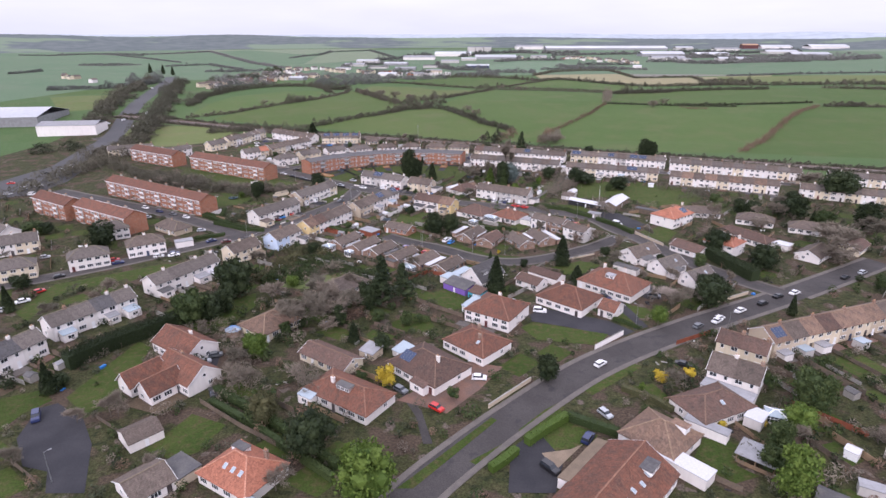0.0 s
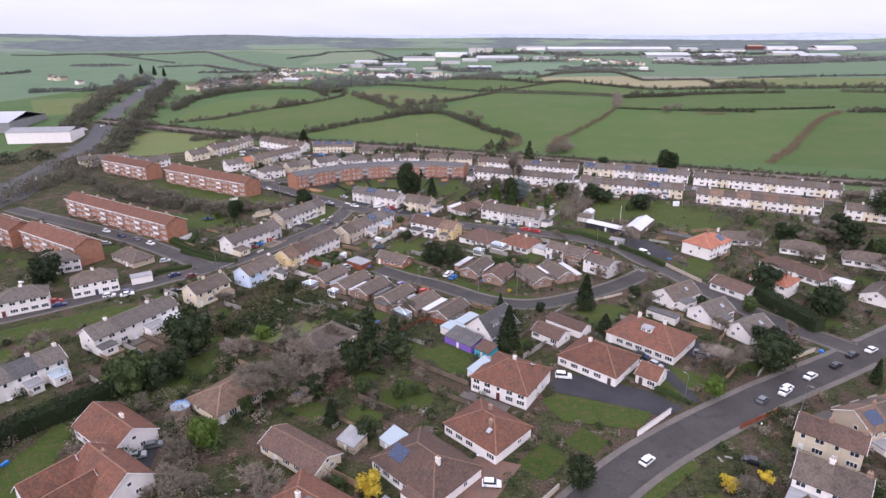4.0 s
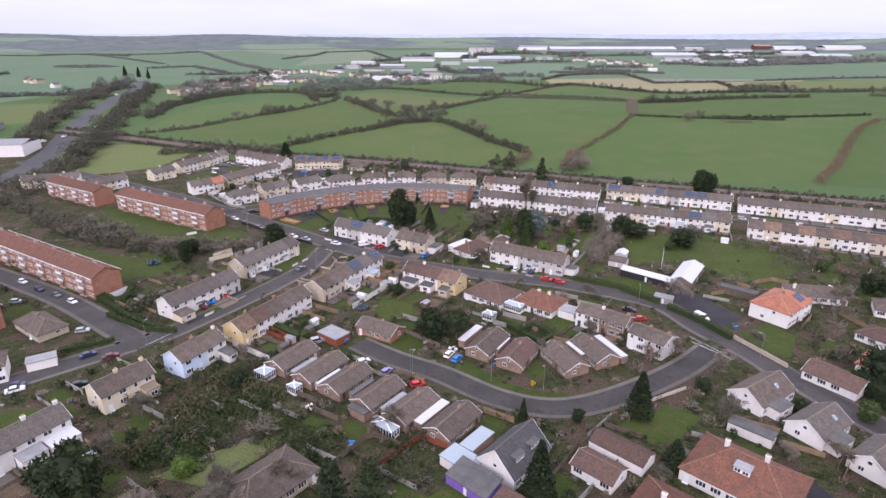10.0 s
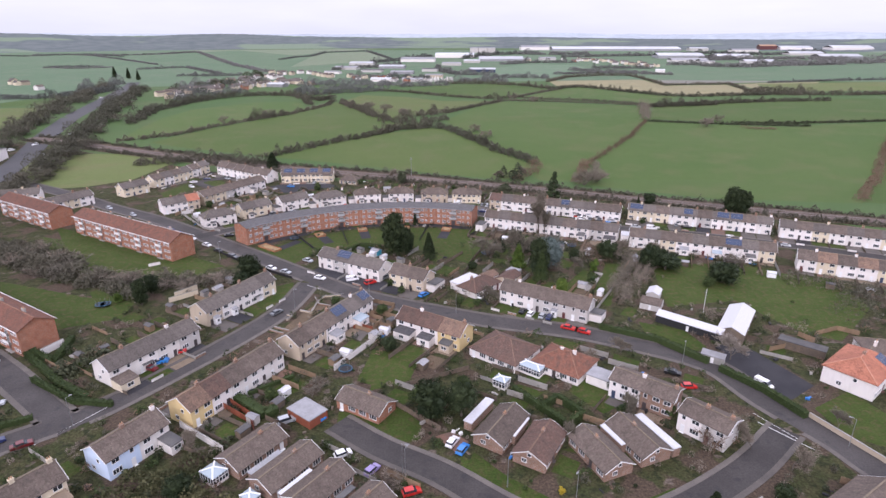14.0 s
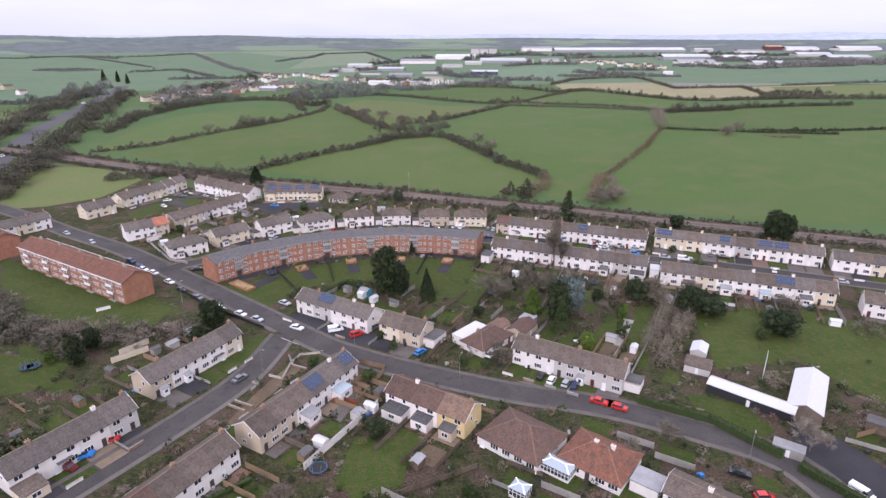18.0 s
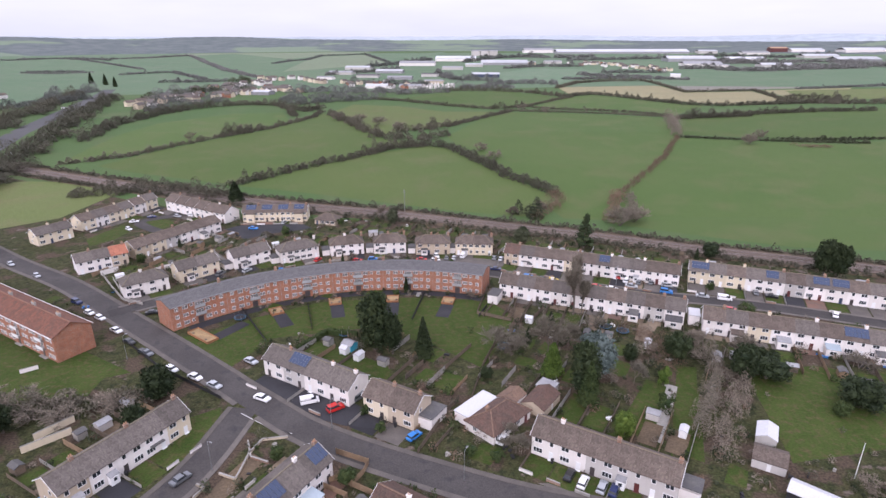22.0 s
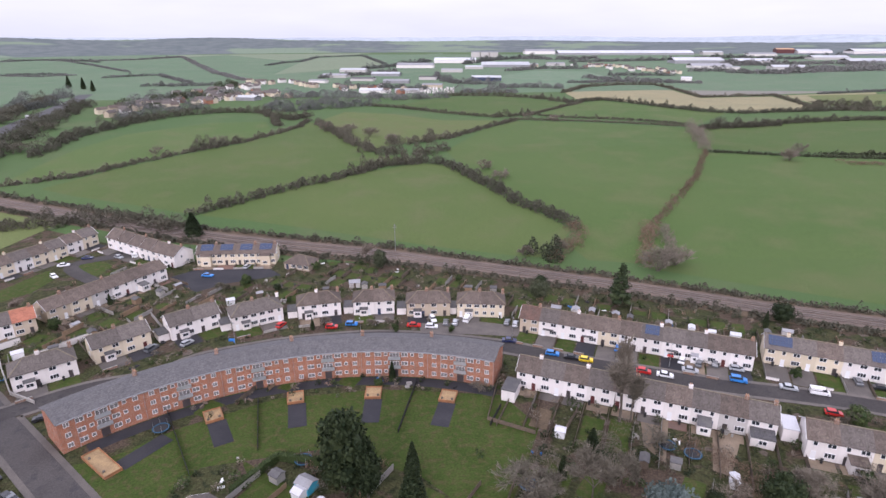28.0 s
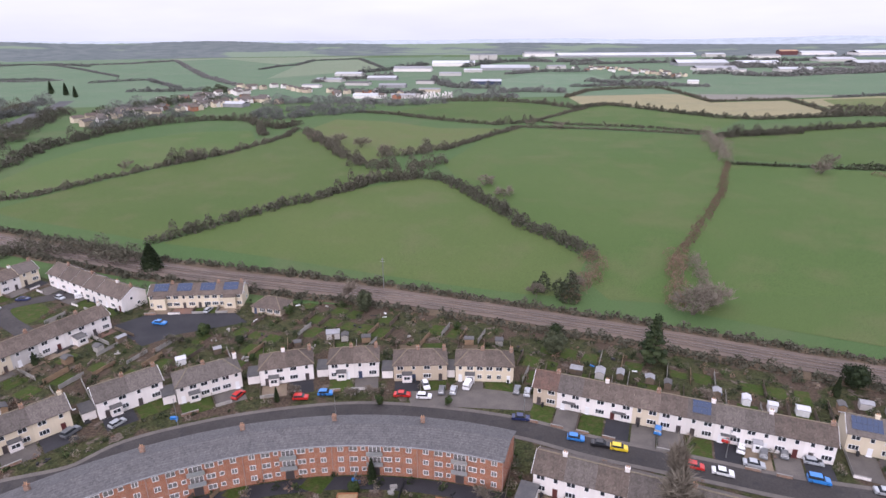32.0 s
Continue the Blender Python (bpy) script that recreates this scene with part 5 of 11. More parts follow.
# ---- roads ----
plan_road('road_main', [(-8.5, 102.9), (-0.0, 113.9), (19.6, 134.4), (43.2, 155.4), (76.2, 176.0), (121.1, 200.0), (174.4, 231.0)], 8.5, 0.05, 'grey tarmac through road with worn surface', 2.0)
plan_road('road_street', [(-190, 190), (-140, 222), (-99.8, 255.6), (-87.0, 266.3), (-77.9, 278.6), (-62.6, 303.7), (-53.8, 322.4), (-49.7, 345.2)], 6.5, 0.06, 'grey tarmac residential street', 1.8)
plan_road('road_hill', [(-300, 520), (-215, 470), (-174.5, 442.7), (-140.3, 421.3), (-104.8, 393.9), (-68.7, 365.4), (-46.7, 347.5), (-25.9, 332.8), (11.7, 316.5), (37.7, 309.1), (53.3, 302.2), (73.4, 289.8), (80.5, 272.8), (88.9, 256.9), (92.6, 246.3), (104, 222), (122, 198)], 7.0, 0.07, 'grey tarmac residential road past the flats', 1.8)
plan_road('road_loop', [(79.7, 261.1), (64.6, 248.4), (45.2, 236.8), (29.0, 231.6), (14.6, 235.5), (-0.6, 246.9), (-14.1, 254.9), (-25.4, 263.6)], 6.0, 0.08, 'smooth grey tarmac close with a bend', 1.6)
plan_road('road_cross', [(-87.1, 261.1), (-127.8, 290.8), (-157.9, 308.8), (-179.3, 320.5), (-225, 345)], 6.5, 0.09, 'grey tarmac side street lined with parked cars', 1.8)
plan_road('road_crescent', [(-112, 397), (-95, 410), (-79.0, 416.2), (-70.7, 424.9), (-55.9, 431.7), (-40.3, 436.2), (-20.5, 438.8), (-0.0, 436.7), (19.6, 431.9), (36.0, 424.7), (59.3, 416.7), (75.1, 411.3), (110, 402), (160, 381), (210, 357)], 6.0, 0.1, 'grey tarmac road curving behind the crescent', 1.6)
plan_road('road_close', [(-112, 470), (-129.9, 479.7), (-150.9, 496.8), (-140.3, 507.1), (-125.0, 510.4)], 5.5, 0.11, 'small tarmac close round a green', 0)
plan_road('road_dual', [(-258, 400), (-276, 470), (-294, 545), (-328, 636), (-374, 775), (-446, 992), (-480, 1080)], 17, 0.12, 'wide pale grey dual carriageway between trees', 0, WORN)
lay_roads()
# ---- lawns, drives and fields ----
area('town_ground', [(-330, 20), (-60, 60), (60, 60), (230, 120), (300, 330), (180, 425), (60, 475), (-20, 500), (-110, 505), (-240, 560), (-330, 600)], GARDEN, 0.012, 'rough garden ground of grass, soil and paving', 'ground')
area('lawn', [(-83.5, 380.8), (-60.3, 363.0), (-52.7, 380.7), (-25.3, 387.2), (-4.4, 377.5), (10.9, 363.3), (22.8, 394.2), (15.4, 407.5), (-16.8, 410.2), (-43.0, 406.0), (-63.6, 393.7), (-74.6, 383.4)], LAWN, 0.03, 'communal lawn in front of the curved flats', 'lawn')
area('lawn', [(81.9, 359.1), (103.2, 365.0), (133.1, 353.6), (144.8, 338.4), (143.6, 324.9), (119.5, 302.4), (111.4, 306.5), (105.7, 317.9), (100.5, 330.4), (75.3, 325.6)], LAWN, 0.03, 'playing field grass beside white sheds', 'lawn')
area('lawn', [(-182.2, 396.8), (-164.7, 390.5), (-129.4, 367.8), (-108.1, 361.4), (-96.7, 353.3), (-111.4, 347.2), (-141.9, 345.0)], LAWN, 0.03, 'grass in front of the brick flats', 'lawn')
area('lawn', [(-171.0, 393.1), (-130.6, 374.5), (-92.8, 364.5), (-92.2, 350.5), (-127.8, 346.4), (-153.4, 367.7)], LAWN, 0.03, 'mown winter grass lawn', 'lawn')
area('lawn', [(-173.5, 349.2), (-156.5, 343.7), (-126.9, 333.3), (-106.0, 328.4), (-104.4, 317.1), (-118.1, 310.9), (-135.2, 295.9)], LAWN, 0.03, 'mown winter grass lawn', 'lawn')
area('lawn', [(-140.3, 187.7), (-141.5, 209.9), (-118.1, 224.6), (-116.2, 216.5), (-134.4, 201.8), (-132.1, 181.1)], LAWN, 0.03, 'grass verge beside the street', 'lawn')
area('lawn', [(-122.3, 222.1), (-112.6, 228.9), (-100.5, 232.0), (-97.2, 228.9), (-110.5, 218.5), (-115.5, 212.7)], LAWN, 0.03, 'grass verge beside the street', 'lawn')
area('lawn', [(-94.4, 140.2), (-90.3, 168.7), (-85.1, 165.5), (-81.9, 148.8), (-81.1, 139.0), (-86.2, 133.5)], LAWN, 0.03, 'mown winter grass lawn', 'lawn')
area('lawn', [(-111.9, 139.1), (-102.4, 143.8), (-97.2, 139.0), (-101.1, 133.5), (-101.8, 125.4)], LAWN, 0.03, 'mown winter grass lawn', 'lawn')
area('lawn', [(-65.2, 120.7), (-60.0, 133.4), (-50.4, 129.3), (-53.2, 119.8), (-57.5, 117.3)], LAWN, 0.03, 'mown winter grass lawn', 'lawn')
area('lawn', [(-74.6, 179.9), (-73.2, 195.9), (-65.6, 202.6), (-62.5, 192.5), (-67.4, 176.9)], LAWN, 0.03, 'mown winter grass lawn', 'lawn')
area('lawn', [(-11.4, 200.9), (-9.4, 207.3), (-3.3, 202.0), (1.6, 206.5), (9.0, 199.8), (6.9, 190.7), (3.3, 188.5), (-3.1, 194.6)], LAWN, 0.03, 'mown winter grass lawn', 'lawn')
area('lawn', [(-15.7, 180.2), (-10.4, 187.0), (-4.7, 184.4), (-2.1, 177.0), (-4.9, 174.0), (-15.0, 174.0)], LAWN, 0.03, 'mown winter grass lawn', 'lawn')
area('lawn', [(24.7, 176.6), (28.6, 180.2), (38.9, 176.6), (50.7, 172.3), (45.9, 165.7), (28.6, 169.0)], LAWN, 0.03, 'mown winter grass lawn', 'lawn')
area('lawn', [(52.4, 190.7), (57.6, 192.6), (60.4, 181.8), (61.6, 177.0), (57.3, 177.8), (51.6, 187.0)], LAWN, 0.03, 'mown winter grass lawn', 'lawn')
area('lawn', [(61.9, 193.6), (69.9, 188.8), (67.9, 182.7), (63.1, 182.7)], LAWN, 0.03, 'mown winter grass lawn', 'lawn')
area('lawn', [(41.5, 225.0), (55.7, 232.7), (62.4, 228.0), (53.2, 219.3), (46.8, 218.5)], LAWN, 0.03, 'mown winter grass lawn', 'lawn')
area('lawn', [(3.6, 253.2), (12.0, 241.9), (26.8, 236.3), (24.8, 233.1), (16.9, 236.3), (3.5, 248.5)], LAWN, 0.03, 'grass verge inside the bend of the close', 'lawn')
area('lawn', [(-184.1, 410.2), (-148.8, 394.4), (-107.1, 373.7), (-86.4, 361.5), (-105.0, 353.0), (-129.6, 358.5), (-158.4, 376.8)], LAWN, 0.03, 'rough grass behind the brick flats', 'lawn')
area('lawn', [(6.6, 253.4), (13.1, 246.0), (22.2, 239.1), (34.3, 237.0), (46.9, 242.9), (46.9, 238.9), (27.8, 232.1), (15.0, 237.9), (4.2, 247.9)], LAWN, 0.03, 'front lawns of the brick bungalows', 'lawn')
area('lawn', [(-22.5, 264.7), (-12.1, 271.0), (-5.5, 263.7), (-5.3, 257.7), (-11.0, 255.8), (-19.4, 261.6)], LAWN, 0.03, 'mown winter grass lawn', 'lawn')
area('lawn', [(-23.2, 281.3), (-20.8, 297.2), (-8.3, 295.6), (-10.5, 291.1), (-17.9, 278.7)], LAWN, 0.03, 'mown winter grass lawn', 'lawn')
area('lawn', [(-63.9, 340.1), (-55.9, 345.7), (-53.3, 335.6), (-56.9, 323.5), (-60.4, 326.0)], LAWN, 0.03, 'grass on the street corner', 'lawn')
area('lawn', [(43.4, 339.9), (53.6, 356.5), (58.4, 354.7), (47.5, 333.4)], LAWN, 0.03, 'mown winter grass lawn', 'lawn')
area('lawn', [(51.7, 327.9), (63.1, 352.9), (66.2, 352.9), (56.3, 325.8)], LAWN, 0.03, 'mown winter grass lawn', 'lawn')
area('lawn', [(21.8, 122.4), (28.5, 131.2), (35.8, 125.2), (30.9, 121.3), (25.1, 120.3)], LAWN, 0.03, 'mown winter grass lawn', 'lawn')
area('lawn', [(53.9, 117.1), (59.3, 124.3), (67.2, 122.4), (62.6, 115.4), (65.7, 112.2), (58.8, 109.9)], LAWN, 0.03, 'mown winter grass lawn', 'lawn')
area('lawn', [(6.0, 116.8), (13.7, 122.5), (15.4, 121.4), (8.2, 115.2)], LAWN, 0.03, 'grass verge beside the road', 'lawn')
area('lawn', [(17.8, 127.2), (25.1, 134.8), (29.0, 137.7), (30.2, 135.5), (20.4, 124.3)], LAWN, 0.03, 'grass verge beside the road', 'lawn')
area('lawn', [(35.9, 143.6), (52.8, 156.3), (55.1, 154.0), (38.1, 140.7)], LAWN, 0.03, 'grass verge beside the road', 'lawn')
area('lawn', [(-9.0, 109.0), (11.9, 131.9), (13.2, 130.8), (-5.6, 109.0)], LAWN, 0.03, 'grass verge beside the road', 'lawn')
area('lawn', [(-163.2, 472.2), (-157.5, 492.7), (-149.0, 486.9), (-150.0, 471.2), (-156.4, 462.7)], LAWN, 0.03, 'mown winter grass lawn', 'lawn')
area('lawn', [(-149.6, 493.8), (-147.9, 503.6), (-140.1, 502.3), (-133.9, 497.3), (-134.5, 487.9), (-142.1, 485.7)], LAWN, 0.03, 'round green in the close', 'lawn')
area('lawn', [(-25.3, 257.6), (-19.6, 263.7), (-17.3, 266.9), (-25.7, 268.0)], LAWN, 0.03, 'mown winter grass lawn', 'lawn')
area('lawn', [(26.2, 254.3), (39.0, 248.4), (51.3, 254.3), (40.8, 257.5)], LAWN, 0.03, 'mown winter grass lawn', 'lawn')
area('lawn', [(-126.3, 337.2), (-120.1, 344.9), (-108.8, 340.2), (-107.5, 323.6), (-111.2, 316.4)], LAWN, 0.03, 'mown winter grass lawn', 'lawn')
area('lawn', [(-44.7, 383.3), (-37.9, 372.1), (-23.4, 355.9), (-13.9, 357.4), (-16.2, 365.2)], LAWN, 0.03, 'mown winter grass lawn', 'lawn')
area('lawn', [(62.3, 314.7), (74.7, 309.2), (77.4, 299.0), (69.7, 294.3), (61.8, 302.2)], LAWN, 0.03, 'mown winter grass lawn', 'lawn')
area('lawn', [(91.2, 269.3), (104.3, 276.5), (107.5, 267.1), (98.8, 255.0), (92.7, 258.8)], LAWN, 0.03, 'mown winter grass lawn', 'lawn')
area('lawn', [(-18.5, 292.6), (-5.4, 298.4), (-9.2, 281.7), (-19.3, 276.6)], LAWN, 0.03, 'mown winter grass lawn', 'lawn')
area('lawn', [(38.0, 287.0), (45.6, 271.8), (38.7, 267.1), (32.2, 276.6)], LAWN, 0.03, 'mown winter grass lawn', 'lawn')
area('driveway', [(28.3, 185.0), (33.4, 190.2), (52.9, 181.1), (59.2, 174.0), (53.5, 170.3), (39.0, 177.1), (28.7, 180.8)], TARMAC, 0.035, 'dark tarmac driveway', 'driveway')
area('driveway', [(-96.1, 124.5), (-98.5, 135.7), (-95.1, 137.9), (-85.0, 131.4), (-78.0, 122.6), (-71.1, 107.9), (-78.9, 107.9), (-82.4, 114.0), (-88.7, 115.6)], TARMAC, 0.035, 'round tarmac turning head', 'driveway')
area('driveway', [(-72.3, 136.7), (-68.8, 135.0), (-60.1, 146.2), (-62.9, 159.9), (-67.3, 163.0), (-65.5, 148.8), (-70.5, 140.2)], TARMAC, 0.035, 'dark tarmac driveway', 'driveway')
area('driveway', [(-1.9, 122.5), (-4.8, 134.4), (-8.7, 142.4), (-10.0, 140.8), (-6.1, 132.3), (-4.0, 122.5)], ASPHALT, 0.035, 'dark tarmac driveway', 'driveway')
area('driveway', [(-11.3, 138.9), (-3.0, 146.1), (7.7, 156.9), (16.8, 154.1), (10.0, 143.6), (1.3, 133.4), (-5.6, 136.6)], BLOCKS, 0.035, 'reddish gravel forecourt', 'driveway')
area('driveway', [(15.3, 120.6), (21.9, 127.2), (26.3, 117.2), (22.8, 107.7), (13.4, 107.8)], TARMAC, 0.035, 'dark tarmac driveway', 'driveway')
area('driveway', [(21.9, 119.4), (28.5, 120.6), (31.7, 122.4), (23.9, 113.9)], GRAVEL, 0.045, 'pale gravel drive', 'driveway')
area('driveway', [(-77.8, 136.7), (-74.7, 146.2), (-63.4, 140.1), (-68.7, 133.4)], EARTH, 0.035, 'bare sandy forecourt', 'driveway')
area('driveway', [(70.6, 210.2), (74.9, 210.2), (78.0, 202.0), (72.0, 195.6), (67.8, 200.9)], TARMAC, 0.035, 'dark tarmac driveway', 'driveway')
area('driveway', [(57.6, 194.2), (61.5, 195.6), (64.4, 177.0), (59.5, 175.2)], TARMAC, 0.035, 'dark tarmac driveway', 'driveway')
area('driveway', [(81.4, 300.6), (89.9, 297.4), (97.0, 279.0), (87.6, 272.8), (77.5, 288.4)], TARMAC, 0.035, 'dark tarmac car park', 'driveway')
area('driveway', [(-2.1, 258.7), (1.8, 260.6), (5.6, 256.7), (3.0, 252.7)], BLOCKS, 0.035, 'dark tarmac driveway', 'driveway')
area('driveway', [(-50.3, 356.8), (-41.3, 360.5), (-21.5, 346.3), (-14.0, 337.0), (-23.8, 338.5), (-41.4, 344.7)], TARMAC, 0.035, 'dark tarmac driveway', 'driveway')
area('driveway', [(21.9, 319.7), (34.6, 312.8), (36.8, 310.7), (19.0, 319.7)], PAVING, 0.035, 'dark tarmac driveway', 'driveway')
area('driveway', [(-106.5, 485.0), (-98.9, 493.5), (-69.6, 494.5), (-63.2, 487.5), (-82.5, 479.5), (-90.2, 471.9)], TARMAC, 0.035, 'dark tarmac driveway', 'driveway')
area('driveway', [(-8.3, 447.3), (12.2, 448.4), (25.7, 445.2), (23.9, 438.5), (-7.1, 441.5)], PAVING, 0.035, 'paved parking bays', 'driveway')
area('farmland', [(-3200, 640), (-520, 640), (-470, 1000), (300, 1130), (700, 1090), (3200, 1050), (3200, 2600), (-3200, 2600)], HAZED_GRASS, 0.02, 'green farmland paled by painted haze beyond the near fields', 'ground')
area('field', [(-97.5, 549.1), (-121.4, 555.8), (-110.1, 570.7), (-83.2, 599.6), (-53.0, 627.5), (-14.7, 652.7), (2.1, 645.9), (16.8, 618.1), (29.4, 589.5), (47.9, 559.7), (59.7, 536.8), (46.0, 505.7), (31.3, 507.9), (4.1, 515.4), (-24.5, 524.8), (-67.8, 540.0)], MEADOW_GREEN, 0.01, 'green winter pasture field', 'field')
area('field', [(-227.0, 596.9), (-207.2, 636.2), (-182.2, 671.5), (-151.5, 708.6), (-124.7, 783.0), (-121.9, 821.2), (-86.4, 755.3), (-47.8, 677.9), (-14.9, 659.6), (-53.4, 630.5), (-83.8, 602.2), (-110.7, 572.8), (-126.9, 557.7), (-147.6, 565.8), (-199.3, 584.1)], MEADOW_GREEN, 0.01, 'green winter pasture field', 'field')
area('field', [(-255.8, 603.3), (-260.5, 647.8), (-262.1, 687.3), (-259.3, 754.0), (-212.6, 818.3), (-164.9, 825.8), (-138.6, 755.9), (-154.9, 719.7), (-185.2, 679.0), (-210.3, 642.6)], PASTURE, 0.01, 'green winter pasture field', 'field')
area('field', [(2.4, 685.2), (33.7, 774.0), (67.8, 827.0), (119.4, 818.1), (212.3, 782.5), (184.0, 683.8), (130.4, 586.7), (90.5, 520.3), (80.8, 499.8), (60.3, 503.2), (56.0, 516.6), (64.2, 534.2), (48.4, 563.7), (29.8, 594.2), (17.1, 624.0)], PASTURE, 0.01, 'green winter pasture field', 'field')
area('field', [(182.5, 680.0), (253.3, 662.8), (305.9, 655.4), (323.0, 663.8), (414.4, 677.6), (373.1, 628.8), (331.8, 581.0), (304.8, 546.5), (274.7, 508.7), (227.0, 451.5), (152.4, 460.7), (114.0, 478.1), (80.5, 494.9), (113.8, 561.3)], PASTURE, 0.01, 'green winter pasture field', 'field')
area('field', [(228.8, 453.4), (275.6, 508.7), (305.8, 546.5), (332.8, 581.0), (374.3, 628.8), (407.7, 657.2), (457.0, 653.9), (557.6, 647.6), (359.2, 419.6), (302.6, 434.9)], PASTURE, 0.01, 'green winter pasture field', 'field')
area('field', [(188.5, 691.8), (260.2, 677.5), (326.3, 670.6), (418.8, 684.7), (466.4, 667.3), (563.2, 654.0), (668.0, 773.7), (581.0, 828.0), (511.9, 858.2), (365.6, 858.0), (232.8, 799.5)], PASTURE, 0.01, 'green winter pasture field', 'field')
area('field', [(-118.0, 821.1), (-102.2, 894.0), (-51.2, 878.3), (-0.1, 832.1), (54.2, 831.4), (2.7, 735.5), (-38.2, 707.4), (-48.6, 685.6), (-79.6, 742.5)], MEADOW, 0.01, 'yellowish green meadow', 'field')
area('field', [(-58.7, 950.3), (0.0, 1028.1), (83.2, 1051.7), (144.2, 965.5), (92.1, 882.0), (51.5, 855.2), (-0.0, 888.5)], PASTURE, 0.01, 'green winter pasture field', 'field')
area('field', [(94.1, 869.8), (156.9, 965.2), (190.9, 997.9), (247.1, 917.7), (287.3, 877.2), (229.1, 806.0), (188.1, 830.3)], PASTURE, 0.01, 'green winter pasture field', 'field')
area('field', [(166.6, 1091.7), (211.9, 1172.5), (326.9, 1205.7), (322.4, 1024.5), (421.3, 1040.9), (401.9, 908.9), (310.0, 889.2), (254.4, 936.7), (194.1, 1009.8), (164.4, 998.7)], STUBBLE, 0.01, 'pale straw-coloured stubble field', 'field')
area('field', [(339.8, 1225.2), (411.3, 1232.6), (773.5, 1346.5), (601.9, 1107.5), (439.7, 1067.9), (330.7, 1043.8)], FALLOW, 0.01, 'greyish fallow field', 'field')
area('field', [(442.7, 1053.8), (591.0, 1092.4), (492.8, 955.7), (426.1, 957.5)], STUBBLE, 0.01, 'pale straw-coloured stubble field', 'field')
area('field', [(-849.9, 1451.2), (-726.9, 1445.4), (-647.6, 1521.5), (-435.6, 1096.9), (-496.3, 1084.3), (-506.1, 973.1)], HAZED_GRASS, 0.01, 'distant green field paled by painted haze', 'field')
area('field', [(-1295.2, 2070.3), (-1083.2, 2021.6), (-688.4, 1577.1), (-746.6, 1477.1), (-885.0, 1500.0)], HAZED_GRASS, 0.01, 'distant green field paled by painted haze', 'field')
area('field', [(-1705.5, 2640.7), (-1406.4, 2726.9), (-959.8, 2193.2), (-1127.4, 2093.1), (-1378.5, 2186.1)], HAZED_MEADOW, 0.01, 'distant green field paled by painted haze', 'field')
area('field', [(-1058.0, 2019.8), (-920.2, 2113.9), (-850.1, 2267.4), (-584.7, 1738.6), (-350.7, 1320.2), (-419.4, 1276.8), (-559.4, 1468.0), (-632.8, 1411.7)], HAZED_GRASS, 0.01, 'distant green field paled by painted haze', 'field')
area('field', [(-611.7, 1383.0), (-537.8, 1421.6), (-414.9, 1255.1), (-477.7, 1226.9)], HAZED_GRASS, 0.01, 'distant green field paled by painted haze', 'field')
area('field', [(-859.8, 2312.2), (-767.3, 2448.7), (-550.0, 2243.0), (-428.1, 1913.9), (-448.4, 1778.9), (-326.2, 1319.1), (-340.9, 1319.7), (-460.3, 1512.0)], HAZED_GRASS, 0.01, 'distant green field paled by painted haze', 'field')
area('field', [(-401.2, 2006.1), (-408.0, 2274.8), (-281.8, 2405.6), (-155.1, 1866.5), (-190.7, 1715.0), (-271.7, 1592.5), (-335.4, 1472.8)], HAZED_MEADOW, 0.01, 'distant green field paled by painted haze', 'field')
area('field', [(-167.5, 2446.8), (0.3, 2717.1), (0.2, 2118.6), (-76.8, 1982.9)], HAZED_GRASS, 0.01, 'distant green field paled by painted haze', 'field')
area('field', [(-959.8, 2193.2), (-981.8, 2576.8), (-666.3, 2660.4), (-281.0, 2743.7), (-431.1, 2369.3), (-471.5, 2080.4), (-806.6, 2560.4)], HAZED_MEADOW, 0.01, 'distant green field paled by painted haze', 'field')
area('field', [(100.1, 1406.0), (185.7, 1567.5), (303.1, 1561.1), (305.7, 1396.2), (179.0, 1173.7), (98.5, 1195.2)], HAZED_GRASS, 0.01, 'distant green field paled by painted haze', 'field')
area('field', [(415.9, 1264.7), (623.0, 1410.2), (855.9, 1461.2), (792.6, 1373.1), (469.5, 1262.4)], HAZED_GRASS, 0.01, 'distant green field paled by painted haze', 'field')
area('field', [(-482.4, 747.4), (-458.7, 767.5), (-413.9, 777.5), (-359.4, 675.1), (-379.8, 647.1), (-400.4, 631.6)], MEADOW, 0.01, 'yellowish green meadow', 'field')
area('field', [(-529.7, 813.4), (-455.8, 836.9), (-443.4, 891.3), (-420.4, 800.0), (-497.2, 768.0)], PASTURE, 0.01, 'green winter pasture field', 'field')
area('field', [(-609.3, 924.7), (-513.1, 907.4), (-485.9, 1009.2), (-684.6, 1391.8), (-825.7, 1395.8), (-826.8, 1228.6)], HAZED_GRASS, 0.01, 'distant green field paled by painted haze', 'field')
area('field', [(-1324.1, 1923.1), (-1220.0, 1919.1), (-933.8, 1871.5), (-739.4, 1497.3), (-864.2, 1457.5), (-871.2, 1290.6)], HAZED_MEADOW, 0.01, 'distant green field paled by painted haze', 'field')
area('field', [(-299.6, 550.2), (-254.3, 565.3), (-214.7, 564.1), (-181.2, 552.3), (-187.9, 533.8), (-195.7, 504.7), (-214.5, 487.1), (-238.6, 479.9)], MEADOW, 0.01, 'yellowish green meadow', 'field')
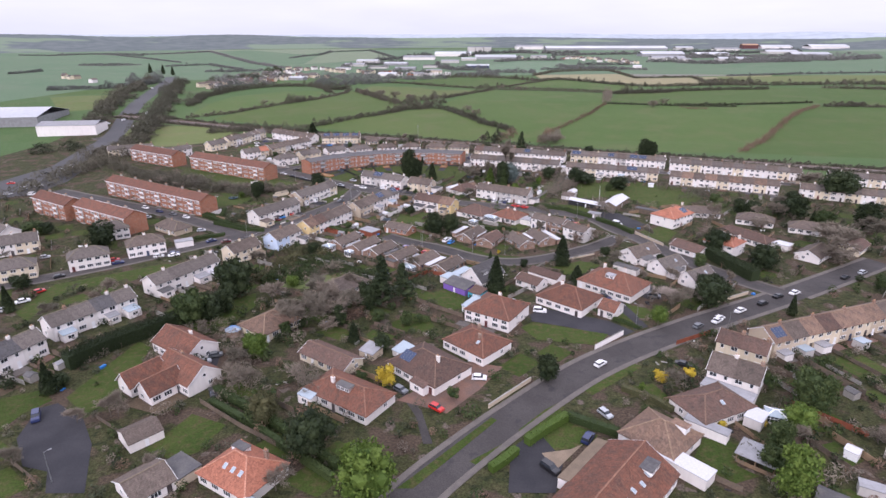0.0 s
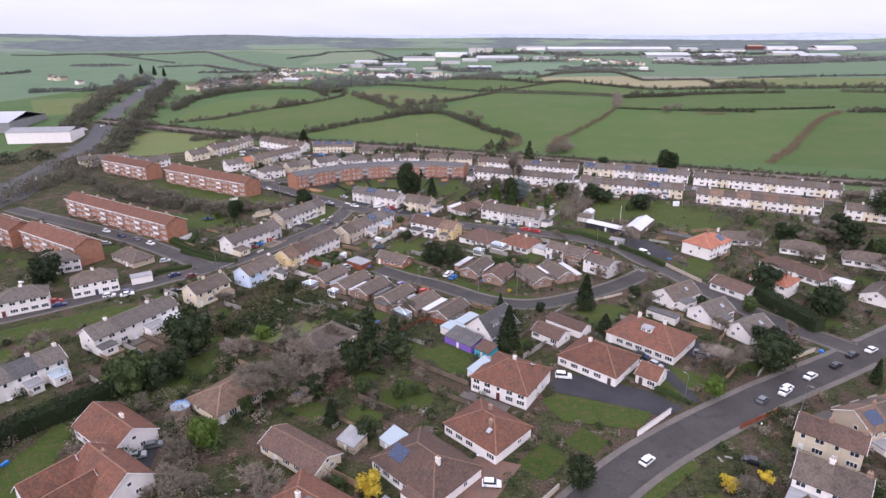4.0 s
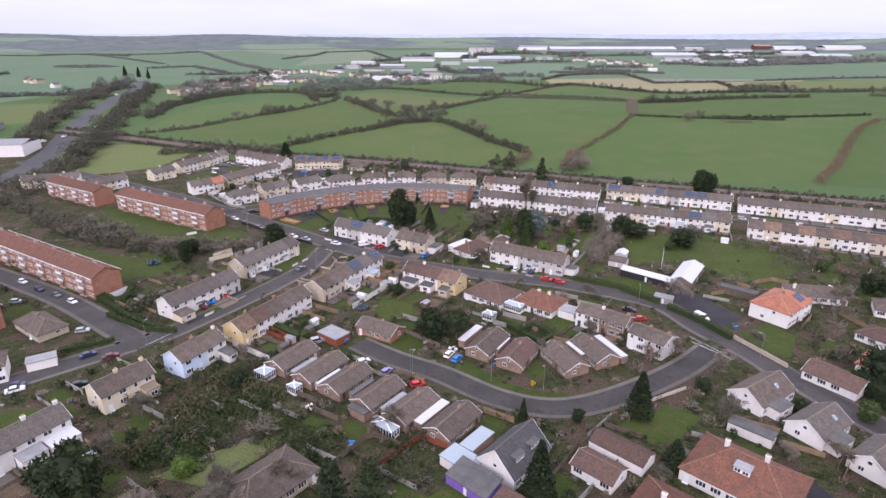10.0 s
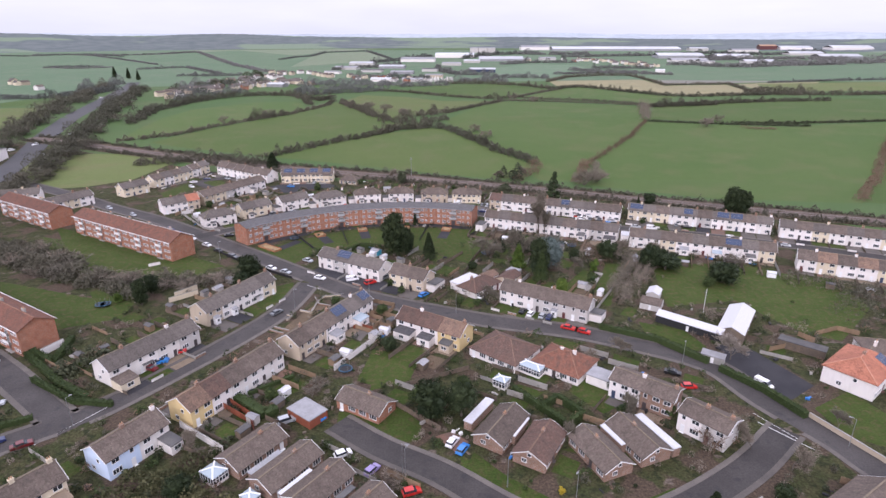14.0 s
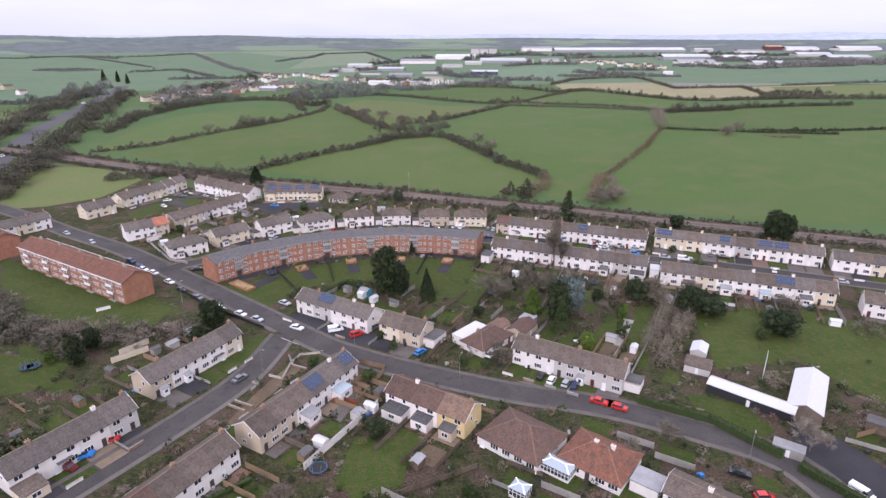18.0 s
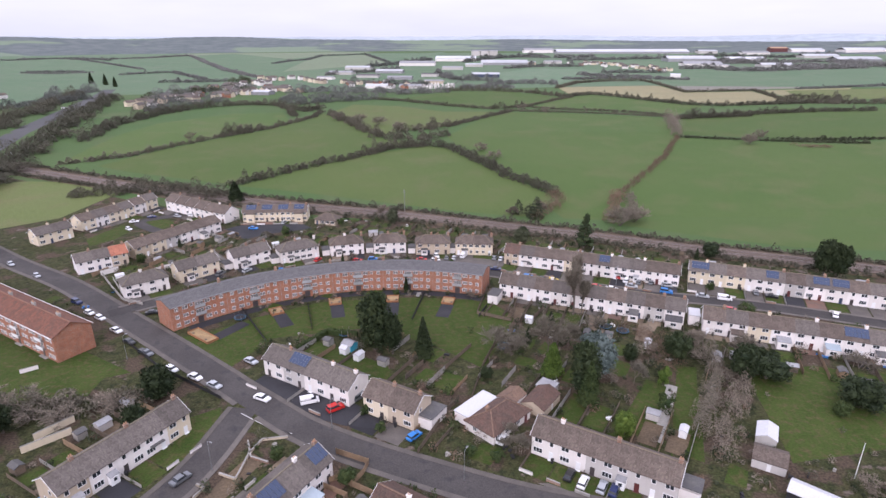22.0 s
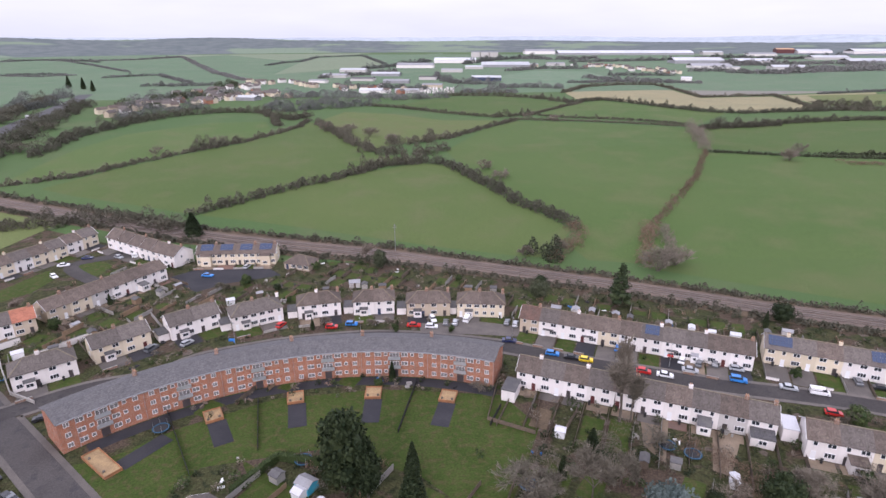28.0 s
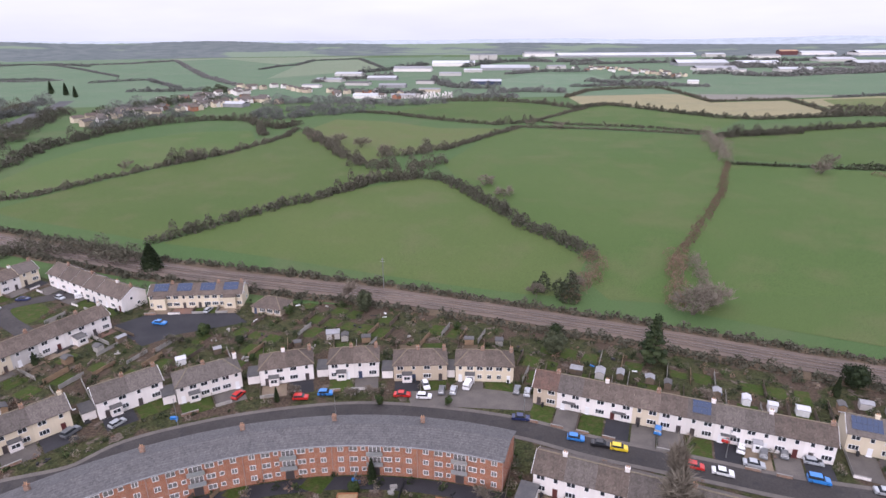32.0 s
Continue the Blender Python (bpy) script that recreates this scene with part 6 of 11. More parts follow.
area('estate_ground', [(-186.6, 1103.6), (-236.7, 1422.0), (-217.5, 1716.6), (-40.6, 2121.8), (233.5, 2463.3), (901.0, 2632.1), (1225.4, 2860.5), (1816.6, 2798.5), (1052.1, 1734.2), (716.3, 1538.5), (530.8, 1512.3), (426.2, 1336.1), (292.7, 1426.4), (272.1, 1643.2), (134.5, 1533.4), (95.9, 1255.9), (-3.1, 1120.7), (-59.5, 1042.9), (-130.8, 1045.1)], ESTATE, 0.012, 'grey yards and rough ground round the trading estate', 'ground')
area('driveway', [(-273.8, 366.8), (-271.4, 394.8), (-262.2, 423.3), (-241.4, 401.3), (-231.7, 366.5), (-232.3, 335.9), (-245.7, 327.6)], WORN, 0.15, 'worn tarmac of a wide road junction and car park', 'junction')
# ---- hedgerows ----
hedgerow('hedgerow', [(-126.2, 555.8), (-110.1, 570.7), (-97.2, 584.6), (-83.2, 599.6), (-67.5, 611.6), (-53.0, 627.5), (-37.5, 646.2), (-14.7, 652.7)], 6.5, 5.0, 0.5, HEDGEROW, 'dense leafless field hedge with ivy and taller bushes', 0.0, 0.06)
hedgerow('hedgerow', [(-54.9, 627.5), (-37.7, 647.8), (-14.8, 656.1)], 7, 7.0, 0.5, HEDGEROW, 'dense leafless field hedge with ivy and taller bushes', 0.0, 0.06)
hedgerow('hedgerow', [(-14.8, 656.1), (2.2, 649.2), (16.9, 621.0), (29.6, 591.8), (39.8, 574.0), (48.1, 561.7), (57.4, 550.2), (61.6, 539.3)], 8, 6.0, 0.5, HEDGEROW, 'dense leafless field hedge with ivy and taller bushes', 0.0, 0.06)
hedgerow('hedgerow', [(60.1, 539.4), (63.0, 530.9), (56.3, 518.2), (46.1, 501.6)], 8, 6.5, 0.5, REDTWIG, 'russet leafless thicket at the field corner', 0.0, 0.06)
hedgerow('hedgerow', [(32.7, 507.9), (39.7, 509.3), (46.9, 503.3)], 8, 7.5, 0.5, IVY, 'dark ivy-clad thicket beside the railway', 0.0, 0.06)
hedgerow('hedgerow', [(-255.0, 602.0), (-238.3, 610.0), (-219.5, 622.7), (-208.7, 639.4), (-197.1, 657.5), (-183.7, 675.2), (-169.2, 694.5), (-153.1, 714.1), (-139.4, 749.5), (-126.3, 790.3)], 5.5, 3.5, 0.5, HEDGEROW, 'dense leafless field hedge with ivy and taller bushes', 0.0, 0.06)
hedgerow('hedgerow', [(-177.3, 686.6), (-166.2, 698.6), (-155.4, 714.1)], 9, 7.5, 0.5, HEDGEROW, 'leafless brown field hedge with scattered trees', 0.0, 0.06)
hedgerow('hedgerow', [(-126.3, 790.3), (-126.4, 829.5)], 6, 4.0, 0.5, HEDGEROW, 'dense leafless field hedge with ivy and taller bushes', 0.0, 0.06)
hedgerow('hedgerow', [(-114.8, 813.0), (-86.4, 755.3), (-65.3, 707.7), (-48.2, 681.8)], 9, 6.5, 0.5, HEDGEROW, 'leafless brown field hedge with scattered trees', 0.0, 0.15)
hedgerow('hedgerow', [(-53.4, 681.8), (-35.9, 677.9), (-14.7, 677.7), (2.4, 689.1)], 12, 7.0, 0.5, HEDGEROW, 'leafless brown field hedge with scattered trees', 0.0, 0.1)
hedgerow('hedgerow', [(-42.7, 707.5), (-20.3, 712.7), (2.7, 735.5)], 10, 7.0, 0.5, HEDGEROW, 'leafless brown field hedge with scattered trees', 0.0, 0.12)
hedgerow('hedgerow', [(2.6, 729.6), (34.1, 781.1), (68.3, 831.2)], 5.5, 4.0, 0.5, HEDGEROW, 'dense leafless field hedge with ivy and taller bushes', 0.0, 0.06)
hedgerow('hedgerow', [(68.7, 835.4), (121.0, 826.3), (172.2, 809.4), (215.0, 789.8)], 4.0, 2.8, 0.5, HEDGEROW, 'low dark clipped field hedge', 0.0, 0.06)
hedgerow('hedgerow', [(213.0, 778.9), (198.2, 727.4), (185.5, 687.7)], 12, 8.5, 0.5, TWIG, 'clump of leafless trees in a field hedge', 0.0, 0.3)
hedgerow('hedgerow', [(184.0, 683.8), (149.1, 614.4), (130.4, 586.7), (113.8, 561.3), (99.7, 540.9)], 4.5, 3.2, 0.5, REDTWIG, 'brown bramble field hedge', 0.0, 0.06)
hedgerow('hedgerow', [(99.7, 540.9), (90.5, 520.3), (80.5, 494.9)], 8, 5.5, 0.5, REDTWIG, 'brown bramble field hedge', 0.0, 0.06)
hedgerow('hedgerow', [(102.9, 536.6), (99.5, 516.4), (91.4, 499.7)], 6, 5.5, 0.5, TWIG, 'clump of leafless pale brown trees', 0.0, 0.2)
hedgerow('hedgerow', [(184.5, 681.9), (217.3, 674.0), (255.3, 666.4), (319.6, 658.8)], 3.2, 2.4, 0.5, IVY, 'low dark clipped field hedge', 0.0, 0.06)
hedgerow('hedgerow', [(258.6, 650.7), (284.3, 647.2)], 9, 2.4, 0.5, REDTWIG, 'low bramble patch beside the hedge', 0.0, 0.06)
hedgerow('hedgerow', [(217.6, 778.9), (249.1, 785.7), (278.6, 792.7), (307.6, 807.7), (341.4, 819.3), (379.5, 827.1), (445.6, 834.8)], 7, 5.0, 0.5, HEDGEROW, 'leafless brown field hedge with scattered trees', 0.0, 0.12)
hedgerow('hedgerow', [(229.0, 455.3), (251.5, 482.3), (276.6, 512.3), (307.1, 550.6), (334.4, 585.7), (374.9, 631.8), (408.6, 660.5)], 6.5, 4.0, 0.5, REDTWIG, 'brown bramble field hedge', 0.0, 0.06)
hedgerow('hedgerow', [(258.8, 674.0), (308.4, 670.6), (372.1, 677.6), (417.5, 684.7)], 3.5, 2.6, 0.5, IVY, 'low dark clipped field hedge', 0.0, 0.06)
hedgerow('hedgerow', [(415.7, 660.5), (461.6, 660.5)], 6, 4.5, 0.5, HEDGEROW, 'leafless brown field hedge with scattered trees', 0.0, 0.06)
hedgerow('hedgerow', [(431.8, 667.2), (466.4, 667.3)], 9, 5.5, 0.5, HEDGEROW, 'leafless brown field hedge with scattered trees', 0.0, 0.06)
hedgerow('hedgerow', [(-90.0, 951.1), (-50.9, 930.3), (-0.0, 884.3), (30.5, 863.4), (51.2, 851.5)], 5, 4.0, 0.5, HEDGEROW, 'leafless brown field hedge with scattered trees', 0.0, 0.06)
hedgerow('hedgerow', [(51.2, 851.5), (73.9, 862.4), (90.8, 873.8)], 6, 5.0, 0.5, HEDGEROW, 'leafless brown field hedge with scattered trees', 0.0, 0.2)
hedgerow('hedgerow', [(90.8, 873.8), (139.9, 944.8), (161.3, 970.5)], 4, 3.0, 0.5, HEDGEROW, 'dense leafless field hedge with ivy and taller bushes', 0.0, 0.06)
hedgerow('hedgerow', [(90.2, 869.8), (114.9, 850.0), (144.8, 841.9), (186.9, 826.8), (222.7, 796.7)], 4, 2.8, 0.5, HEDGEROW, 'low dark clipped field hedge', 0.0, 0.06)
hedgerow('hedgerow', [(143.1, 960.2), (168.4, 987.0), (192.5, 1003.8), (217.0, 974.3), (248.9, 922.3), (270.7, 890.2), (303.8, 876.8), (349.2, 888.2), (399.2, 895.6), (464.7, 916.6)], 7, 5.0, 0.6, HEDGEROW, 'leafless brown field hedge with scattered trees', 0.0, 0.12)
hedgerow('hedgerow', [(0.0, 1054.4), (68.9, 1052.2), (108.9, 1031.1), (147.7, 976.3)], 7, 5.5, 0.6, HEDGEROW, 'leafless brown field hedge with scattered trees', 0.0, 0.2)
hedgerow('hedgerow', [(218.6, 776.0), (243.3, 784.2), (269.7, 789.6), (298.4, 798.2)], 9, 6.5, 0.5, HEDGEROW, 'leafless brown field hedge with scattered trees', 0.0, 0.15)
hedgerow('hedgerow', [(162.8, 1091.8), (214.0, 1181.5), (274.6, 1217.7), (330.3, 1215.5)], 8, 5.0, 0.7, HEDGEROW, 'leafless brown field hedge with scattered trees', 0.0, 0.06)
hedgerow('hedgerow', [(330.3, 1215.5), (330.9, 1117.0), (325.1, 1030.8), (379.5, 1042.3), (428.4, 1047.4), (407.6, 947.6), (401.9, 904.4)], 6, 4.0, 0.7, HEDGEROW, 'leafless brown field hedge with scattered trees', 0.0, 0.06)
hedgerow('hedgerow', [(416.7, 947.4), (437.6, 936.7), (485.5, 945.4)], 12, 7.0, 0.7, HEDGEROW, 'leafless brown field hedge with scattered trees', 0.0, 0.15)
hedgerow('distant_wood', [(-225.1, 1365.5), (-155.6, 1448.3), (-95.5, 1510.3)], 14, 8, 1.0, HAZED_WOODS, 'leafless trees among the distant sheds', 0.0, 0.15)
hedgerow('distant_wood', [(-151.5, 1167.9), (-85.4, 1165.5), (-18.9, 1129.3)], 16, 8, 0.9, HAZED_WOODS, 'leafless trees among the distant sheds', 0.0, 0.15)
hedgerow('distant_wood', [(-179.2, 1627.2), (-114.5, 1758.2), (-37.5, 1980.1)], 16, 9, 1.2, HAZED_WOODS, 'leafless trees among the distant sheds', 0.0, 0.15)
hedgerow('distant_wood', [(-14.2, 1383.0), (14.6, 1259.2), (40.8, 1237.1), (85.0, 1235.3)], 14, 8, 1.0, HAZED_WOODS, 'leafless trees among the distant sheds', 0.0, 0.15)
hedgerow('distant_wood', [(52.4, 1852.7), (161.8, 2106.0), (321.0, 2258.1)], 20, 11, 1.4, HAZED_WOODS, 'leafless trees among the distant sheds', 0.0, 0.15)
hedgerow('distant_wood', [(138.4, 1570.1), (222.2, 1646.1), (321.7, 1640.3)], 18, 9, 1.2, HAZED_WOODS, 'leafless trees among the distant sheds', 0.0, 0.15)
hedgerow('distant_wood', [(348.8, 1952.4), (503.6, 2007.6), (684.8, 2065.4)], 24, 10, 1.5, HAZED_WOODS, 'leafless trees among the distant sheds', 0.0, 0.15)
hedgerow('distant_wood', [(313.6, 1425.3), (376.2, 1422.3), (438.4, 1419.2)], 14, 7, 1.0, HAZED_WOODS, 'leafless trees among the distant sheds', 0.0, 0.15)
hedgerow('distant_wood', [(813.7, 2216.3), (950.7, 2204.7), (1041.2, 2113.9), (1308.7, 2264.2)], 30, 11, 1.8, HAZED_WOODS, 'leafless trees among the distant sheds', 0.0, 0.15)
hedgerow('distant_wood', [(676.8, 1758.3), (836.2, 1800.5), (1004.9, 1845.2), (1052.1, 1734.2)], 26, 10, 1.5, HAZED_WOODS, 'leafless trees among the distant sheds', 0.0, 0.15)
hedgerow('distant_wood', [(203.5, 1251.6), (289.8, 1269.9), (358.1, 1256.1), (415.7, 1243.0)], 14, 6.0, 0.9, HAZED_WOODS, 'leafless brown field hedge with scattered trees', 0.0, 0.06)
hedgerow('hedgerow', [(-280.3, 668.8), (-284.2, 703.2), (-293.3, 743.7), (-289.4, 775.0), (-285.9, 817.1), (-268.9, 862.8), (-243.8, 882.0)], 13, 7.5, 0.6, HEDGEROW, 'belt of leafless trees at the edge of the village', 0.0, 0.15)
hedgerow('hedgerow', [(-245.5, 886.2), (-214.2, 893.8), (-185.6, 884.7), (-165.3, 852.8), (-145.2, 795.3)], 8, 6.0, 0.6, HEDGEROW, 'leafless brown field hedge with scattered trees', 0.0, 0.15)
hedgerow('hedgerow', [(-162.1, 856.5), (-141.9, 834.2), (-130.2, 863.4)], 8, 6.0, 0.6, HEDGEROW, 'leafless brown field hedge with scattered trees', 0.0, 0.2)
hedgerow('distant_wood', [(-194.9, 915.4), (-163.4, 896.8), (-141.3, 914.0), (-117.9, 932.1), (-90.0, 951.1)], 18, 9.0, 0.7, HAZED_WOODS, 'block of leafless woodland beside the village', 0.0, 0.1)
hedgerow('distant_wood', [(-197.1, 954.1), (-155.2, 963.3), (-114.9, 989.5), (-87.7, 983.1)], 26, 9.5, 0.7, HAZED_WOODS, 'block of leafless woodland beside the village', 0.0, 0.1)
hedgerow('distant_wood', [(-209.8, 1022.0), (-166.7, 1046.2), (-102.3, 1044.2), (-43.9, 1017.0), (0.0, 1041.0)], 26, 9.5, 0.8, HAZED_WOODS, 'block of leafless woodland beside the village', 0.0, 0.1)
hedgerow('distant_wood', [(-306.0, 831.0), (-306.4, 883.5), (-281.8, 904.2), (-257.2, 931.0)], 24, 8.5, 0.7, HAZED_WOODS, 'trees among the village gardens', 0.0, 0.2)
hedgerow('distant_wood', [(-336.1, 896.9), (-327.3, 937.7), (-316.4, 967.8), (-293.0, 989.0)], 24, 8.5, 0.7, HAZED_WOODS, 'trees among the village gardens', 0.0, 0.2)
hedgerow('distant_wood', [(-365.2, 969.2), (-349.8, 1026.2), (-316.4, 1064.5), (-274.4, 1091.5)], 24, 9.0, 0.8, HAZED_WOODS, 'trees among the village gardens', 0.0, 0.2)
hedgerow('distant_wood', [(-322.0, 925.0), (-285.0, 985.0), (-235.0, 1060.0)], 30, 8.0, 0.7, IVY, 'dark evergreen trees among village gardens', 0.72, 0.3)
hedgerow('distant_wood', [(-345.0, 860.0), (-345.0, 960.0), (-320.0, 1080.0), (-280.0, 1160.0)], 30, 8.5, 0.8, IVY, 'dark evergreen trees among village gardens', 0.72, 0.3)
hedgerow('distant_wood', [(-331.1, 1174.5), (-320.7, 1192.3), (-306.7, 1201.1)], 20, 13.0, 0.9, IVY, 'dark evergreen trees above the village', 0.0, 0.06)
hedgerow('distant_wood', [(-1321.8, 2107.3), (-1240.8, 2137.8), (-1104.9, 2056.6), (-925.7, 1861.3), (-666.3, 1557.6)], 9, 4.0, 1.1, HAZED_WOODS, 'distant field hedge on the far slope', 0.0, 0.05)
hedgerow('distant_wood', [(-861.3, 1467.0), (-803.9, 1479.9), (-736.6, 1461.0)], 9, 4.0, 1.1, HAZED_WOODS, 'distant field hedge on the far slope', 0.0, 0.05)
hedgerow('distant_wood', [(-1104.9, 2056.6), (-1005.3, 2084.2), (-939.6, 2152.7), (-889.9, 2360.9)], 14, 6, 1.1, HAZED_WOODS, 'distant field hedge on the far slope', 0.0, 0.05)
hedgerow('distant_wood', [(-889.9, 2360.9), (-633.2, 1842.5), (-454.0, 1494.9), (-336.9, 1307.6)], 14, 5.5, 1.1, HAZED_WOODS, 'distant field hedge on the far slope', 0.0, 0.05)
hedgerow('distant_wood', [(-622.2, 1383.5), (-586.6, 1423.9), (-552.0, 1452.1), (-410.3, 1254.9)], 12, 5, 1.1, HAZED_WOODS, 'distant field hedge on the far slope', 0.0, 0.05)
hedgerow('distant_wood', [(-441.7, 1803.9), (-436.1, 1944.7), (-404.4, 2006.4), (-421.2, 2321.1), (-288.7, 2457.9), (-152.1, 1866.3)], 12, 5, 1.1, HAZED_WOODS, 'distant field hedge on the far slope', 0.0, 0.05)
hedgerow('distant_wood', [(-467.8, 1207.2), (-415.3, 1205.2), (-361.8, 1222.5)], 12, 6, 0.9, HAZED_WOODS, 'distant field hedge on the far slope', 0.0, 0.05)
hedgerow('distant_wood', [(-506.1, 973.1), (-489.3, 1006.2), (-486.4, 1056.3)], 22, 9, 0.8, HAZED_WOODS, 'distant field hedge on the far slope', 0.0, 0.1)
hedgerow('distant_wood', [(-456.6, 904.2), (-445.3, 921.8), (-446.6, 960.9)], 18, 8, 0.8, HAZED_WOODS, 'distant field hedge on the far slope', 0.0, 0.1)
hedgerow('distant_wood', [(19.7, 1096.6), (57.6, 1095.4), (95.3, 1094.1)], 20, 8, 0.8, HAZED_WOODS, 'distant field hedge on the far slope', 0.0, 0.15)
hedgerow('distant_wood', [(70.2, 1159.9), (129.6, 1175.5), (175.5, 1156.0)], 16, 8, 0.8, HAZED_WOODS, 'distant field hedge on the far slope', 0.0, 0.15)
hedgerow('distant_wood', [(-547.6, 838.4), (-513.8, 850.8), (-471.7, 863.5), (-460.8, 938.0)], 16, 7, 0.8, HAZED_WOODS, 'distant field hedge on the far slope', 0.0, 0.1)
hedgerow('distant_wood', [(-1412.3, 2046.2), (-1272.8, 1999.0), (-1195.8, 2172.8), (-967.3, 1986.5)], 9, 4, 1.1, HAZED_WOODS, 'distant field hedge on the far slope', 0.0, 0.05)
hedgerow('distant_wood', [(-851.0, 1436.3), (-763.3, 1413.6), (-716.4, 1453.1)], 9, 4, 1.1, HAZED_WOODS, 'distant field hedge on the far slope', 0.0, 0.05)
hedgerow('distant_wood', [(-817.7, 1154.1), (-806.8, 1183.6), (-806.1, 1230.8)], 12, 6, 1.1, HAZED_WOODS, 'distant field hedge on the far slope', 0.0, 0.05)
hedgerow('distant_wood', [(255.6, 2177.6), (334.6, 2131.1), (478.3, 2159.6)], 40, 12, 1.8, HAZED_WOODS, 'belt of leafless woodland on the far hills', 0.0, 0.15)
hedgerow('distant_wood', [(523.1, 1549.1), (580.2, 1546.0), (602.8, 1474.3), (677.8, 1470.4)], 30, 10, 1.6, HAZED_WOODS, 'belt of leafless woodland on the far hills', 0.0, 0.15)
hedgerow('distant_wood', [(722.5, 1925.5), (781.2, 1921.3), (782.3, 1751.5)], 40, 11, 1.8, HAZED_WOODS, 'belt of leafless woodland on the far hills', 0.0, 0.15)
hedgerow('distant_wood', [(645.7, 1472.1), (772.5, 1535.4), (930.3, 1564.7)], 40, 11, 1.8, HAZED_WOODS, 'belt of leafless woodland on the far hills', 0.0, 0.15)
hedgerow('distant_wood', [(776.1, 1545.6), (919.7, 1600.4), (1074.0, 1659.3), (1221.5, 1722.7)], 60, 13, 2, HAZED_WOODS, 'belt of leafless woodland on the far hills', 0.0, 0.15)
hedgerow('distant_wood', [(258.4, 1370.4), (296.3, 1292.4), (380.0, 1266.1)], 20, 7, 1.2, HAZED_WOODS, 'belt of leafless woodland on the far hills', 0.0, 0.15)
RAIL = [(-330, 612), (-228, 572), (-111.8, 530.0), (-20.1, 507.1), (56.8, 480.2), (109.4, 458.2), (142.6, 445.7), (220, 416), (330, 372)]
hedgerow('hedgerow', [(-238.1, 381.6), (-237.7, 403.1), (-237.3, 427.4), (-236.8, 454.8)], 16, 8, 0.55, HEDGEROW, 'leafless brown scrub beside the junction', 0.0, 0.15)
hedgerow('hedgerow', [(-256.3, 427.4), (-257.1, 454.8), (-256.1, 490.7)], 14, 7, 0.55, HEDGEROW, 'leafless brown scrub beside the junction', 0.0, 0.15)
hedgerow('hedgerow', [(-313.8, 454.8), (-304.3, 464.7), (-288.3, 468.9)], 20, 8, 0.55, IVY, 'dark evergreen scrub below the retail sheds', 0.0, 0.15)
hedgerow('hedgerow', [(-226.0, 407.8), (-190.8, 381.6), (-164.8, 362.3), (-148.3, 354.0)], 9, 5, 0.4, HEDGEROW, 'brown scrub between the blocks of flats', 0.0, 0.15)
hedgerow('hedgerow', [(-203.0, 388.5), (-168.0, 362.3), (-143.7, 350.6), (-106.7, 332.3)], 8, 4.5, 0.4, HEDGEROW, 'brown scrub between the blocks of flats', 0.0, 0.15)
hedgerow('hedgerow', [(-105.8, 283.0), (-96.3, 292.1), (-80.7, 296.7)], 6, 3.0, 0.4, IVY, 'dark green hedge behind the flats', 0.0, 0.15)
hedgerow('hedgerow', [(454.6, 657.2), (502.3, 650.7), (554.8, 644.4)], 4, 3.0, 0.6, HEDGEROW, 'leafless brown field hedge with scattered trees', 0.0, 0.1)
hedgerow('hedgerow', [(530.0, 850.4), (586.3, 835.4), (644.2, 786.6)], 7, 5.0, 0.7, HEDGEROW, 'leafless brown field hedge with scattered trees', 0.0, 0.15)
area('field', [(623.2, 1318.3), (985.1, 1444.6), (1351.2, 1524.9), (1020.4, 1169.7), (763.6, 1136.4), (495.8, 1082.4)], FALLOW, 0.01, 'greyish fallow field', 'field')
area('field', [(470.9, 1050.0), (737.6, 1100.3), (973.2, 1119.1), (829.4, 964.6), (636.5, 959.5), (432.6, 937.8)], MEADOW, 0.01, 'pale yellowish meadow', 'field')
hedgerow('hedgerow', [(390.1, 914.3), (427.8, 898.1), (502.5, 896.8), (601.2, 910.4), (740.5, 885.0)], 11, 6.0, 0.7, HEDGEROW, 'leafless brown field hedge with scattered trees', 0.0, 0.15)
hedgerow('distant_wood', [(499.4, 1071.1), (635.5, 1114.6), (763.6, 1136.4), (988.8, 1157.1)], 8, 4.0, 0.9, HAZED_WOODS, 'distant field hedge with a few trees', 0.0, 0.1)
area('lawn', [(-60.3, 208.0), (-49.3, 216.4), (-35.9, 222.3), (-40.3, 213.2), (-48.0, 205.2)], MEADOW, 0.05, 'rough yellowed grass in an overgrown garden', 'lawn')
hedgerow('railway_scrub', [(-327.1, 619.4), (-225.2, 579.5), (-109.4, 537.6), (-17.8, 514.8), (59.6, 487.7), (112.4, 465.6), (145.5, 453.2), (222.9, 423.4), (333.0, 379.4)], 4, 2.6, 0.5, HEDGEROW, 'brown scrub along the railway', 0.12, 0.08)
hedgerow('railway_scrub', [(-332.9, 604.6), (-230.8, 564.5), (-114.2, 522.4), (-22.4, 499.4), (54.0, 472.7), (106.4, 450.8), (139.7, 438.2), (217.1, 408.6), (327.0, 364.6)], 4, 2.6, 0.5, HEDGEROW, 'brown scrub along the railway', 0.12, 0.08)
hedgerow('hedgerow', [(-209.2, 537.0), (-175.1, 547.5), (-150.2, 547.3), (-120.4, 535.2)], 10, 6, 0.45, HEDGEROW, 'belt of leafless scrub beside the railway', 0.0, 0.12)
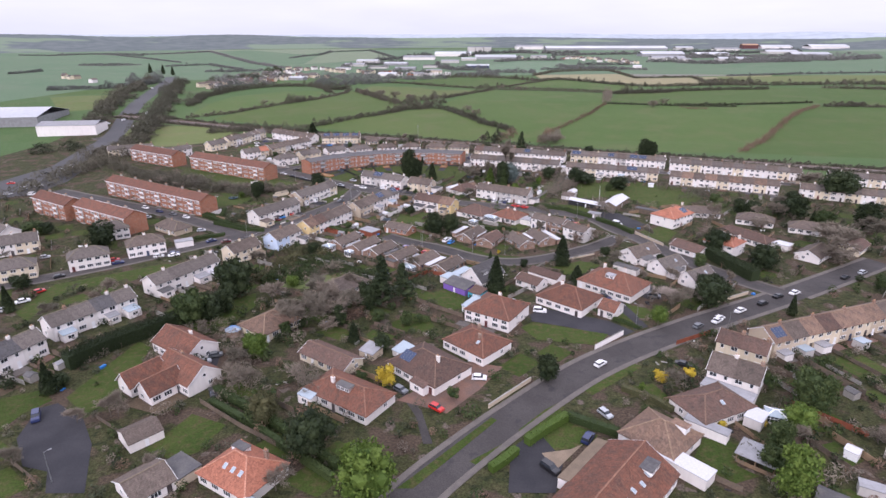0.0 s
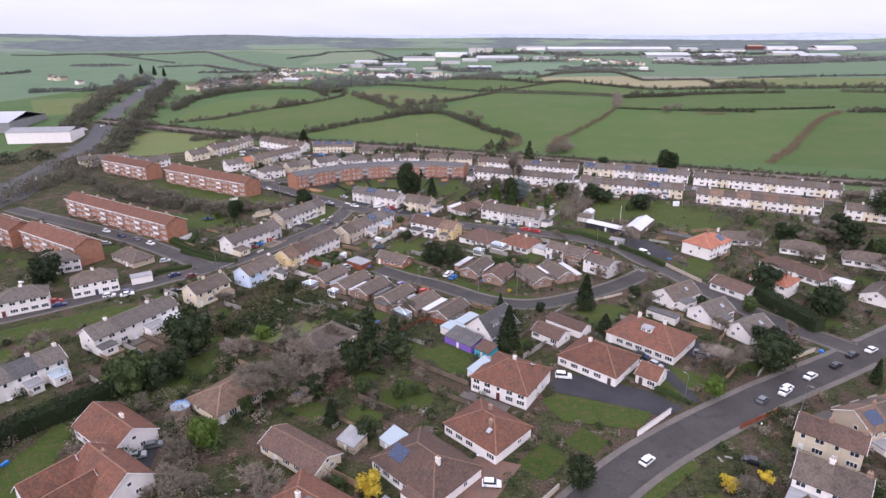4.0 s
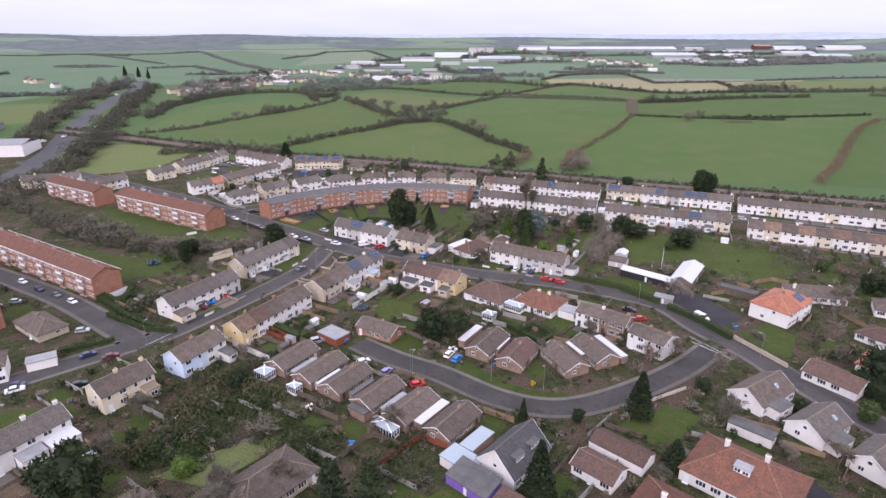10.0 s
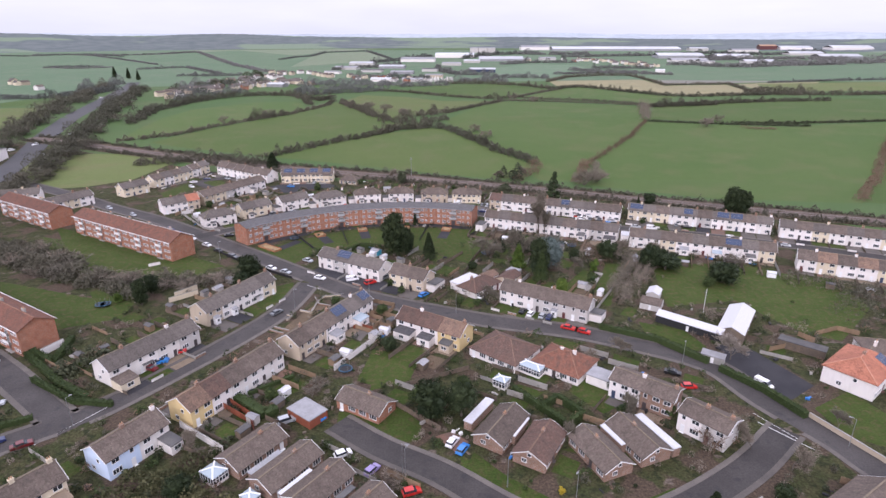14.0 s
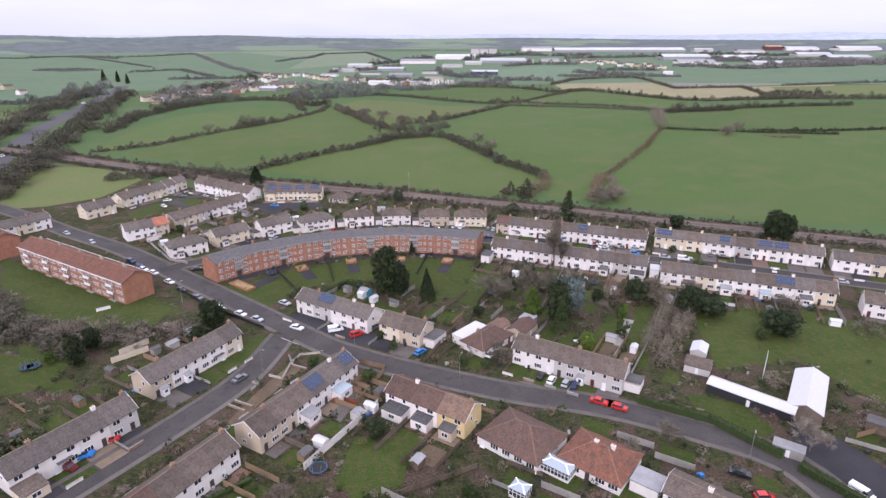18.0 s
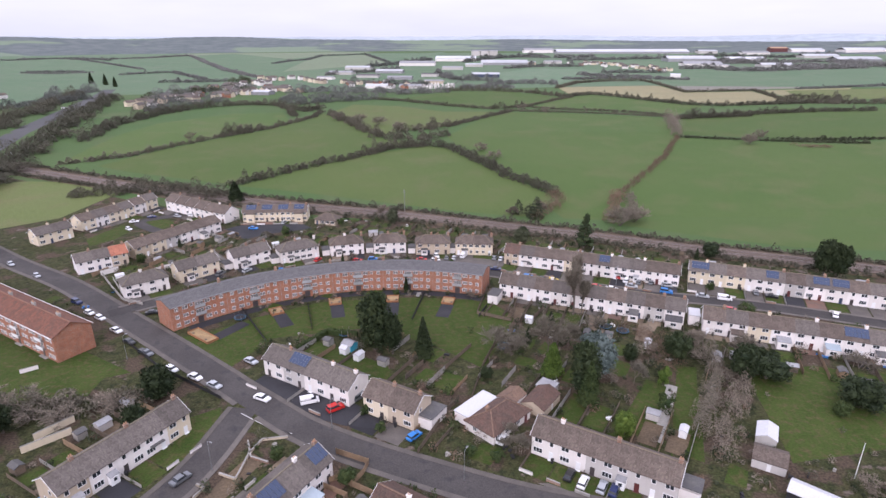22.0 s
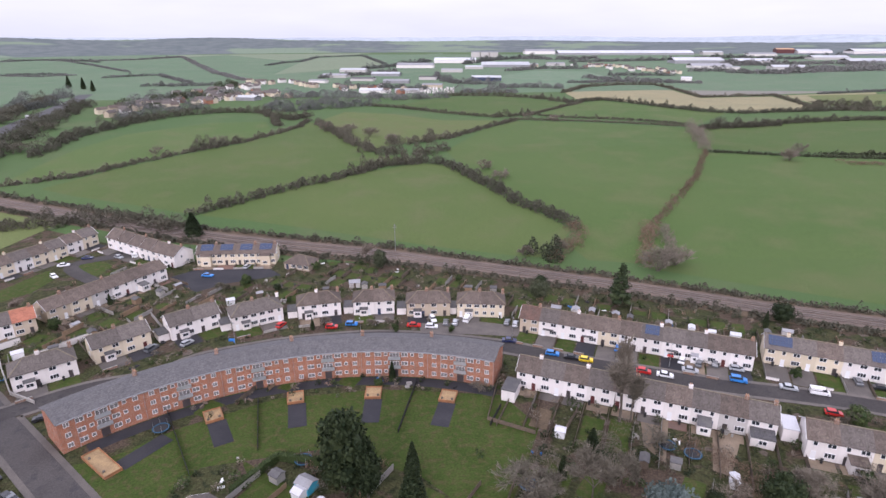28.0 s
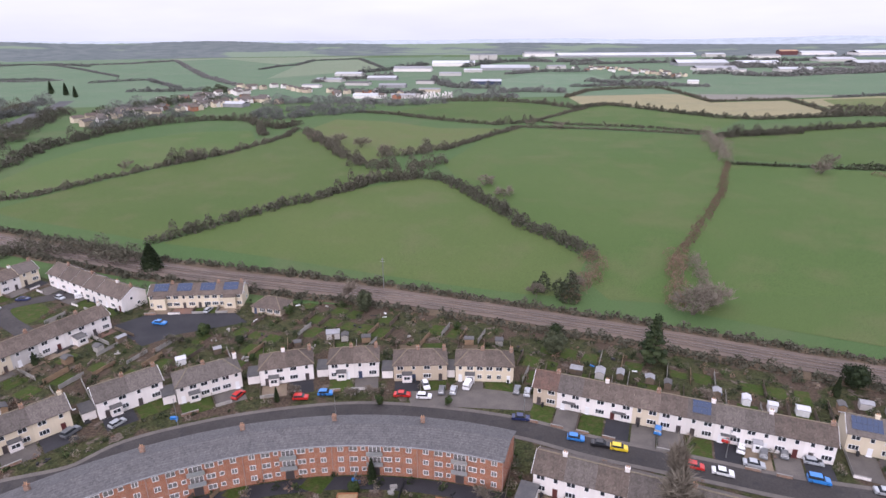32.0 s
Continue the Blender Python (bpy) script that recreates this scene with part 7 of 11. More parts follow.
hedgerow('hedgerow', [(-254.7, 490.0), (-270.0, 548.2), (-292.9, 623.4), (-338.4, 752.9), (-407.4, 953.2)], 20.8, 9.6, 0.7, HEDGEROW, 'belt of leafless trees beside the dual carriageway', 0.0, 0.12)
hedgerow('hedgerow', [(-327.7, 541.1), (-341.4, 594.1), (-372.4, 681.6), (-412.8, 799.1), (-474.3, 992.1)], 20.8, 9.6, 0.7, HEDGEROW, 'belt of leafless trees beside the dual carriageway', 0.0, 0.12)
hedgerow('hedgerow', [(-252.7, 322.9), (-236.3, 348.2), (-244.2, 396.0)], 18.2, 9.6, 0.5, HEDGEROW, 'belt of leafless trees beside the dual carriageway', 0.0, 0.12)
hedgerow('hedgerow', [(-181.4, 369.0), (-150.9, 357.3), (-123.2, 346.6), (-94.2, 342.6), (-76.2, 347.7)], 11, 4.5, 0.4, HEDGEROW, 'belt of brown scrub behind the flats', 0.0, 0.12)
hedgerow('hedgerow', [(-194.1, 380.0), (-172.7, 376.7), (-143.5, 359.6)], 12, 5, 0.4, HEDGEROW, 'belt of brown scrub behind the flats', 0.0, 0.12)
hedgerow('hedgerow', [(76.6, 371.8), (70.6, 355.7), (65.3, 344.7), (58.3, 334.9)], 5, 6, 0.3, TWIG, 'row of leafless trees at the field edge', 0.0, 0.12)
hedgerow('hedgerow', [(59.4, 326.8), (67.7, 338.2), (80.8, 359.1), (89.3, 377.5)], 5, 6, 0.3, TWIG, 'row of leafless trees at the field edge', 0.0, 0.12)
hedgerow('hedgerow', [(-68.0, 215.2), (-55.7, 210.2), (-52.0, 232.7), (-39.0, 226.5), (-27.5, 215.2)], 12, 3, 0.3, BUSHLEAF, 'overgrown garden of brambles and shrubs', 0.0, 0.12)
hedgerow('hedgerow', [(-64.6, 226.5), (-57.4, 239.3), (-44.5, 235.9)], 12, 3, 0.3, OLIVE, 'overgrown garden of brambles and shrubs', 0.0, 0.12)
hedgerow('hedgerow', [(-71.3, 212.7), (-62.5, 220.7), (-60.2, 242.9), (-51.6, 250.3)], 9, 3.5, 0.3, OLIVE, 'overgrown garden of brambles and shrubs', 0.0, 0.12)
hedgerow('hedgerow', [(133.3, 320.8), (152.0, 329.2), (159.4, 320.8)], 18.9, 6.9, 0.35, HEDGEROW, 'leafless trees behind the playing field', 0.0, 0.12)
hedgerow('hedgerow', [(130.7, 345.7), (144.8, 338.4), (155.2, 333.7)], 13.5, 5.8, 0.35, HEDGEROW, 'leafless trees behind the playing field', 0.0, 0.12)
hedgerow('hedgerow', [(-69.7, 176.2), (-55.8, 159.9), (-49.9, 146.2), (-53.2, 139.0)], 8, 4, 0.3, TWIG, 'leafless garden thicket', 0.0, 0.12)
hedgerow('hedgerow', [(18.7, 385.8), (26.9, 382.1), (35.4, 385.7), (42.8, 393.7)], 8, 3.5, 0.28, TWIG, 'leafless garden thicket', 0.0, 0.12)
hedgerow('hedgerow', [(55.4, 387.1), (64.7, 375.4), (60.8, 358.7)], 8, 4, 0.28, REDTWIG, 'russet winter shrubs', 0.0, 0.12)

# ---- terraces and semis ----
G_T = "terraced houses"
WH, CR, GY, TA, YE, BL, BR, BB = "white rendered", "cream rendered", "grey rendered", "tan rendered", "yellow painted", "pale blue painted", "red brick", "brown brick"
GT, DS, BT, GB, RB, OT, TT = "grey tiled", "dark slate", "brown tiled", "grey-brown tiled", "red-brown tiled", "orange tiled", "tan tiled"


SMALL = []


def gardens(x, y, rz, L, W, units, side, depth, seed, clutter=True, step=7.5):
    """Fences between the plots behind a terrace, with sheds, patios and lawns."""
    rng = random.Random(seed)
    c, s = math.cos(radians(rz)), math.sin(radians(rz))

    def at(u, v):
        return (round(x + c * u - s * v, 2), round(y + s * u + c * v, 2))
    for i in range(units + 1):
        u = -L / 2 + L * i / units
        if rng.random() < 0.8:
            fence([at(u, side * (W / 2 + 1.5)), at(u, side * (W / 2 + depth * rng.uniform(0.8, 1)))], rng.choice((1.2, 1.5, 1.7)), rng.choice((WOOD, WOOD, WOOD, NEWWOOD, CONCRETE)), "timber fence between back gardens", step)
        if i < units and clutter:
            m = u + L / units / 2
            w = L / units
            r = rng.random()
            patch("patio", *at(m, side * (W / 2 + 2.0)), rz, w * 0.85, 3.2, rng.choice((PAVING, PAVING, GRAVEL, BLOCKS)), "paved patio behind a house", "patio", 0.03)
            if r < 0.45:
                patch("lawn", *at(m, side * (W / 2 + 3.6 + (depth - 5) / 2)), rz, w * 0.8, (depth - 6) * rng.uniform(0.5, 1), LAWN, "small back garden lawn", "lawn", 0.032)
            elif r < 0.62:
                patch("garden_bed", *at(m, side * (W / 2 + 3.6 + (depth - 5) / 2)), rz, w * 0.7, depth * 0.4, EARTH, "bare earth garden bed", "garden bed", 0.032)
            if rng.random() < 0.6:
                mats = rng.choice(((WOOD, FELT), (WOOD, PALEFELT), (GREY, PALEFELT), (CONCRETE, FELT), (NEWWOOD, FELT), (UPVC, METAL_WHITE)))
                shed(*at(m + rng.uniform(-1, 1) * w * 0.2, side * (W / 2 + depth * rng.uniform(0.7, 0.95))), rz + rng.choice((0, 90)), rng.uniform(2, 3.2), rng.uniform(1.7, 2.4), 1.9, *mats)
            for _ in range(rng.randrange(3)):
                p = at(m + rng.uniform(-0.45, 0.45) * w, side * (W / 2 + depth * rng.uniform(0.35, 1)))
                SMALL.append((p[0], p[1], rng.uniform(1.0, 2.8), rng.randrange(6)))
            if rng.random() < 0.5:
                wheelie(*at(m + rng.uniform(-0.4, 0.4) * w, side * (W / 2 + 1.2)), rz + rng.uniform(-20, 20))


def fronts(x, y, rz, L, W, units, depth, seed, side=-1):
    """Front plots: parking, paving, small lawns and low walls."""
    rng = random.Random(seed)
    c, s = math.cos(radians(rz)), math.sin(radians(rz))

    def at(u, v):
        return (round(x + c * u - s * v, 2), round(y + s * u + c * v, 2))
    for i in range(units):
        m, w = -L / 2 + L * (i + 0.5) / units, L / units
        k = rng.random()
        mat = PAVING if k < 0.3 else TARMAC if k < 0.5 else GRAVEL if k < 0.6 else BLOCKS if k < 0.7 else LAWN
        word = "small front lawn" if mat is LAWN else "paved parking space before a house"
        patch("lawn" if mat is LAWN else "driveway", *at(m, side * (W / 2 + depth / 2 + 0.3)), rz, w * 0.92, depth, mat, word + (" behind a low wall" if mat is LAWN else ""), "front garden", 0.03)
        if rng.random() < 0.55:
            garden_wall([at(m - w / 2, side * (W / 2 + depth)), at(m - w / 2 + w * 0.5, side * (W / 2 + depth))], 0.8, 0.2, rng.choice((WHITE, CONCRETE, BROWNBRICK)), "low front garden wall with coping")
        if rng.random() < 0.35:
            fence([at(m - w / 2, side * (W / 2 + 0.5)), at(m - w / 2, side * (W / 2 + depth))], 1.0, rng.choice((WOOD, CONCRETE)), "low fence between front gardens", 5.5)
        if rng.random() < 0.4:
            wheelie(*at(m + rng.uniform(-0.4, 0.4) * w, side * (W / 2 + 0.9)), rz)


a = row(-94.8, 212.1, 59, 26.5, 8, 4, (WH, WH, WH, WH), (GT,), G_T)
lean_to(a[0], -1.0, 4.5, 3.0, 2.4, label="white rear extension")
lean_to(a[2], 0.5, 5.0, 3.5, 2.4, roofm=PALEFELT, label="white rear extension with pale roof")
lean_to(a[3], 0.0, 6.0, 4.0, 2.4, roofm=METAL_WHITE, label="white rear extension with white roof")
a = row(-121.2, 151.4, 66, 26, 8, 4, (WH, WH), (DS, GT), G_T)
a = row(-110.8, 181.0, 56, 25.5, 8, 4, (WH,), (GT, GT, DS), G_T)
lean_to(a[0], 0, 4, 3, 2.4, roofm=POLY, label="glazed white rear extension")
lean_to(a[2], 0.5, 3.5, 3, 2.4, roofm=PALEFELT, label="white rear extension")
lean_to(a[3], 0, 4, 4, 2.4, roofm=POLY, label="glazed white rear extension")
a = row(-137.0, 118.0, 66, 32, 8, 5, (WH, CR), (GT,), G_T)
a = row(-81.2, 236.6, 56, 13.2, 8, 2, (CR, CR), (GB,), "pairs of houses")
lean_to(a[1], 1, 3.5, 3.0, 2.4, wall=TAN, roofm=GRAVEL)
a = row(-68.9, 252.8, 61, 14.4, 8, 2, (BL, WH), (GB,), "pairs of houses")
lean_to(a[1], 2.0, 3.0, 4.5, 2.3)
a = row(-54.8, 276.4, 61, 30, 8, 5, (YE, WH, WH, WH, WH), (TT, BT, GB, GB, GB), G_T)
a = row(-35.5, 308.1, 60.3, 34.6, 8, 6, (TA, TA, WH, WH, WH, WH), (GB, GB, GB, GT, GT, GT), G_T)
solar(a[3], 8, 5, 2.48, 0, 5, 2, 0.25)
solar(a[5], 8, 5, 2.48, 1, 4, 2, 0.25)
lean_to(a[2], 0, 4, 3.0, 2.4, roofm=PALEFELT)
lean_to(a[4], 0, 4.5, 3.2, 2.4, roofm=POLY, label="glazed white rear extension")
a = row(-82.9, 291.7, 59, 27, 8, 4, (WH, WH, WH, GY), (GT,), G_T)
porch(a[1], 0, 8, True)
lean_to(a[0], -1, 5, 4.5, 2.3, wall=CREAM, roofm=ROOFS["grey-brown tiled"])
a = row(-70.4, 326.2, 60.9, 29.5, 8, 5, (TA, WH, WH, WH, CR), (GT,), G_T)
porch(a[0], 0)
porch(a[1], 1.2)
porch(a[3], 0, 8, True)
a = row(-34.6, 356.8, -30.7, 29.5, 8, 4, (WH, GY, WH, WH), (GT,), G_T)
solar(a[1], 8, 5, 2.48, 0.3, 6, 2, 0.3)
a = row(-11.7, 343.6, -29.5, 14.5, 8, 2, (CR, TA), (GB,), "pairs of houses")
lean_to(a[1], 5.4, 4.0, 7.0, 2.6, side=1, W=-4.0, label="white garage with a flat dark roof")
a = row(34.2, 324.7, -30.7, 30.5, 8, 5, (WH, WH, GY, GY, GY), (GB,), G_T)
porch(a[3], -1.5)
lean_to(a[4], 5.0, 4.0, 5, 2.4, side=1, W=-3.0, roofm=FELT, label="white garage with a flat dark roof")
a = row(-3.0, 305.4, -32, 22.4, 8, 3, (WH, WH, YE), (BT, BT, TT), G_T)
lean_to(a[0], 0.5, 6, 3.5, 2.5, roofm=ROOFS["dark slate"], label="rear extension with dark roof")
lean_to(a[1], 0.5, 4.5, 3.0, 2.5, roofm=ROOFS["dark slate"], label="rear extension with dark roof")
lean_to(a[2], 0.0, 3.5, 2.6, 2.5, wall=TAN)
a = row(50.3, 272.7, -39, 15.8, 7.5, 2, (WH, BB), (GB,), "pairs of houses", pitch=0.4)
a = row(60.6, 259.9, -48, 11.0, 7.5, 2, (WH, GY), (GB,), "pairs of houses", pitch=0.4)

house(12.6, 339.4, 45.8, 13.8, 8.6, WH, BT, 1, "hip", label="white bungalow with brown hipped roof and bay window", chim=((-3, 1, 0.6),))
shed(7.5, 343.5, 48, 11, 4.2, 2.6, WHITE, METAL_WHITE, "long white outbuilding with a pale sheet roof", "flat", "outbuilding")
shed(16.5, 347, 48, 6, 5.0, 2.7, WHITE, ROOFS["tan tiled"], "pink-roofed rear extension behind the house", "gable", "outbuilding")
shed(23.9, 346.5, 54, 9.0, 6.2, 2.3, TAN, ROOFS["brown tiled"], "brown tiled double garage with cream front", "gable", "garage")
shed(26.5, 352.5, 54, 4.0, 4.5, 2.2, GREY, PALEFELT, "small shed with a pale roof", "flat")
house(17.4, 294.7, -40, 15.5, 13, WH, BT, 1, "hip", label="white bungalow with brown hipped roof", pitch=0.5)
house(33.1, 287.8, -38.3, 14, 12, WH, RB, 1, "hip", label="white bungalow with red-brown hipped roof and conservatory", pitch=0.5, chim=((-1, 0, 0.6), (2.5, 0.5, 0.6)))
conservatory(23.8, 285.5, -38, 6.5, 3.5)
conservatory(15.0, 279.0, -35, 3.5, 3.0)
shed(41.5, 280.5, -38, 6.5, 5, 2.6, WHITE, PALEFELT, "white flat-roofed rear extension behind the house", "flat", "outbuilding")

# bungalows of the close
for x, y, rz, L, W, r in ((13.1, 259.9, 57, 13.0, 7.4, GB), (21.0, 253.8, 59, 12.0, 7.5, BT), (33.7, 251.6, 113, 12.8, 7.2, GB), (43.1, 255.8, 112, 12.6, 7.6, GB)):
    house(x, y, rz, L, W, BB, r, 1, label="brown brick gabled bungalow with a tiled roof", group="bungalows of the close", pitch=0.5, chim=((1.5, 0, 0.5),))
for x, y, rz, L, W in ((8.3, 265.4, 57, 10.6, 2.0), (37.9, 256.6, 113, 7.3, 1.3), (48.2, 257.9, 112, 12.6, 1.8), (17.3, 259.3, 58, 7.5, 1.0)):
    shed(x, y, rz, L, W, 2.3, BROWNBRICK, METAL_WHITE, "narrow car port with a white sheet roof", "flat", "car_port")
house(-19.2, 269.3, -31.2, 12.8, 7, BR, GB, 1, label="red brick bungalow with grey-brown gabled roof", pitch=0.5, chim=((1, 0.3, 0.5),))
shed(-32.8, 265.7, -38, 8.0, 5.5, 2.4, REDWOOD, PALEFELT, "timber-fronted garage with a pale flat roof", "flat", "garage")
for x, y, rz, L, W, r, w in ((-41.8, 252.2, 57, 13.0, 7.4, GB, BB), (-32.9, 246.4, 56, 13.6, 7.0, GB, BB), (-25.1, 241.1, 55, 12.6, 7.2, GB, BB), (-16.1, 234.8, 53, 12.4, 6.8, GB, BB), (-7.5, 229.2, 52.6, 12.4, 7.2, GB, BB), (2.3, 223.7, 52.5, 12.2, 7.2, GB, BB)):
    house(x, y, rz, L, W, w, r, 1, label="semi-detached bungalow with a long grey-brown roof", group="bungalow row", pitch=0.48, chim=((2.5, 0, 0.5),))
for x, y, rz, L, W, m in ((-37.6, 247.6, 56, 8, 1.3, PALEFELT), (-29.6, 241.8, 55, 8, 1.5, METAL_WHITE), (-2.6, 227.2, 52, 10.5, 2.2, METAL_WHITE), (-12.0, 231.4, 53, 8, 1.2, PALEFELT), (7.6, 217.4, 50, 8, 3.4, POLY), (-20.6, 237.4, 54, 8, 1.2, FELT), (-20.0, 228.6, -38, 5.5, 2.6, FELT)):
    shed(x, y, rz, L, W, 2.25, BROWNBRICK, m, "lean-to car port between bungalows", "flat", "car_port")
conservatory(-47.6, 245.2, 57, 3.6, 4.2)
conservatory(-38.0, 238.4, 56, 2.4, 3.0)
conservatory(-13.2, 222.2, 52, 2.6, 6.2)

# ---- larger plots by the main road ----
h = house(-73.4, 162.6, -34.6, 16.3, 10.3, WH, RB, 1, ze=3.3, label="white chalet house with a broad red-brown gabled roof", chim=((2, 1, 0.6),))
house(-66.8, 148.3, -34.6, 15.0, 9.5, WH, RB, 1, ze=3.4, pitch=0.75, label="white chalet house with a steep red-brown roof", chim=((-2, 0.5, 0.6),))
for wx, wy, L in ((-77.5, 145.8, 9.6), (-71.0, 141.9, 8.8)):
    house(wx, wy, 55, L, 6.0, WH, RB, 1, ze=3.2, pitch=0.95, over=0.5, label="white gabled wing with broad white bargeboards", category="house wing", name="house_wing")
h = house(-40.5, 112.0, -31, 13.9, 11.3, WH, OT, 1, "hip", ze=2.8, label="white bungalow with a new orange hipped roof", chim=((4, 3, 0.5),))
dormer(h, 11.3, 2.8, 3.5, -2.5, 0.45, 3.4, FELT, -1, 2.0)
for u in (-1.5, 0.8, 3.0):
    skylight(h, 11.3, 2.8, 3.5, u, 0.5)
conservatory(-36.8, 103.0, -31, 4.2, 3.2)
shed(-67.7, 124.5, 46, 7.4, 7.0, 2.3, WHITE, ROOFS["grey-brown tiled"], "double garage with a grey-brown tiled roof", "gable", "garage")
house(-59.1, 108.8, 50, 8, 9, WH, GB, 1, label="small white outbuilding with a grey-brown gabled roof", pitch=0.45, category="outbuilding", name="outbuilding")
shed(-54.0, 113.0, -34, 7.0, 5.4, 2.3, TAN, FELT, "garage with a black felt roof behind the house", "flat", "garage")
h = house(-23.1, 139.2, -33.4, 20.6, 11, WH, RB, 1, "hip", ze=2.7, pitch=0.5, label="long white bungalow with a red-brown roof and dormer", chim=((-3.5, -1.5, 0.8),))
dormer(h, 11, 2.7, 2.75, 0.5, 0.55, 4.2, FELT, 1, 2.0, ALU)
lean_to(h, -7.6, 4.5, 2.2, 2.4, W=11, roofm=POLY, label="glazed lean-to")
house(-30.6, 156.5, -34.9, 16.7, 7.7, CR, BT, 1, label="cream outbuilding with a brown gabled roof", pitch=0.45)
shed(-20.0, 160.5, -35, 5, 4.4, 2.0, TAN, PALEFELT, "lean-to with a clear sheet roof", "mono", "outbuilding")
h = house(-3.3, 151.7, -44, 18, 14, WH, BT, 1, "hip", ze=2.8, pitch=0.5, label="white bungalow with a broad brown roof and solar panels", chim=((4.2, -0.8, 0.8),))
solar(h, 14, 2.8, 3.5, -4.5, 4, 2, 0.3)
lean_to(h, 4.5, 5, 2.0, 2.4, W=14, roofm=ROOFS["brown tiled"])
shed(-10.8, 160.5, -44, 4.5, 4.4, 2.0, GREY, POLY, "small lean-to with a glass roof", "mono", "outbuilding")
h = house(10.3, 163.8, -44, 15, 12.6, WH, RB, 1, "hip", ze=3.0, pitch=0.5, label="white bungalow with red-brown hipped roof", chim=((-1, 2, 0.6), (2.5, -2, 0.6)))
skylight(h, 12.6, 3.0, 3.15, 3.0, 0.5)
h = house(17.8, 183.5, -33, 15.5, 14.5, WH, RB, 2, "hip", ze=4.2, pitch=0.5, label="white house with a large red-brown hipped roof", chim=((0, 1.5, 0.5),))
skylight(h, 14.5, 4.2, 3.6, 4.5, 0.6, -1)
shed(12.2, 188.5, -60, 4.0, 10.5, 2.6, UPVC, POLY, "white conservatory with a long clear roof", "gable", "conservatory")
patch("terrace", 10.5, 176.5, -33, 13, 3.2, PAVING, "raised white paved terrace", "terrace", 0.25)
h = house(43.1, 193.9, -41.7, 17, 14.5, WH, RB, 1, "hip", ze=3.0, pitch=0.5, label="white bungalow with red-brown hipped roof", chim=((-3, 0, 0.7),))
house(55.0, 186.0, -41.7, 5.5, 7.0, WH, RB, 1, "gable", ze=2.8, pitch=0.6, label="white gabled wing with white bargeboards", windows=True, category="house wing", name="house_wing")
h = house(61.4, 205.9, -43.7, 20.5, 15, WH, RB, 1, "hip", ze=3.0, pitch=0.55, label="white bungalow with a tall orange-brown roof and dormer", chim=((-4.5, 1, 1.0), (3.0, 1.5, 1.0)))
dormer(h, 15, 3.0, 4.1, 0, 0.5, 3.0, PALEFELT, 1, 2.4)
patch("path", 50.3, 213.5, 46, 10, 3.0, PAVING, "pale concrete path beside the bungalow", "path", 0.05)
shed(70.5, 221.0, -44, 9.5, 3.4, 2.4, WHITE, FELT, "white garage with dark flat roof", "flat", "garage")
for x, y, L, W, r in ((79.9, 235.2, 14, 9, GB), (86.4, 222.5, 12, 8.5, GT), (93.0, 211.0, 12, 8, GT)):
    h = house(x, y, 32, L, W, WH, r, 1, ze=3.0, pitch=0.66, label="white chalet bungalow with a steep dark roof", group="chalet bungalows")
    lean_to(h, -2, 6, 3.0, 2.5, W=W, label="white flat-roofed front extension")
    skylight(h, W, 3.0, W / 2 * 0.66, 2.0, 0.5)
h = house(48.6, 122.7, -48, 12.8, 12.8, WH, TT, 1, "hip", ze=2.8, pitch=0.55, label="white bungalow with a tan hipped roof", chim=())
dormer(h, 12.8, 2.8, 3.5, 3.0, 0.4, 3.4, ROOFS[TT], -1, 2.2)
shed(50.5, 113.5, -48, 11, 4.2, 2.7, WHITE, METAL_WHITE, "white flat-roofed rear extension behind the house", "flat", "outbuilding")
h = house(34.2, 106.2, 47.8, 23.3, 15.1, WH, RB, 1, "gable", ze=3.0, pitch=0.5, label="large bungalow with a red-brown gabled roof", chim=())
for u in (-4, -1, 2, 5):
    skylight(h, 15.1, 3.0, 3.77, u, 0.45 + 0.06 * (u % 2))
lean_to(h, 3, 16, 2.5, 2.5, side=1, W=15.1, roofm=GRAVEL)
dormer(h, 15.1, 3.0, 3.77, 7.0, 0.4, 4.0, ROOFS["dark slate"], 1, 3.0)
h = house(65.1, 134.2, 24, 16.0, 11.0, WH, BT, 1, "hip", ze=2.8, pitch=0.5, label="white bungalow with a dark brown hipped roof")
skylight(h, 11, 2.8, 2.75, 0, 0.5)
shed(71.5, 139.5, -42, 12, 4.5, 2.6, WHITE, PALEFELT, "grey flat-roofed extension behind the house", "flat", "outbuilding")
shed(60.5, 126.0, -42, 9.5, 2.6, 2.4, WHITE, PALEFELT, "long lean-to with a pale roof", "flat", "outbuilding")
shed(73.5, 129.5, 45, 5.2, 3.8, 2.5, WHITE, METAL_WHITE, "white flat-roofed extension behind the house", "flat", "outbuilding")
conservatory(78.5, 130.5, -20, 4.2, 3.8)
row(76.0, 145.2, -38, 12, 9.5, 2, (WH,), (GB,), "pairs of houses")
row(84.4, 158.5, -40, 12.5, 7.5, 2, (CR,), (BT,), "pairs of houses")
a = row(121.5, 173.5, 20, 64, 8.9, 10, (TA, TA, CR, CR, TA, CR), (TT, GB, TT, BT, TT, TT), G_T)
solar(a[0], 8.9, 5, 2.76, 0, 4, 2, 0.2)
row(193.0, 206.0, 31, 70, 8.9, 10, (CR, TA), (TT, GB), G_T)
gardens(121.5, 173.5, 20, 64, 8.9, 10, -1, 22, 61)
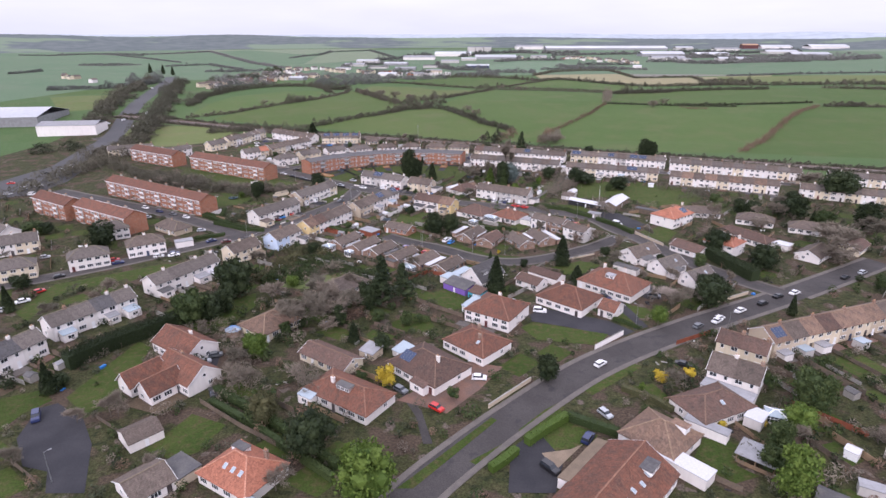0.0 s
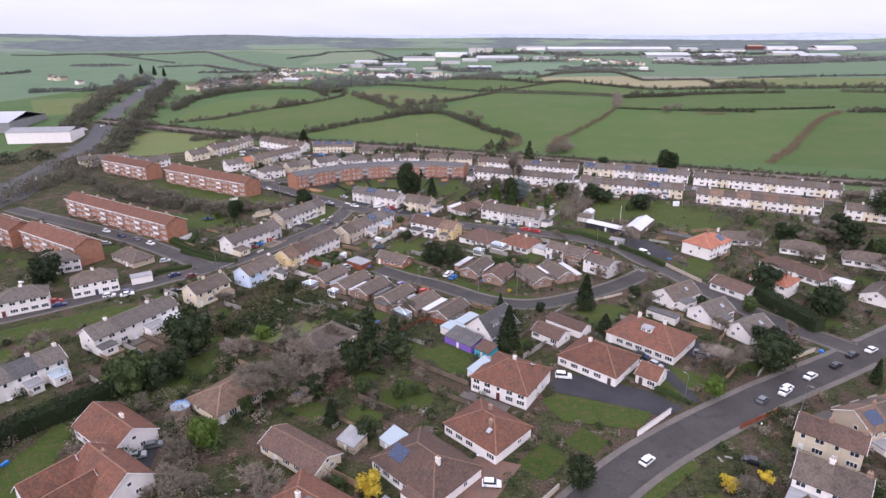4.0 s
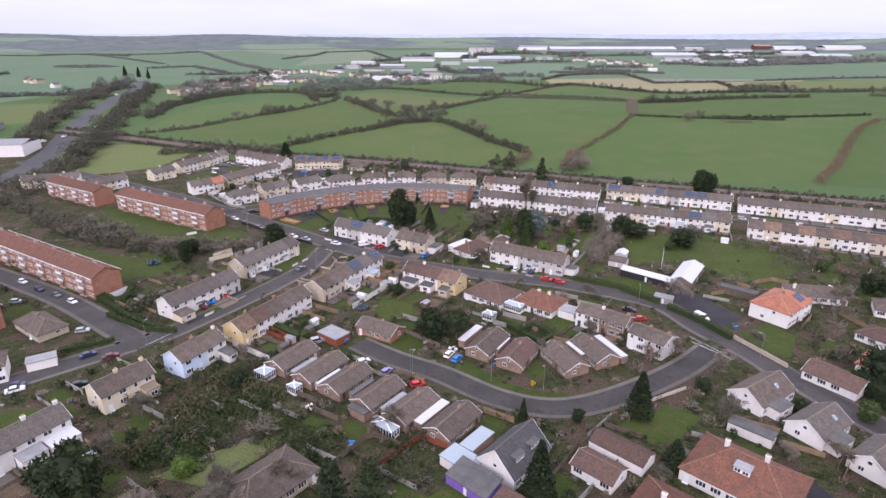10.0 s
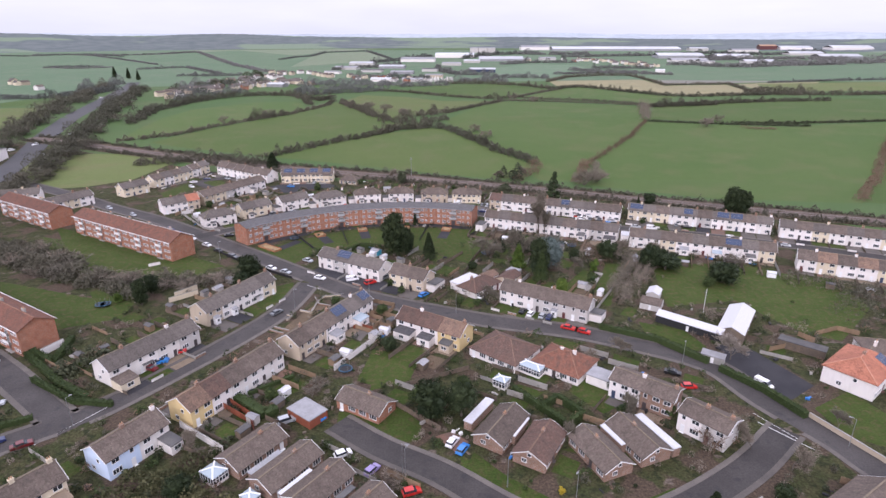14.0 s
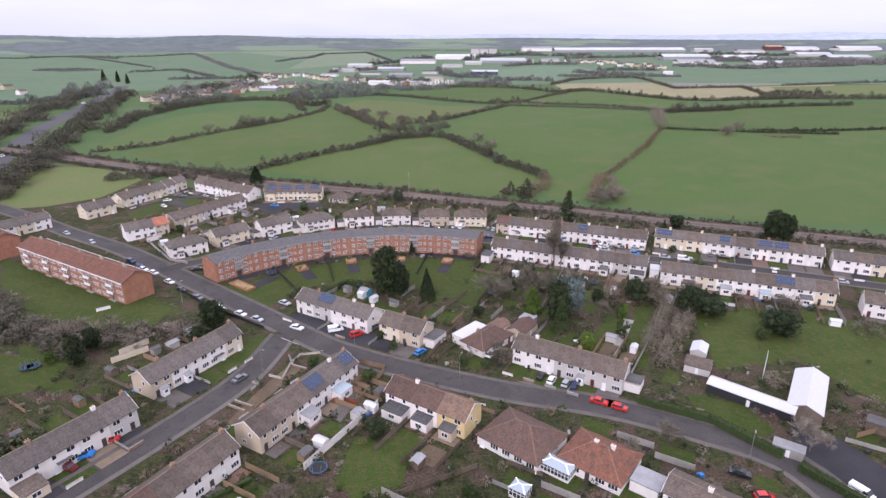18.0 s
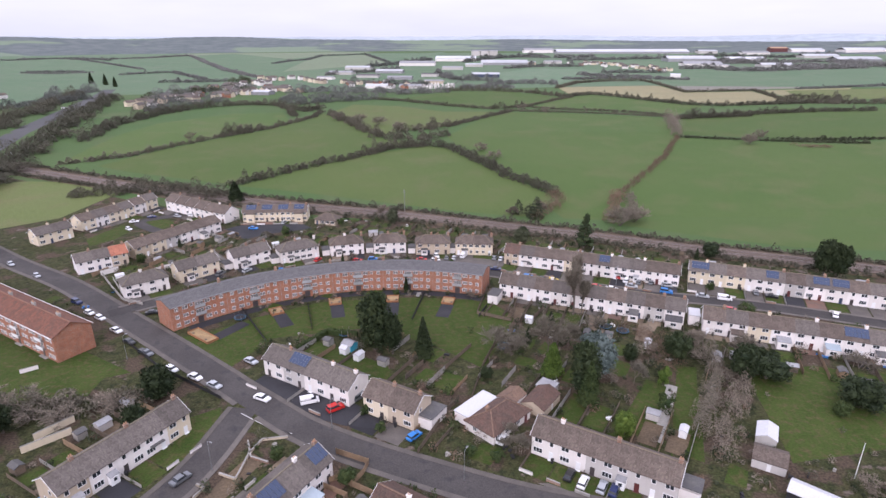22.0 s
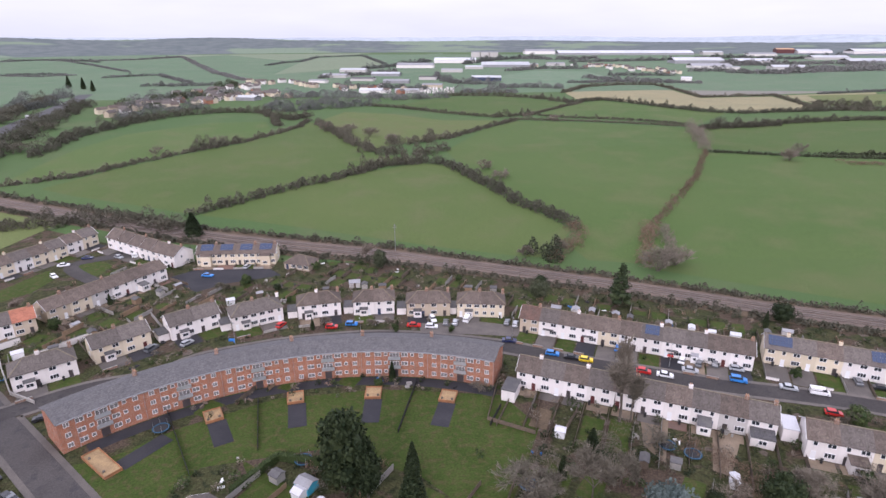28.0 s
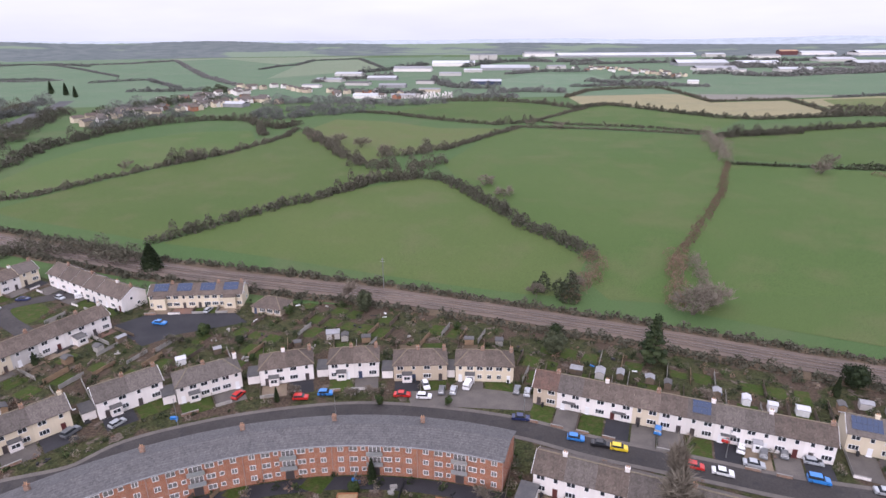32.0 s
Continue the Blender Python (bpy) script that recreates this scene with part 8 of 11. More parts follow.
for i, x in enumerate((96, 103, 109.5, 122)):
    shed(x, 158.0 + i * 2.2, 20, 3.4, 3.0, 2.2, GREY if i % 2 else WHITE, POLY if i % 2 else PALEFELT, "small rear conservatory behind the terrace", "flat", "outbuilding")
g = thing("summerhouse", pose(67.3, 116.2, 0, 0, 0, -42), "timber garden shelter with a grey roof and open front", "summerhouse")
bm = bmesh.new()
for px in (-3.6, 0, 3.6):
    for py in (-2.6, 2.6):
        box(bm, px - 0.1, py - 0.1, 0, px + 0.1, py + 0.1, 2.4)
part("posts", bm, NEWWOOD, g)
bm = bmesh.new()
box(bm, -3.6, 2.5, 0, 3.6, 2.65, 2.4)
box(bm, -3.7, -2.7, 0, 3.7, -2.5, 0.9)
part("panels", bm, NEWWOOD, g)
bm = bmesh.new()
slab(bm, [(-4.1, -3.1, 2.5), (4.1, -3.1, 2.5), (4.1, 3.1, 2.9), (-4.1, 3.1, 2.9)], 0.15)
part("roof", bm, PALEFELT, g)
shed(75, 104, -40, 5, 4.5, 2.3, WOOD, FELT, "garden workshop with a grey felt roof")
shed(88.5, 118, -50, 2.6, 2.6, 2.1, UPVC, METAL_WHITE, "small white garden shed")
shed(87, 106, -30, 9, 2.5, 2.2, GREY, PALEFELT, "long low garden store", "flat")
shed(93, 140, -40, 4, 3.2, 2.1, WOOD, PALEFELT, "garden shed with a pale roof")
row(108, 118, 20, 24, 8.5, 3, (WH,), (GB, BT), "houses by the lower gardens")

house(32.5, 208.5, -43.5, 9.2, 6.6, WH, BT, 1, label="small white annexe with a brown gabled roof", pitch=0.45, category="annexe", name="annexe")
shed(38.9, 214.5, -43.5, 12.5, 6.0, 2.4, WHITE, ROOFS["brown tiled"], "long garage with a brown tiled roof", "gable", "garage")
h = house(15.0, 211.9, 48, 13, 9.7, WH, DS, 1, ze=3.2, pitch=0.95, label="white gabled house with a steep dark roof and dormers")
dormer(h, 9.7, 3.2, 4.6, -2.5, 0.3, 3.0, FELT, 1, 2.0, FELT)
dormer(h, 9.7, 3.2, 4.6, 2.8, 0.3, 3.0, FELT, 1, 2.0, FELT)
shed(6.2, 204.9, -42, 10.2, 5.4, 2.4, PURPLE, FELT, "purple painted garden studio with grey felt roof", "mono", "garden_studio")
shed(12.4, 199.0, -42, 5.0, 4.4, 2.3, TURQ, ROOFS["brown tiled"], "turquoise painted hut with a brown roof", "mono", "garden_studio")
shed(4.0, 211.0, -42, 8, 5, 2.4, WHITE, POLY, "flat-roofed extension with clear sheeting", "flat", "outbuilding")
house(-35.4, 204.5, 50.8, 17.5, 11.2, TA, GB, 1, "hip", label="derelict-looking long bungalow with a mossy grey-brown roof", pitch=0.5)
house(-53.1, 176.5, 54, 14, 12, CR, TT, 1, "hip", ze=2.6, pitch=0.5, label="bungalow with a tan hipped roof among trees")
g = thing("gazebo", pose(-63.2, 172.6, 0), "octagonal glazed summerhouse with a blue glass roof", "gazebo")
bm = bmesh.new()
tube(bm, (0, 0, 0), (0, 0, 1.9), 2.3, 2.3, 8)
part("wall", bm, BROWNBRICK, g)
bm = bmesh.new()
tube(bm, (0, 0, 1.9), (0, 0, 3.0), 2.5, 0.25, 8)
part("roof", bm, POLY, g)
bm = bmesh.new()
for i in range(8):
    q = 0.7854 * i
    beam(bm, (2.52 * math.cos(q), 2.52 * math.sin(q), 1.94), (0.2 * math.cos(q), 0.2 * math.sin(q), 3.06), 0.1, 0.08)
part("roof_ribs", bm, BLUEPL, g)

house(-123.5, 243.3, 32, 14.2, 9, WH, GB, 2, "hip", label="white semi-detached house with a mossy hipped roof", chim=((0, 0, 0.8),))
house(-139, 229, 32, 14, 9, WH, GT, 2, "hip", label="white semi-detached house with a grey hipped roof", chim=((0, 0, 0.8),))
house(-160, 217, 32, 14, 9, CR, GT, 2, "hip", label="cream semi-detached house with a grey hipped roof", chim=((0, 0, 0.8),))
shed(-111, 251, 32, 7, 4, 2.6, WHITE, PALEFELT, "white garage beside the house", "flat", "garage")
house(-124.5, 271.5, -34.6, 16, 8.6, TA, GB, 1, "hip", label="tan bungalow with a grey-brown hipped roof", chim=((0, 0, 0.6),))
house(-148, 262, 32, 14, 9, WH, GT, 2, "hip", label="white semi-detached house with a grey hipped roof", chim=((0, 0, 0.8),))
row(-185, 240, 32, 32, 9, 4, (WH, CR), (GT,), G_T)
row(-205, 265, -31, 40, 9, 5, (WH, CR), (GT, GB), G_T)

# ---- flats ----
flats(-152.4, 318.9, -31.5, 82, 10, 6, "long red brick three-storey flats with a red-brown tiled roof")
flats(-137.0, 389.2, -31, 70.5, 10.8, 5, "long red brick three-storey flats with a red-brown tiled roof")
flats(-201.3, 423.3, -31, 47.5, 10.7, 4, "red brick three-storey flats with a red-brown tiled roof")
flats(-193.1, 298.0, -31.5, 30.6, 10.5, 2, "short red brick three-storey flats with a red-brown tiled roof")
flats(-157.9, 279.9, -31.5, 42.5, 10.5, 3, "red brick three-storey flats with a red-brown tiled roof")
crescent(-17.2, 327.8, 88.7, radians(70.0), radians(139.8), 30, 9.5, "long curved red brick three-storey flats with a slate-grey roof")
sandpit(-74.6, 381.8, -37, 11.0, 3.8)
patch("paved_strip", -67.3, 386.0, -32, 4.2, 11.5, TARMAC, "dark tarmac drying strip on the lawn", "paving", 0.045)
for x, y, a in ((-56.5, 398.6, 30), (-38.1, 406.1, 14), (-18.3, 408.2, 1), (1.2, 406.6, -12)):
    sandpit(x, y, a)
    c, s = math.cos(radians(a)), math.sin(radians(a))
    patch("paved_strip", x + s * 7.3 + c * 0.3, y - c * 7.3 + s * 0.3, a, 4.4, 9.6, TARMAC, "dark tarmac drying strip on the lawn", "paving", 0.045)
ring = [(-17.2 + 86.4 * math.cos(radians(q)), 327.8 + 86.4 * math.sin(radians(q))) for q in range(69, 141, 4)]
ROADS_PATH = bmesh.new()
ribbon(ROADS_PATH, [Vector(p) for p in ring], -1.9, 1.9, 0.04)
for f in ROADS_PATH.faces:
    if f.normal.z < 0:
        f.normal_flip()
tagged(part("path", ROADS_PATH, TARMAC), "dark tarmac path along the curved flats", "path", kind="structure")
fence([(-68.7, 400.5), (-53.8, 377.9)], 1.2, RUBBER, 'dark boarded fence across the flats lawn', 2.4)
fence([(-47.6, 405.6), (-41.8, 386.0)], 1.2, RUBBER, 'dark boarded fence across the flats lawn', 2.4)
fence([(-7.1, 414.0), (-10.7, 392.2)], 1.2, RUBBER, 'dark boarded fence across the flats lawn', 2.4)
fence([(14.4, 402.4), (11.1, 394.7)], 1.2, RUBBER, 'dark boarded fence across the flats lawn', 2.4)
fence([(-96, 378), (-80, 364), (-57, 349)], 1.1, RUBBER, "low dark metal railing by the road", 2.4)

# ---- houses behind the crescent and along the railway ----
for x, y, rz, L in ((-109.0, 416.3, 38, 15), (-96.2, 430.9, 45, 15.4), (-79.8, 443.9, 40.5, 15.1), (-61.4, 449.6, 29.9, 16), (-41.9, 455.9, 14, 14), (-23.6, 458.0, 6, 13.6), (-5.1, 456.6, 2, 14.4), (12.6, 455.9, -4, 15.6)):
    w = TA if abs(x + 5.1) < 1 else CR if abs(x - 12.6) < 1 or abs(x + 96.2) < 1 else WH
    h = row(x, y, rz, L, 8, 2, (w,), (GB if x > -60 else GT,), "pairs of houses by the crescent", hipends=abs(x + 96.2) > 1 and abs(x + 79.8) > 1)
    lean_to(h[0], 0, 2.6, 1.0, 2.3, roofm=FELT, label="bay window with small roof")
    if x > -90:
        shed(x - (L / 2 + 1.8) * math.cos(radians(rz)), y - (L / 2 + 1.8) * math.sin(radians(rz)), rz, 3.0, 5.0, 2.4, WHITE, FELT, "small white link garage between houses", "flat", "garage")
    gardens(x, y, rz, L, 8, 2, 1, 15, int(x * 3 + 500))
a = row(56.3, 434.1, -20.8, 66, 8, 11, (TA, WH, WH, WH, CR, WH, WH, WH, WH, WH, WH), (BT, GT, GB, GB, GB, GB, GT, GT, GT, GB, GB), G_T)
solar(a[6], 8, 5, 2.48, 0, 4, 2, 0.25)
for i in (1, 3, 7, 8):
    porch(a[i], 0, 8, i % 2 == 1)
gardens(56.3, 434.1, -20.8, 66, 8, 11, 1, 13, 31)
a = row(121.7, 415.0, -22.3, 63, 8, 10, (CR, CR, CR, WH, WH, GY, WH, WH, WH, WH), (GT, GT, GB), G_T)
solar(a[0], 8, 5, 2.48, 0.5, 6, 2, 0.2)
solar(a[4], 8, 5, 2.48, -1.0, 4, 2, 0.2)
solar(a[6], 8, 5, 2.48, 1.5, 5, 2, 0.2)
solar(a[7], 8, 5, 2.48, 1, 5, 2, 0.2)
gardens(121.7, 415.0, -22.3, 63, 8, 10, 1, 13, 32)
row(187.5, 384.0, -25, 76, 8, 12, (WH, WH, CR, WH), (GT, GB), G_T)
gardens(187.5, 384.0, -25, 76, 8, 12, 1, 13, 33)
row(262, 349, -25, 60, 8, 9, (WH, CR), (GT, GB), G_T)
a = row(49.2, 403.9, -21.8, 61, 8, 10, (WH, WH, WH, WH, WH, WH, WH, WH, GY, WH), (GB, GT), G_T)
lean_to(a[7], 0, 3, 3.5, 2.4, label="small rear extension")
lean_to(a[9], 0, 5, 3.5, 2.4, roofm=ROOFS["dark slate"], label="white rear extension")
shed(17.5, 407.5, -22, 3.5, 6, 3.2, WHITE, FELT, "white side extension at the end of the terrace", "flat", "outbuilding")
gardens(49.2, 403.9, -21.8, 61, 8, 10, -1, 20, 34)
a = row(107.5, 378.0, -20.5, 56, 8, 9, (WH, WH, CR, WH, WH, WH), (GB, GT, GB), G_T)
solar(a[6], 8, 5, 2.48, 0, 6, 2, 0.2)
for i in (1, 3, 5, 7):
    lean_to(a[i], 0.3, 3.6, 3.0, 2.4, roofm=(ROOFS["grey-brown tiled"], PALEFELT, POLY, FELT)[i // 2], label="rear extension")
shed(80.2, 391.5, -20, 3.2, 5.5, 3.4, WHITE, METAL_WHITE, "white flat-roofed garage between terraces", "flat", "garage")
gardens(107.5, 378.0, -20.5, 56, 8, 9, -1, 18, 35)
row(164.9, 348.5, -26, 58, 8, 9, (WH, CR, WH), (GB, TT), G_T)
gardens(164.9, 348.5, -26, 58, 8, 9, -1, 16, 36)
row(225, 318, -28, 56, 8, 8, (WH, CR), (GB, GT), G_T)

row(-165.7, 504.4, 64, 42, 8, 6, (CR, WH, CR), (GB, GT), G_T)
row(-124.8, 510.0, -29.1, 44, 9, 6, (WH,), (GB,), G_T)
a = row(-120.1, 467.5, 59.5, 43, 8, 6, (TA, CR, GY, WH, WH, WH), (GB,), G_T)
lean_to(a[4], 0, 3, 3, 2.4)
row(-137.7, 439.6, 41, 18.2, 8, 3, (WH, WH, TA), (GT, GT, OT), G_T)
row(-178.0, 471.4, 57.8, 15, 8, 2, (CR,), (GT,), "pairs of houses")
row(-200.0, 440.5, 57.8, 30, 8, 4, (CR, WH), (GT,), G_T)
row(-235.0, 452, 20, 30, 8, 4, (CR, WH), (GT,), G_T)
garden_wall([(-121, 421), (-111, 436), (-108.5, 438)], 1.9, 0.3, WHITE, "tall white garden wall")
garden_wall([(-133, 431), (-123, 419), (-113, 408), (-104, 404)], 1.0, 0.25, CONCRETE, "low concrete wall round the corner plot")
h = row(-84.5, 502.9, 3.2, 31.5, 8, 4, (CR,), (GB,), "new cream houses")
for i in h:
    solar(i, 8, 5, 2.48, 0, 5, 2, 0.3)
for i in (0, 3):
    lean_to(h[i], 0, 4, 1.5, 4.2, wall=CREAM, roofm=ROOFS["grey-brown tiled"], label="gabled front bay")
house(-57.3, 497.0, -17, 11, 8, TA, GB, 1, "hip", label="tan bungalow with a grey-brown hipped roof")
shed(-33, 477, 10, 4, 3, 2.1, GREY, PALEFELT, "small grey garden shed with felt roof")
shed(28.6 - 56.8, 374.5, -30, 3.6, 3.2, 2.0, TURQ, PALEFELT, "blue garden shed with a grey roof")

# ---- club sheds and houses by the playing field ----
shed(76.7, 310.1, -41.3, 20, 4.6, 2.5, RUBBER, METAL_WHITE, "long low pavilion with a white roof and dark timber wall", "gable", "pavilion")
shed(91.3, 310.8, 55, 20, 7.5, 3.0, WOOD, METAL_WHITE, "club hall with a white sheet roof", "gable", "club_hall")
shed(70.0, 325.6, -31, 6.5, 6.0, 2.2, GREY, ROOFS["grey-brown tiled"], "club shed with a grey sheet roof", "gable", "club_shed")
shed(73.5, 333.6, 60, 6, 4.2, 2.2, GREY, METAL_WHITE, "small club shed with white roof", "gable", "club_shed")
shed(104, 297, -40, 12, 3.5, 2.4, WOOD, FELT, "low dark timber store building", "flat", "store")
shed(75.5, 291.0, -35, 6.0, 2.2, 2.3, CONCRETE, PALEFELT, "bus shelter with a pale roof", "mono", "bus_shelter")
bm = bmesh.new()
tube(bm, (0, 0, 0), (0, 0, 9), 0.09, 0.05, 6)
fp = thing("flagpole", pose(85.5, 321, 0), "white flagpole on the playing field", "flagpole")
part("pole", bm, UPVC, fp)
h = row(110.3, 282.0, 38, 17.0, 12.0, 2, (WH,), (OT,), "pairs of houses", pitch=0.5, hipends=True)
solar(h[1], 12.0, 5, 3.0, -0.8, 4, 2, 0.2)
row(117.5, 243.1, -50, 12.5, 11, 2, (WH,), (OT,), "pairs of houses", hipends=True, pitch=0.5)
house(103.3, 242.1, -55, 13, 9, WH, BT, 1, label="white bungalow with a dark brown roof", pitch=0.4)
house(134.1, 257.7, -60, 24, 9, WH, BT, 1, "hip", label="long white bungalow with a brown roof", pitch=0.45)
house(128.9, 294.3, -12, 17.7, 9, WH, GB, 1, "hip", label="white bungalow with a grey-brown roof", pitch=0.5)
house(150, 281, -30, 16, 10, WH, GB, 1, "hip", label="white bungalow with a grey-brown roof", pitch=0.5)
house(151, 236, 40, 14, 9, WH, GB, 1, "gable", label="white bungalow with a grey-brown roof", pitch=0.5)
shed(143, 247, -50, 9, 5, 2.5, WHITE, METAL_WHITE, "white flat-roofed outbuilding behind the house", "flat", "outbuilding")
house(168, 268, -30, 16, 10, WH, GB, 1, "hip", label="white bungalow with a grey-brown roof", pitch=0.5)
house(172, 244, 40, 14, 9, CR, BT, 1, "gable", label="cream bungalow with a brown roof", pitch=0.5)

gardens(-94.8, 212.1, 59, 26.5, 8, 4, -1, 13, 41)
gardens(-121.2, 151.4, 66, 26, 8, 4, -1, 12, 42)
gardens(-82.9, 291.7, 59, 27, 8, 4, 1, 16, 43)
gardens(-70.4, 326.2, 60.9, 29.5, 8, 5, 1, 14, 44)
gardens(-54.8, 276.4, 61, 30, 8, 5, -1, 13, 45)
gardens(-35.5, 308.1, 60.3, 34.6, 8, 6, -1, 13, 46)
gardens(-34.6, 356.8, -30.7, 29.5, 8, 4, 1, 14, 47)
gardens(34.2, 324.7, -30.7, 30.5, 8, 5, 1, 22, 48)
gardens(-3.0, 305.4, -32, 22.4, 8, 3, -1, 15, 49)
gardens(-120.1, 467.5, 59.5, 43, 8, 6, -1, 12, 50)
gardens(50.3, 272.7, -39, 15.8, 7.5, 2, -1, 10, 51)
fronts(-82.9, 291.7, 59, 27, 8, 4, 6.5, 71)
fronts(-70.4, 326.2, 60.9, 29.5, 8, 5, 7.0, 72)
fronts(-54.8, 276.4, 61, 30, 8, 5, 5.0, 73, 1)
fronts(-35.5, 308.1, 60.3, 34.6, 8, 6, 5.5, 74, 1)
fronts(-34.6, 356.8, -30.7, 29.5, 8, 4, 6.5, 75)
fronts(-11.7, 343.6, -29.5, 14.5, 8, 2, 6.0, 76)
fronts(34.2, 324.7, -30.7, 30.5, 8, 5, 6.5, 77)
fronts(56.3, 434.1, -20.8, 66, 8, 11, 8.0, 78)
fronts(121.7, 415.0, -22.3, 63, 8, 10, 9.0, 79)
fronts(187.5, 384.0, -25, 76, 8, 12, 8.0, 80)
for i, (x, y, rz, L) in enumerate(((-109.0, 416.3, 38, 15), (-96.2, 430.9, 45, 15.4), (-79.8, 443.9, 40.5, 15.1), (-61.4, 449.6, 29.9, 16), (-41.9, 455.9, 14, 14), (-23.6, 458.0, 6, 13.6), (-5.1, 456.6, 2, 14.4), (12.6, 455.9, -4, 15.6))):
    fronts(x, y, rz, L, 8, 2, 6.0, 90 + i)
fronts(-165.7, 504.4, 64, 42, 8, 6, 5, 99)
fronts(-124.8, 510.0, -29.1, 44, 9, 6, 5, 100)
fronts(-84.5, 502.9, 3.2, 31.5, 8, 4, 5, 101)
fronts(121.5, 173.5, 20, 64, 8.9, 10, 4.5, 102, 1)

# ---- hedges, fences, walls and street furniture ----
hedge([(-56.8, 137.3), (-45.1, 129.4), (-32.0, 118.9), (-22.0, 111.1)], 1.8, 2.0, 'long clipped green garden hedge')
hedge([(19.0, 122.1), (24.6, 127.1), (29.9, 131.3)], 2.4, 2.2, 'bright green clipped front hedge', LIMELEAF)
hedge([(29.9, 131.3), (35.3, 127.9), (40.0, 125.1)], 2.2, 2.2, 'clipped green garden hedge')
hedge([(10.3, 113.7), (13.4, 116.3), (16.4, 119.5)], 2.2, 2.0, 'bright green clipped front hedge', LIMELEAF)
hedge([(46.3, 143.3), (53.1, 137.9), (55.8, 133.8)], 1.8, 1.6, 'overgrown front garden hedge', OLIVE)
hedge([(-50.0, 274.8), (-40.4, 283.0)], 1.2, 1.1, 'low clipped hedge before the terrace')
hedge([(-102.4, 153.7), (-95.3, 165.5), (-81.1, 180.6)], 5, 4.5, per=260, size=0.17, material=EVERGREEN, label='tall dark overgrown hedge')
hedge([(-57.6, 142.5), (-39.3, 129.3), (-21.7, 114.7)], 2.0, 2.2, per=60, label='clipped green boundary hedge')
hedge([(108.4, 242.1), (111.1, 225.9), (115.3, 212.2)], 5, 4.5, per=260, size=0.17, material=EVERGREEN, label='tall dark overgrown hedge')
hedge([(48.5, 310.2), (63.5, 302.3), (73.8, 289.8)], 1.8, 2.0, per=60)
hedge([(75.4, 286.4), (82.3, 276.4), (86.8, 265.4)], 1.8, 2.0, per=60)
hedge([(23.4, 268.1), (28.4, 272.7), (33.3, 265.9), (29.9, 262.7)], 1.5, 2.2, per=60)
hedge([(-43.3, 372.8), (-36.4, 383.3), (-26.8, 381.3)], 1.5, 2, per=60)
hedge([(-52.1, 272.5), (-43.1, 265.8), (-40.9, 268.0)], 3, 2, per=60)
hedge([(-121.4, 295.5), (-100.8, 279.1), (-89.8, 272.7)], 2, 1.6, per=60)
hedge([(-109.2, 281.1), (-92.7, 271.3), (-82.2, 270.1)], 1.5, 1.6, per=60)
hedge([(-119.7, 295.9), (-108.8, 289.2), (-111.8, 303.1)], 2, 1.8, per=60)
hedge([(-116.7, 254.3), (-105.9, 260.5), (-98.4, 264.9)], 1.5, 1.4, per=50)
hedge([(49.5, 187.4), (60.6, 176.0)], 1, 1.2, per=50)
hedge([(17.8, 276.6), (28.3, 262.7)], 1.5, 2, per=60)
fence([(-54.2, 271.8), (-45.6, 264.9)], 1.8, REDWOOD, label='red stained timber garden fence')
fence([(-56.7, 270.9), (-45.6, 263.0), (-44.2, 260.6)], 1.8, REDWOOD, label='red stained timber garden fence')
garden_wall([(-62.0, 262.2), (-48.8, 253.3)], 1.7, 0.25, WHITE, 'pale rendered garden wall')
garden_wall([(-30.1, 286.2), (-16.8, 309.0)], 1.8, 0.25, WHITE, 'long white garden wall')
garden_wall([(44.4, 163.4), (55.0, 171.9)], 1.6, 0.25, WHITE, 'white boundary wall by the road')
garden_wall([(11.5, 135.5), (23.5, 147.4)], 1.2, 0.25, TAN, 'stone boundary wall by the road')
fence([(-34.5, 120.7), (-25.9, 114.7), (-17.9, 108.5)], 1.5, WOOD)
fence([(-59.7, 137.8), (-46.8, 128.3), (-34.4, 120.4)], 1.5)
fence([(-28.3, 204.9), (-17.4, 220.0), (-9.0, 222.7)], 1.5)
fence([(-15.6, 208.9), (-5.2, 220.1), (1.0, 216.6)], 1.6, REDWOOD, label='red-brown stained timber panel fence')
fence([(-14.8, 200.9), (-3.0, 190.7), (6.8, 183.5)], 1.5)
fence([(20.6, 205.4), (26.7, 212.7), (30.9, 219.3)], 1.5)
fence([(35.8, 210.2), (43.6, 217.9)], 1.5)
fence([(129.8, 281.7), (132.3, 271.8), (141.3, 267.1)], 1.5, NEWWOOD, label='new timber panel fence round a garden')
fence([(94.4, 296.5), (110.6, 301.7), (107.9, 305.8)], 1.6, NEWWOOD, label='new timber panel fence round a garden')
fence([(113.1, 305.8), (122.2, 309.3), (126.9, 305.8)], 1.6, NEWWOOD, label='new timber panel fence round a garden')
fence([(-24.2, 328.7), (-16.6, 325.4), (-17.3, 322.3), (-19.5, 318.5)], 1.6, NEWWOOD, label='new timber panel fence round a back yard')
fence([(-20.0, 321.9), (-26.0, 318.9), (-19.7, 315.7), (-22.2, 308.9)], 1.5, NEWWOOD, label='new timber panel fence round a back yard')
fence([(-22.2, 308.9), (-26.1, 311.1), (-28.4, 310.0)], 1.4, REDWOOD, label='red-brown stained timber panel fence')
fence([(-19.1, 305.7), (-22.3, 300.5)], 1.5, REDWOOD, label='red-brown stained timber panel fence')
garden_wall([(-54.2, 308.9), (-49.3, 306.4)], 0.6, 0.3, BROWNBRICK, 'brick planter wall before the terrace')
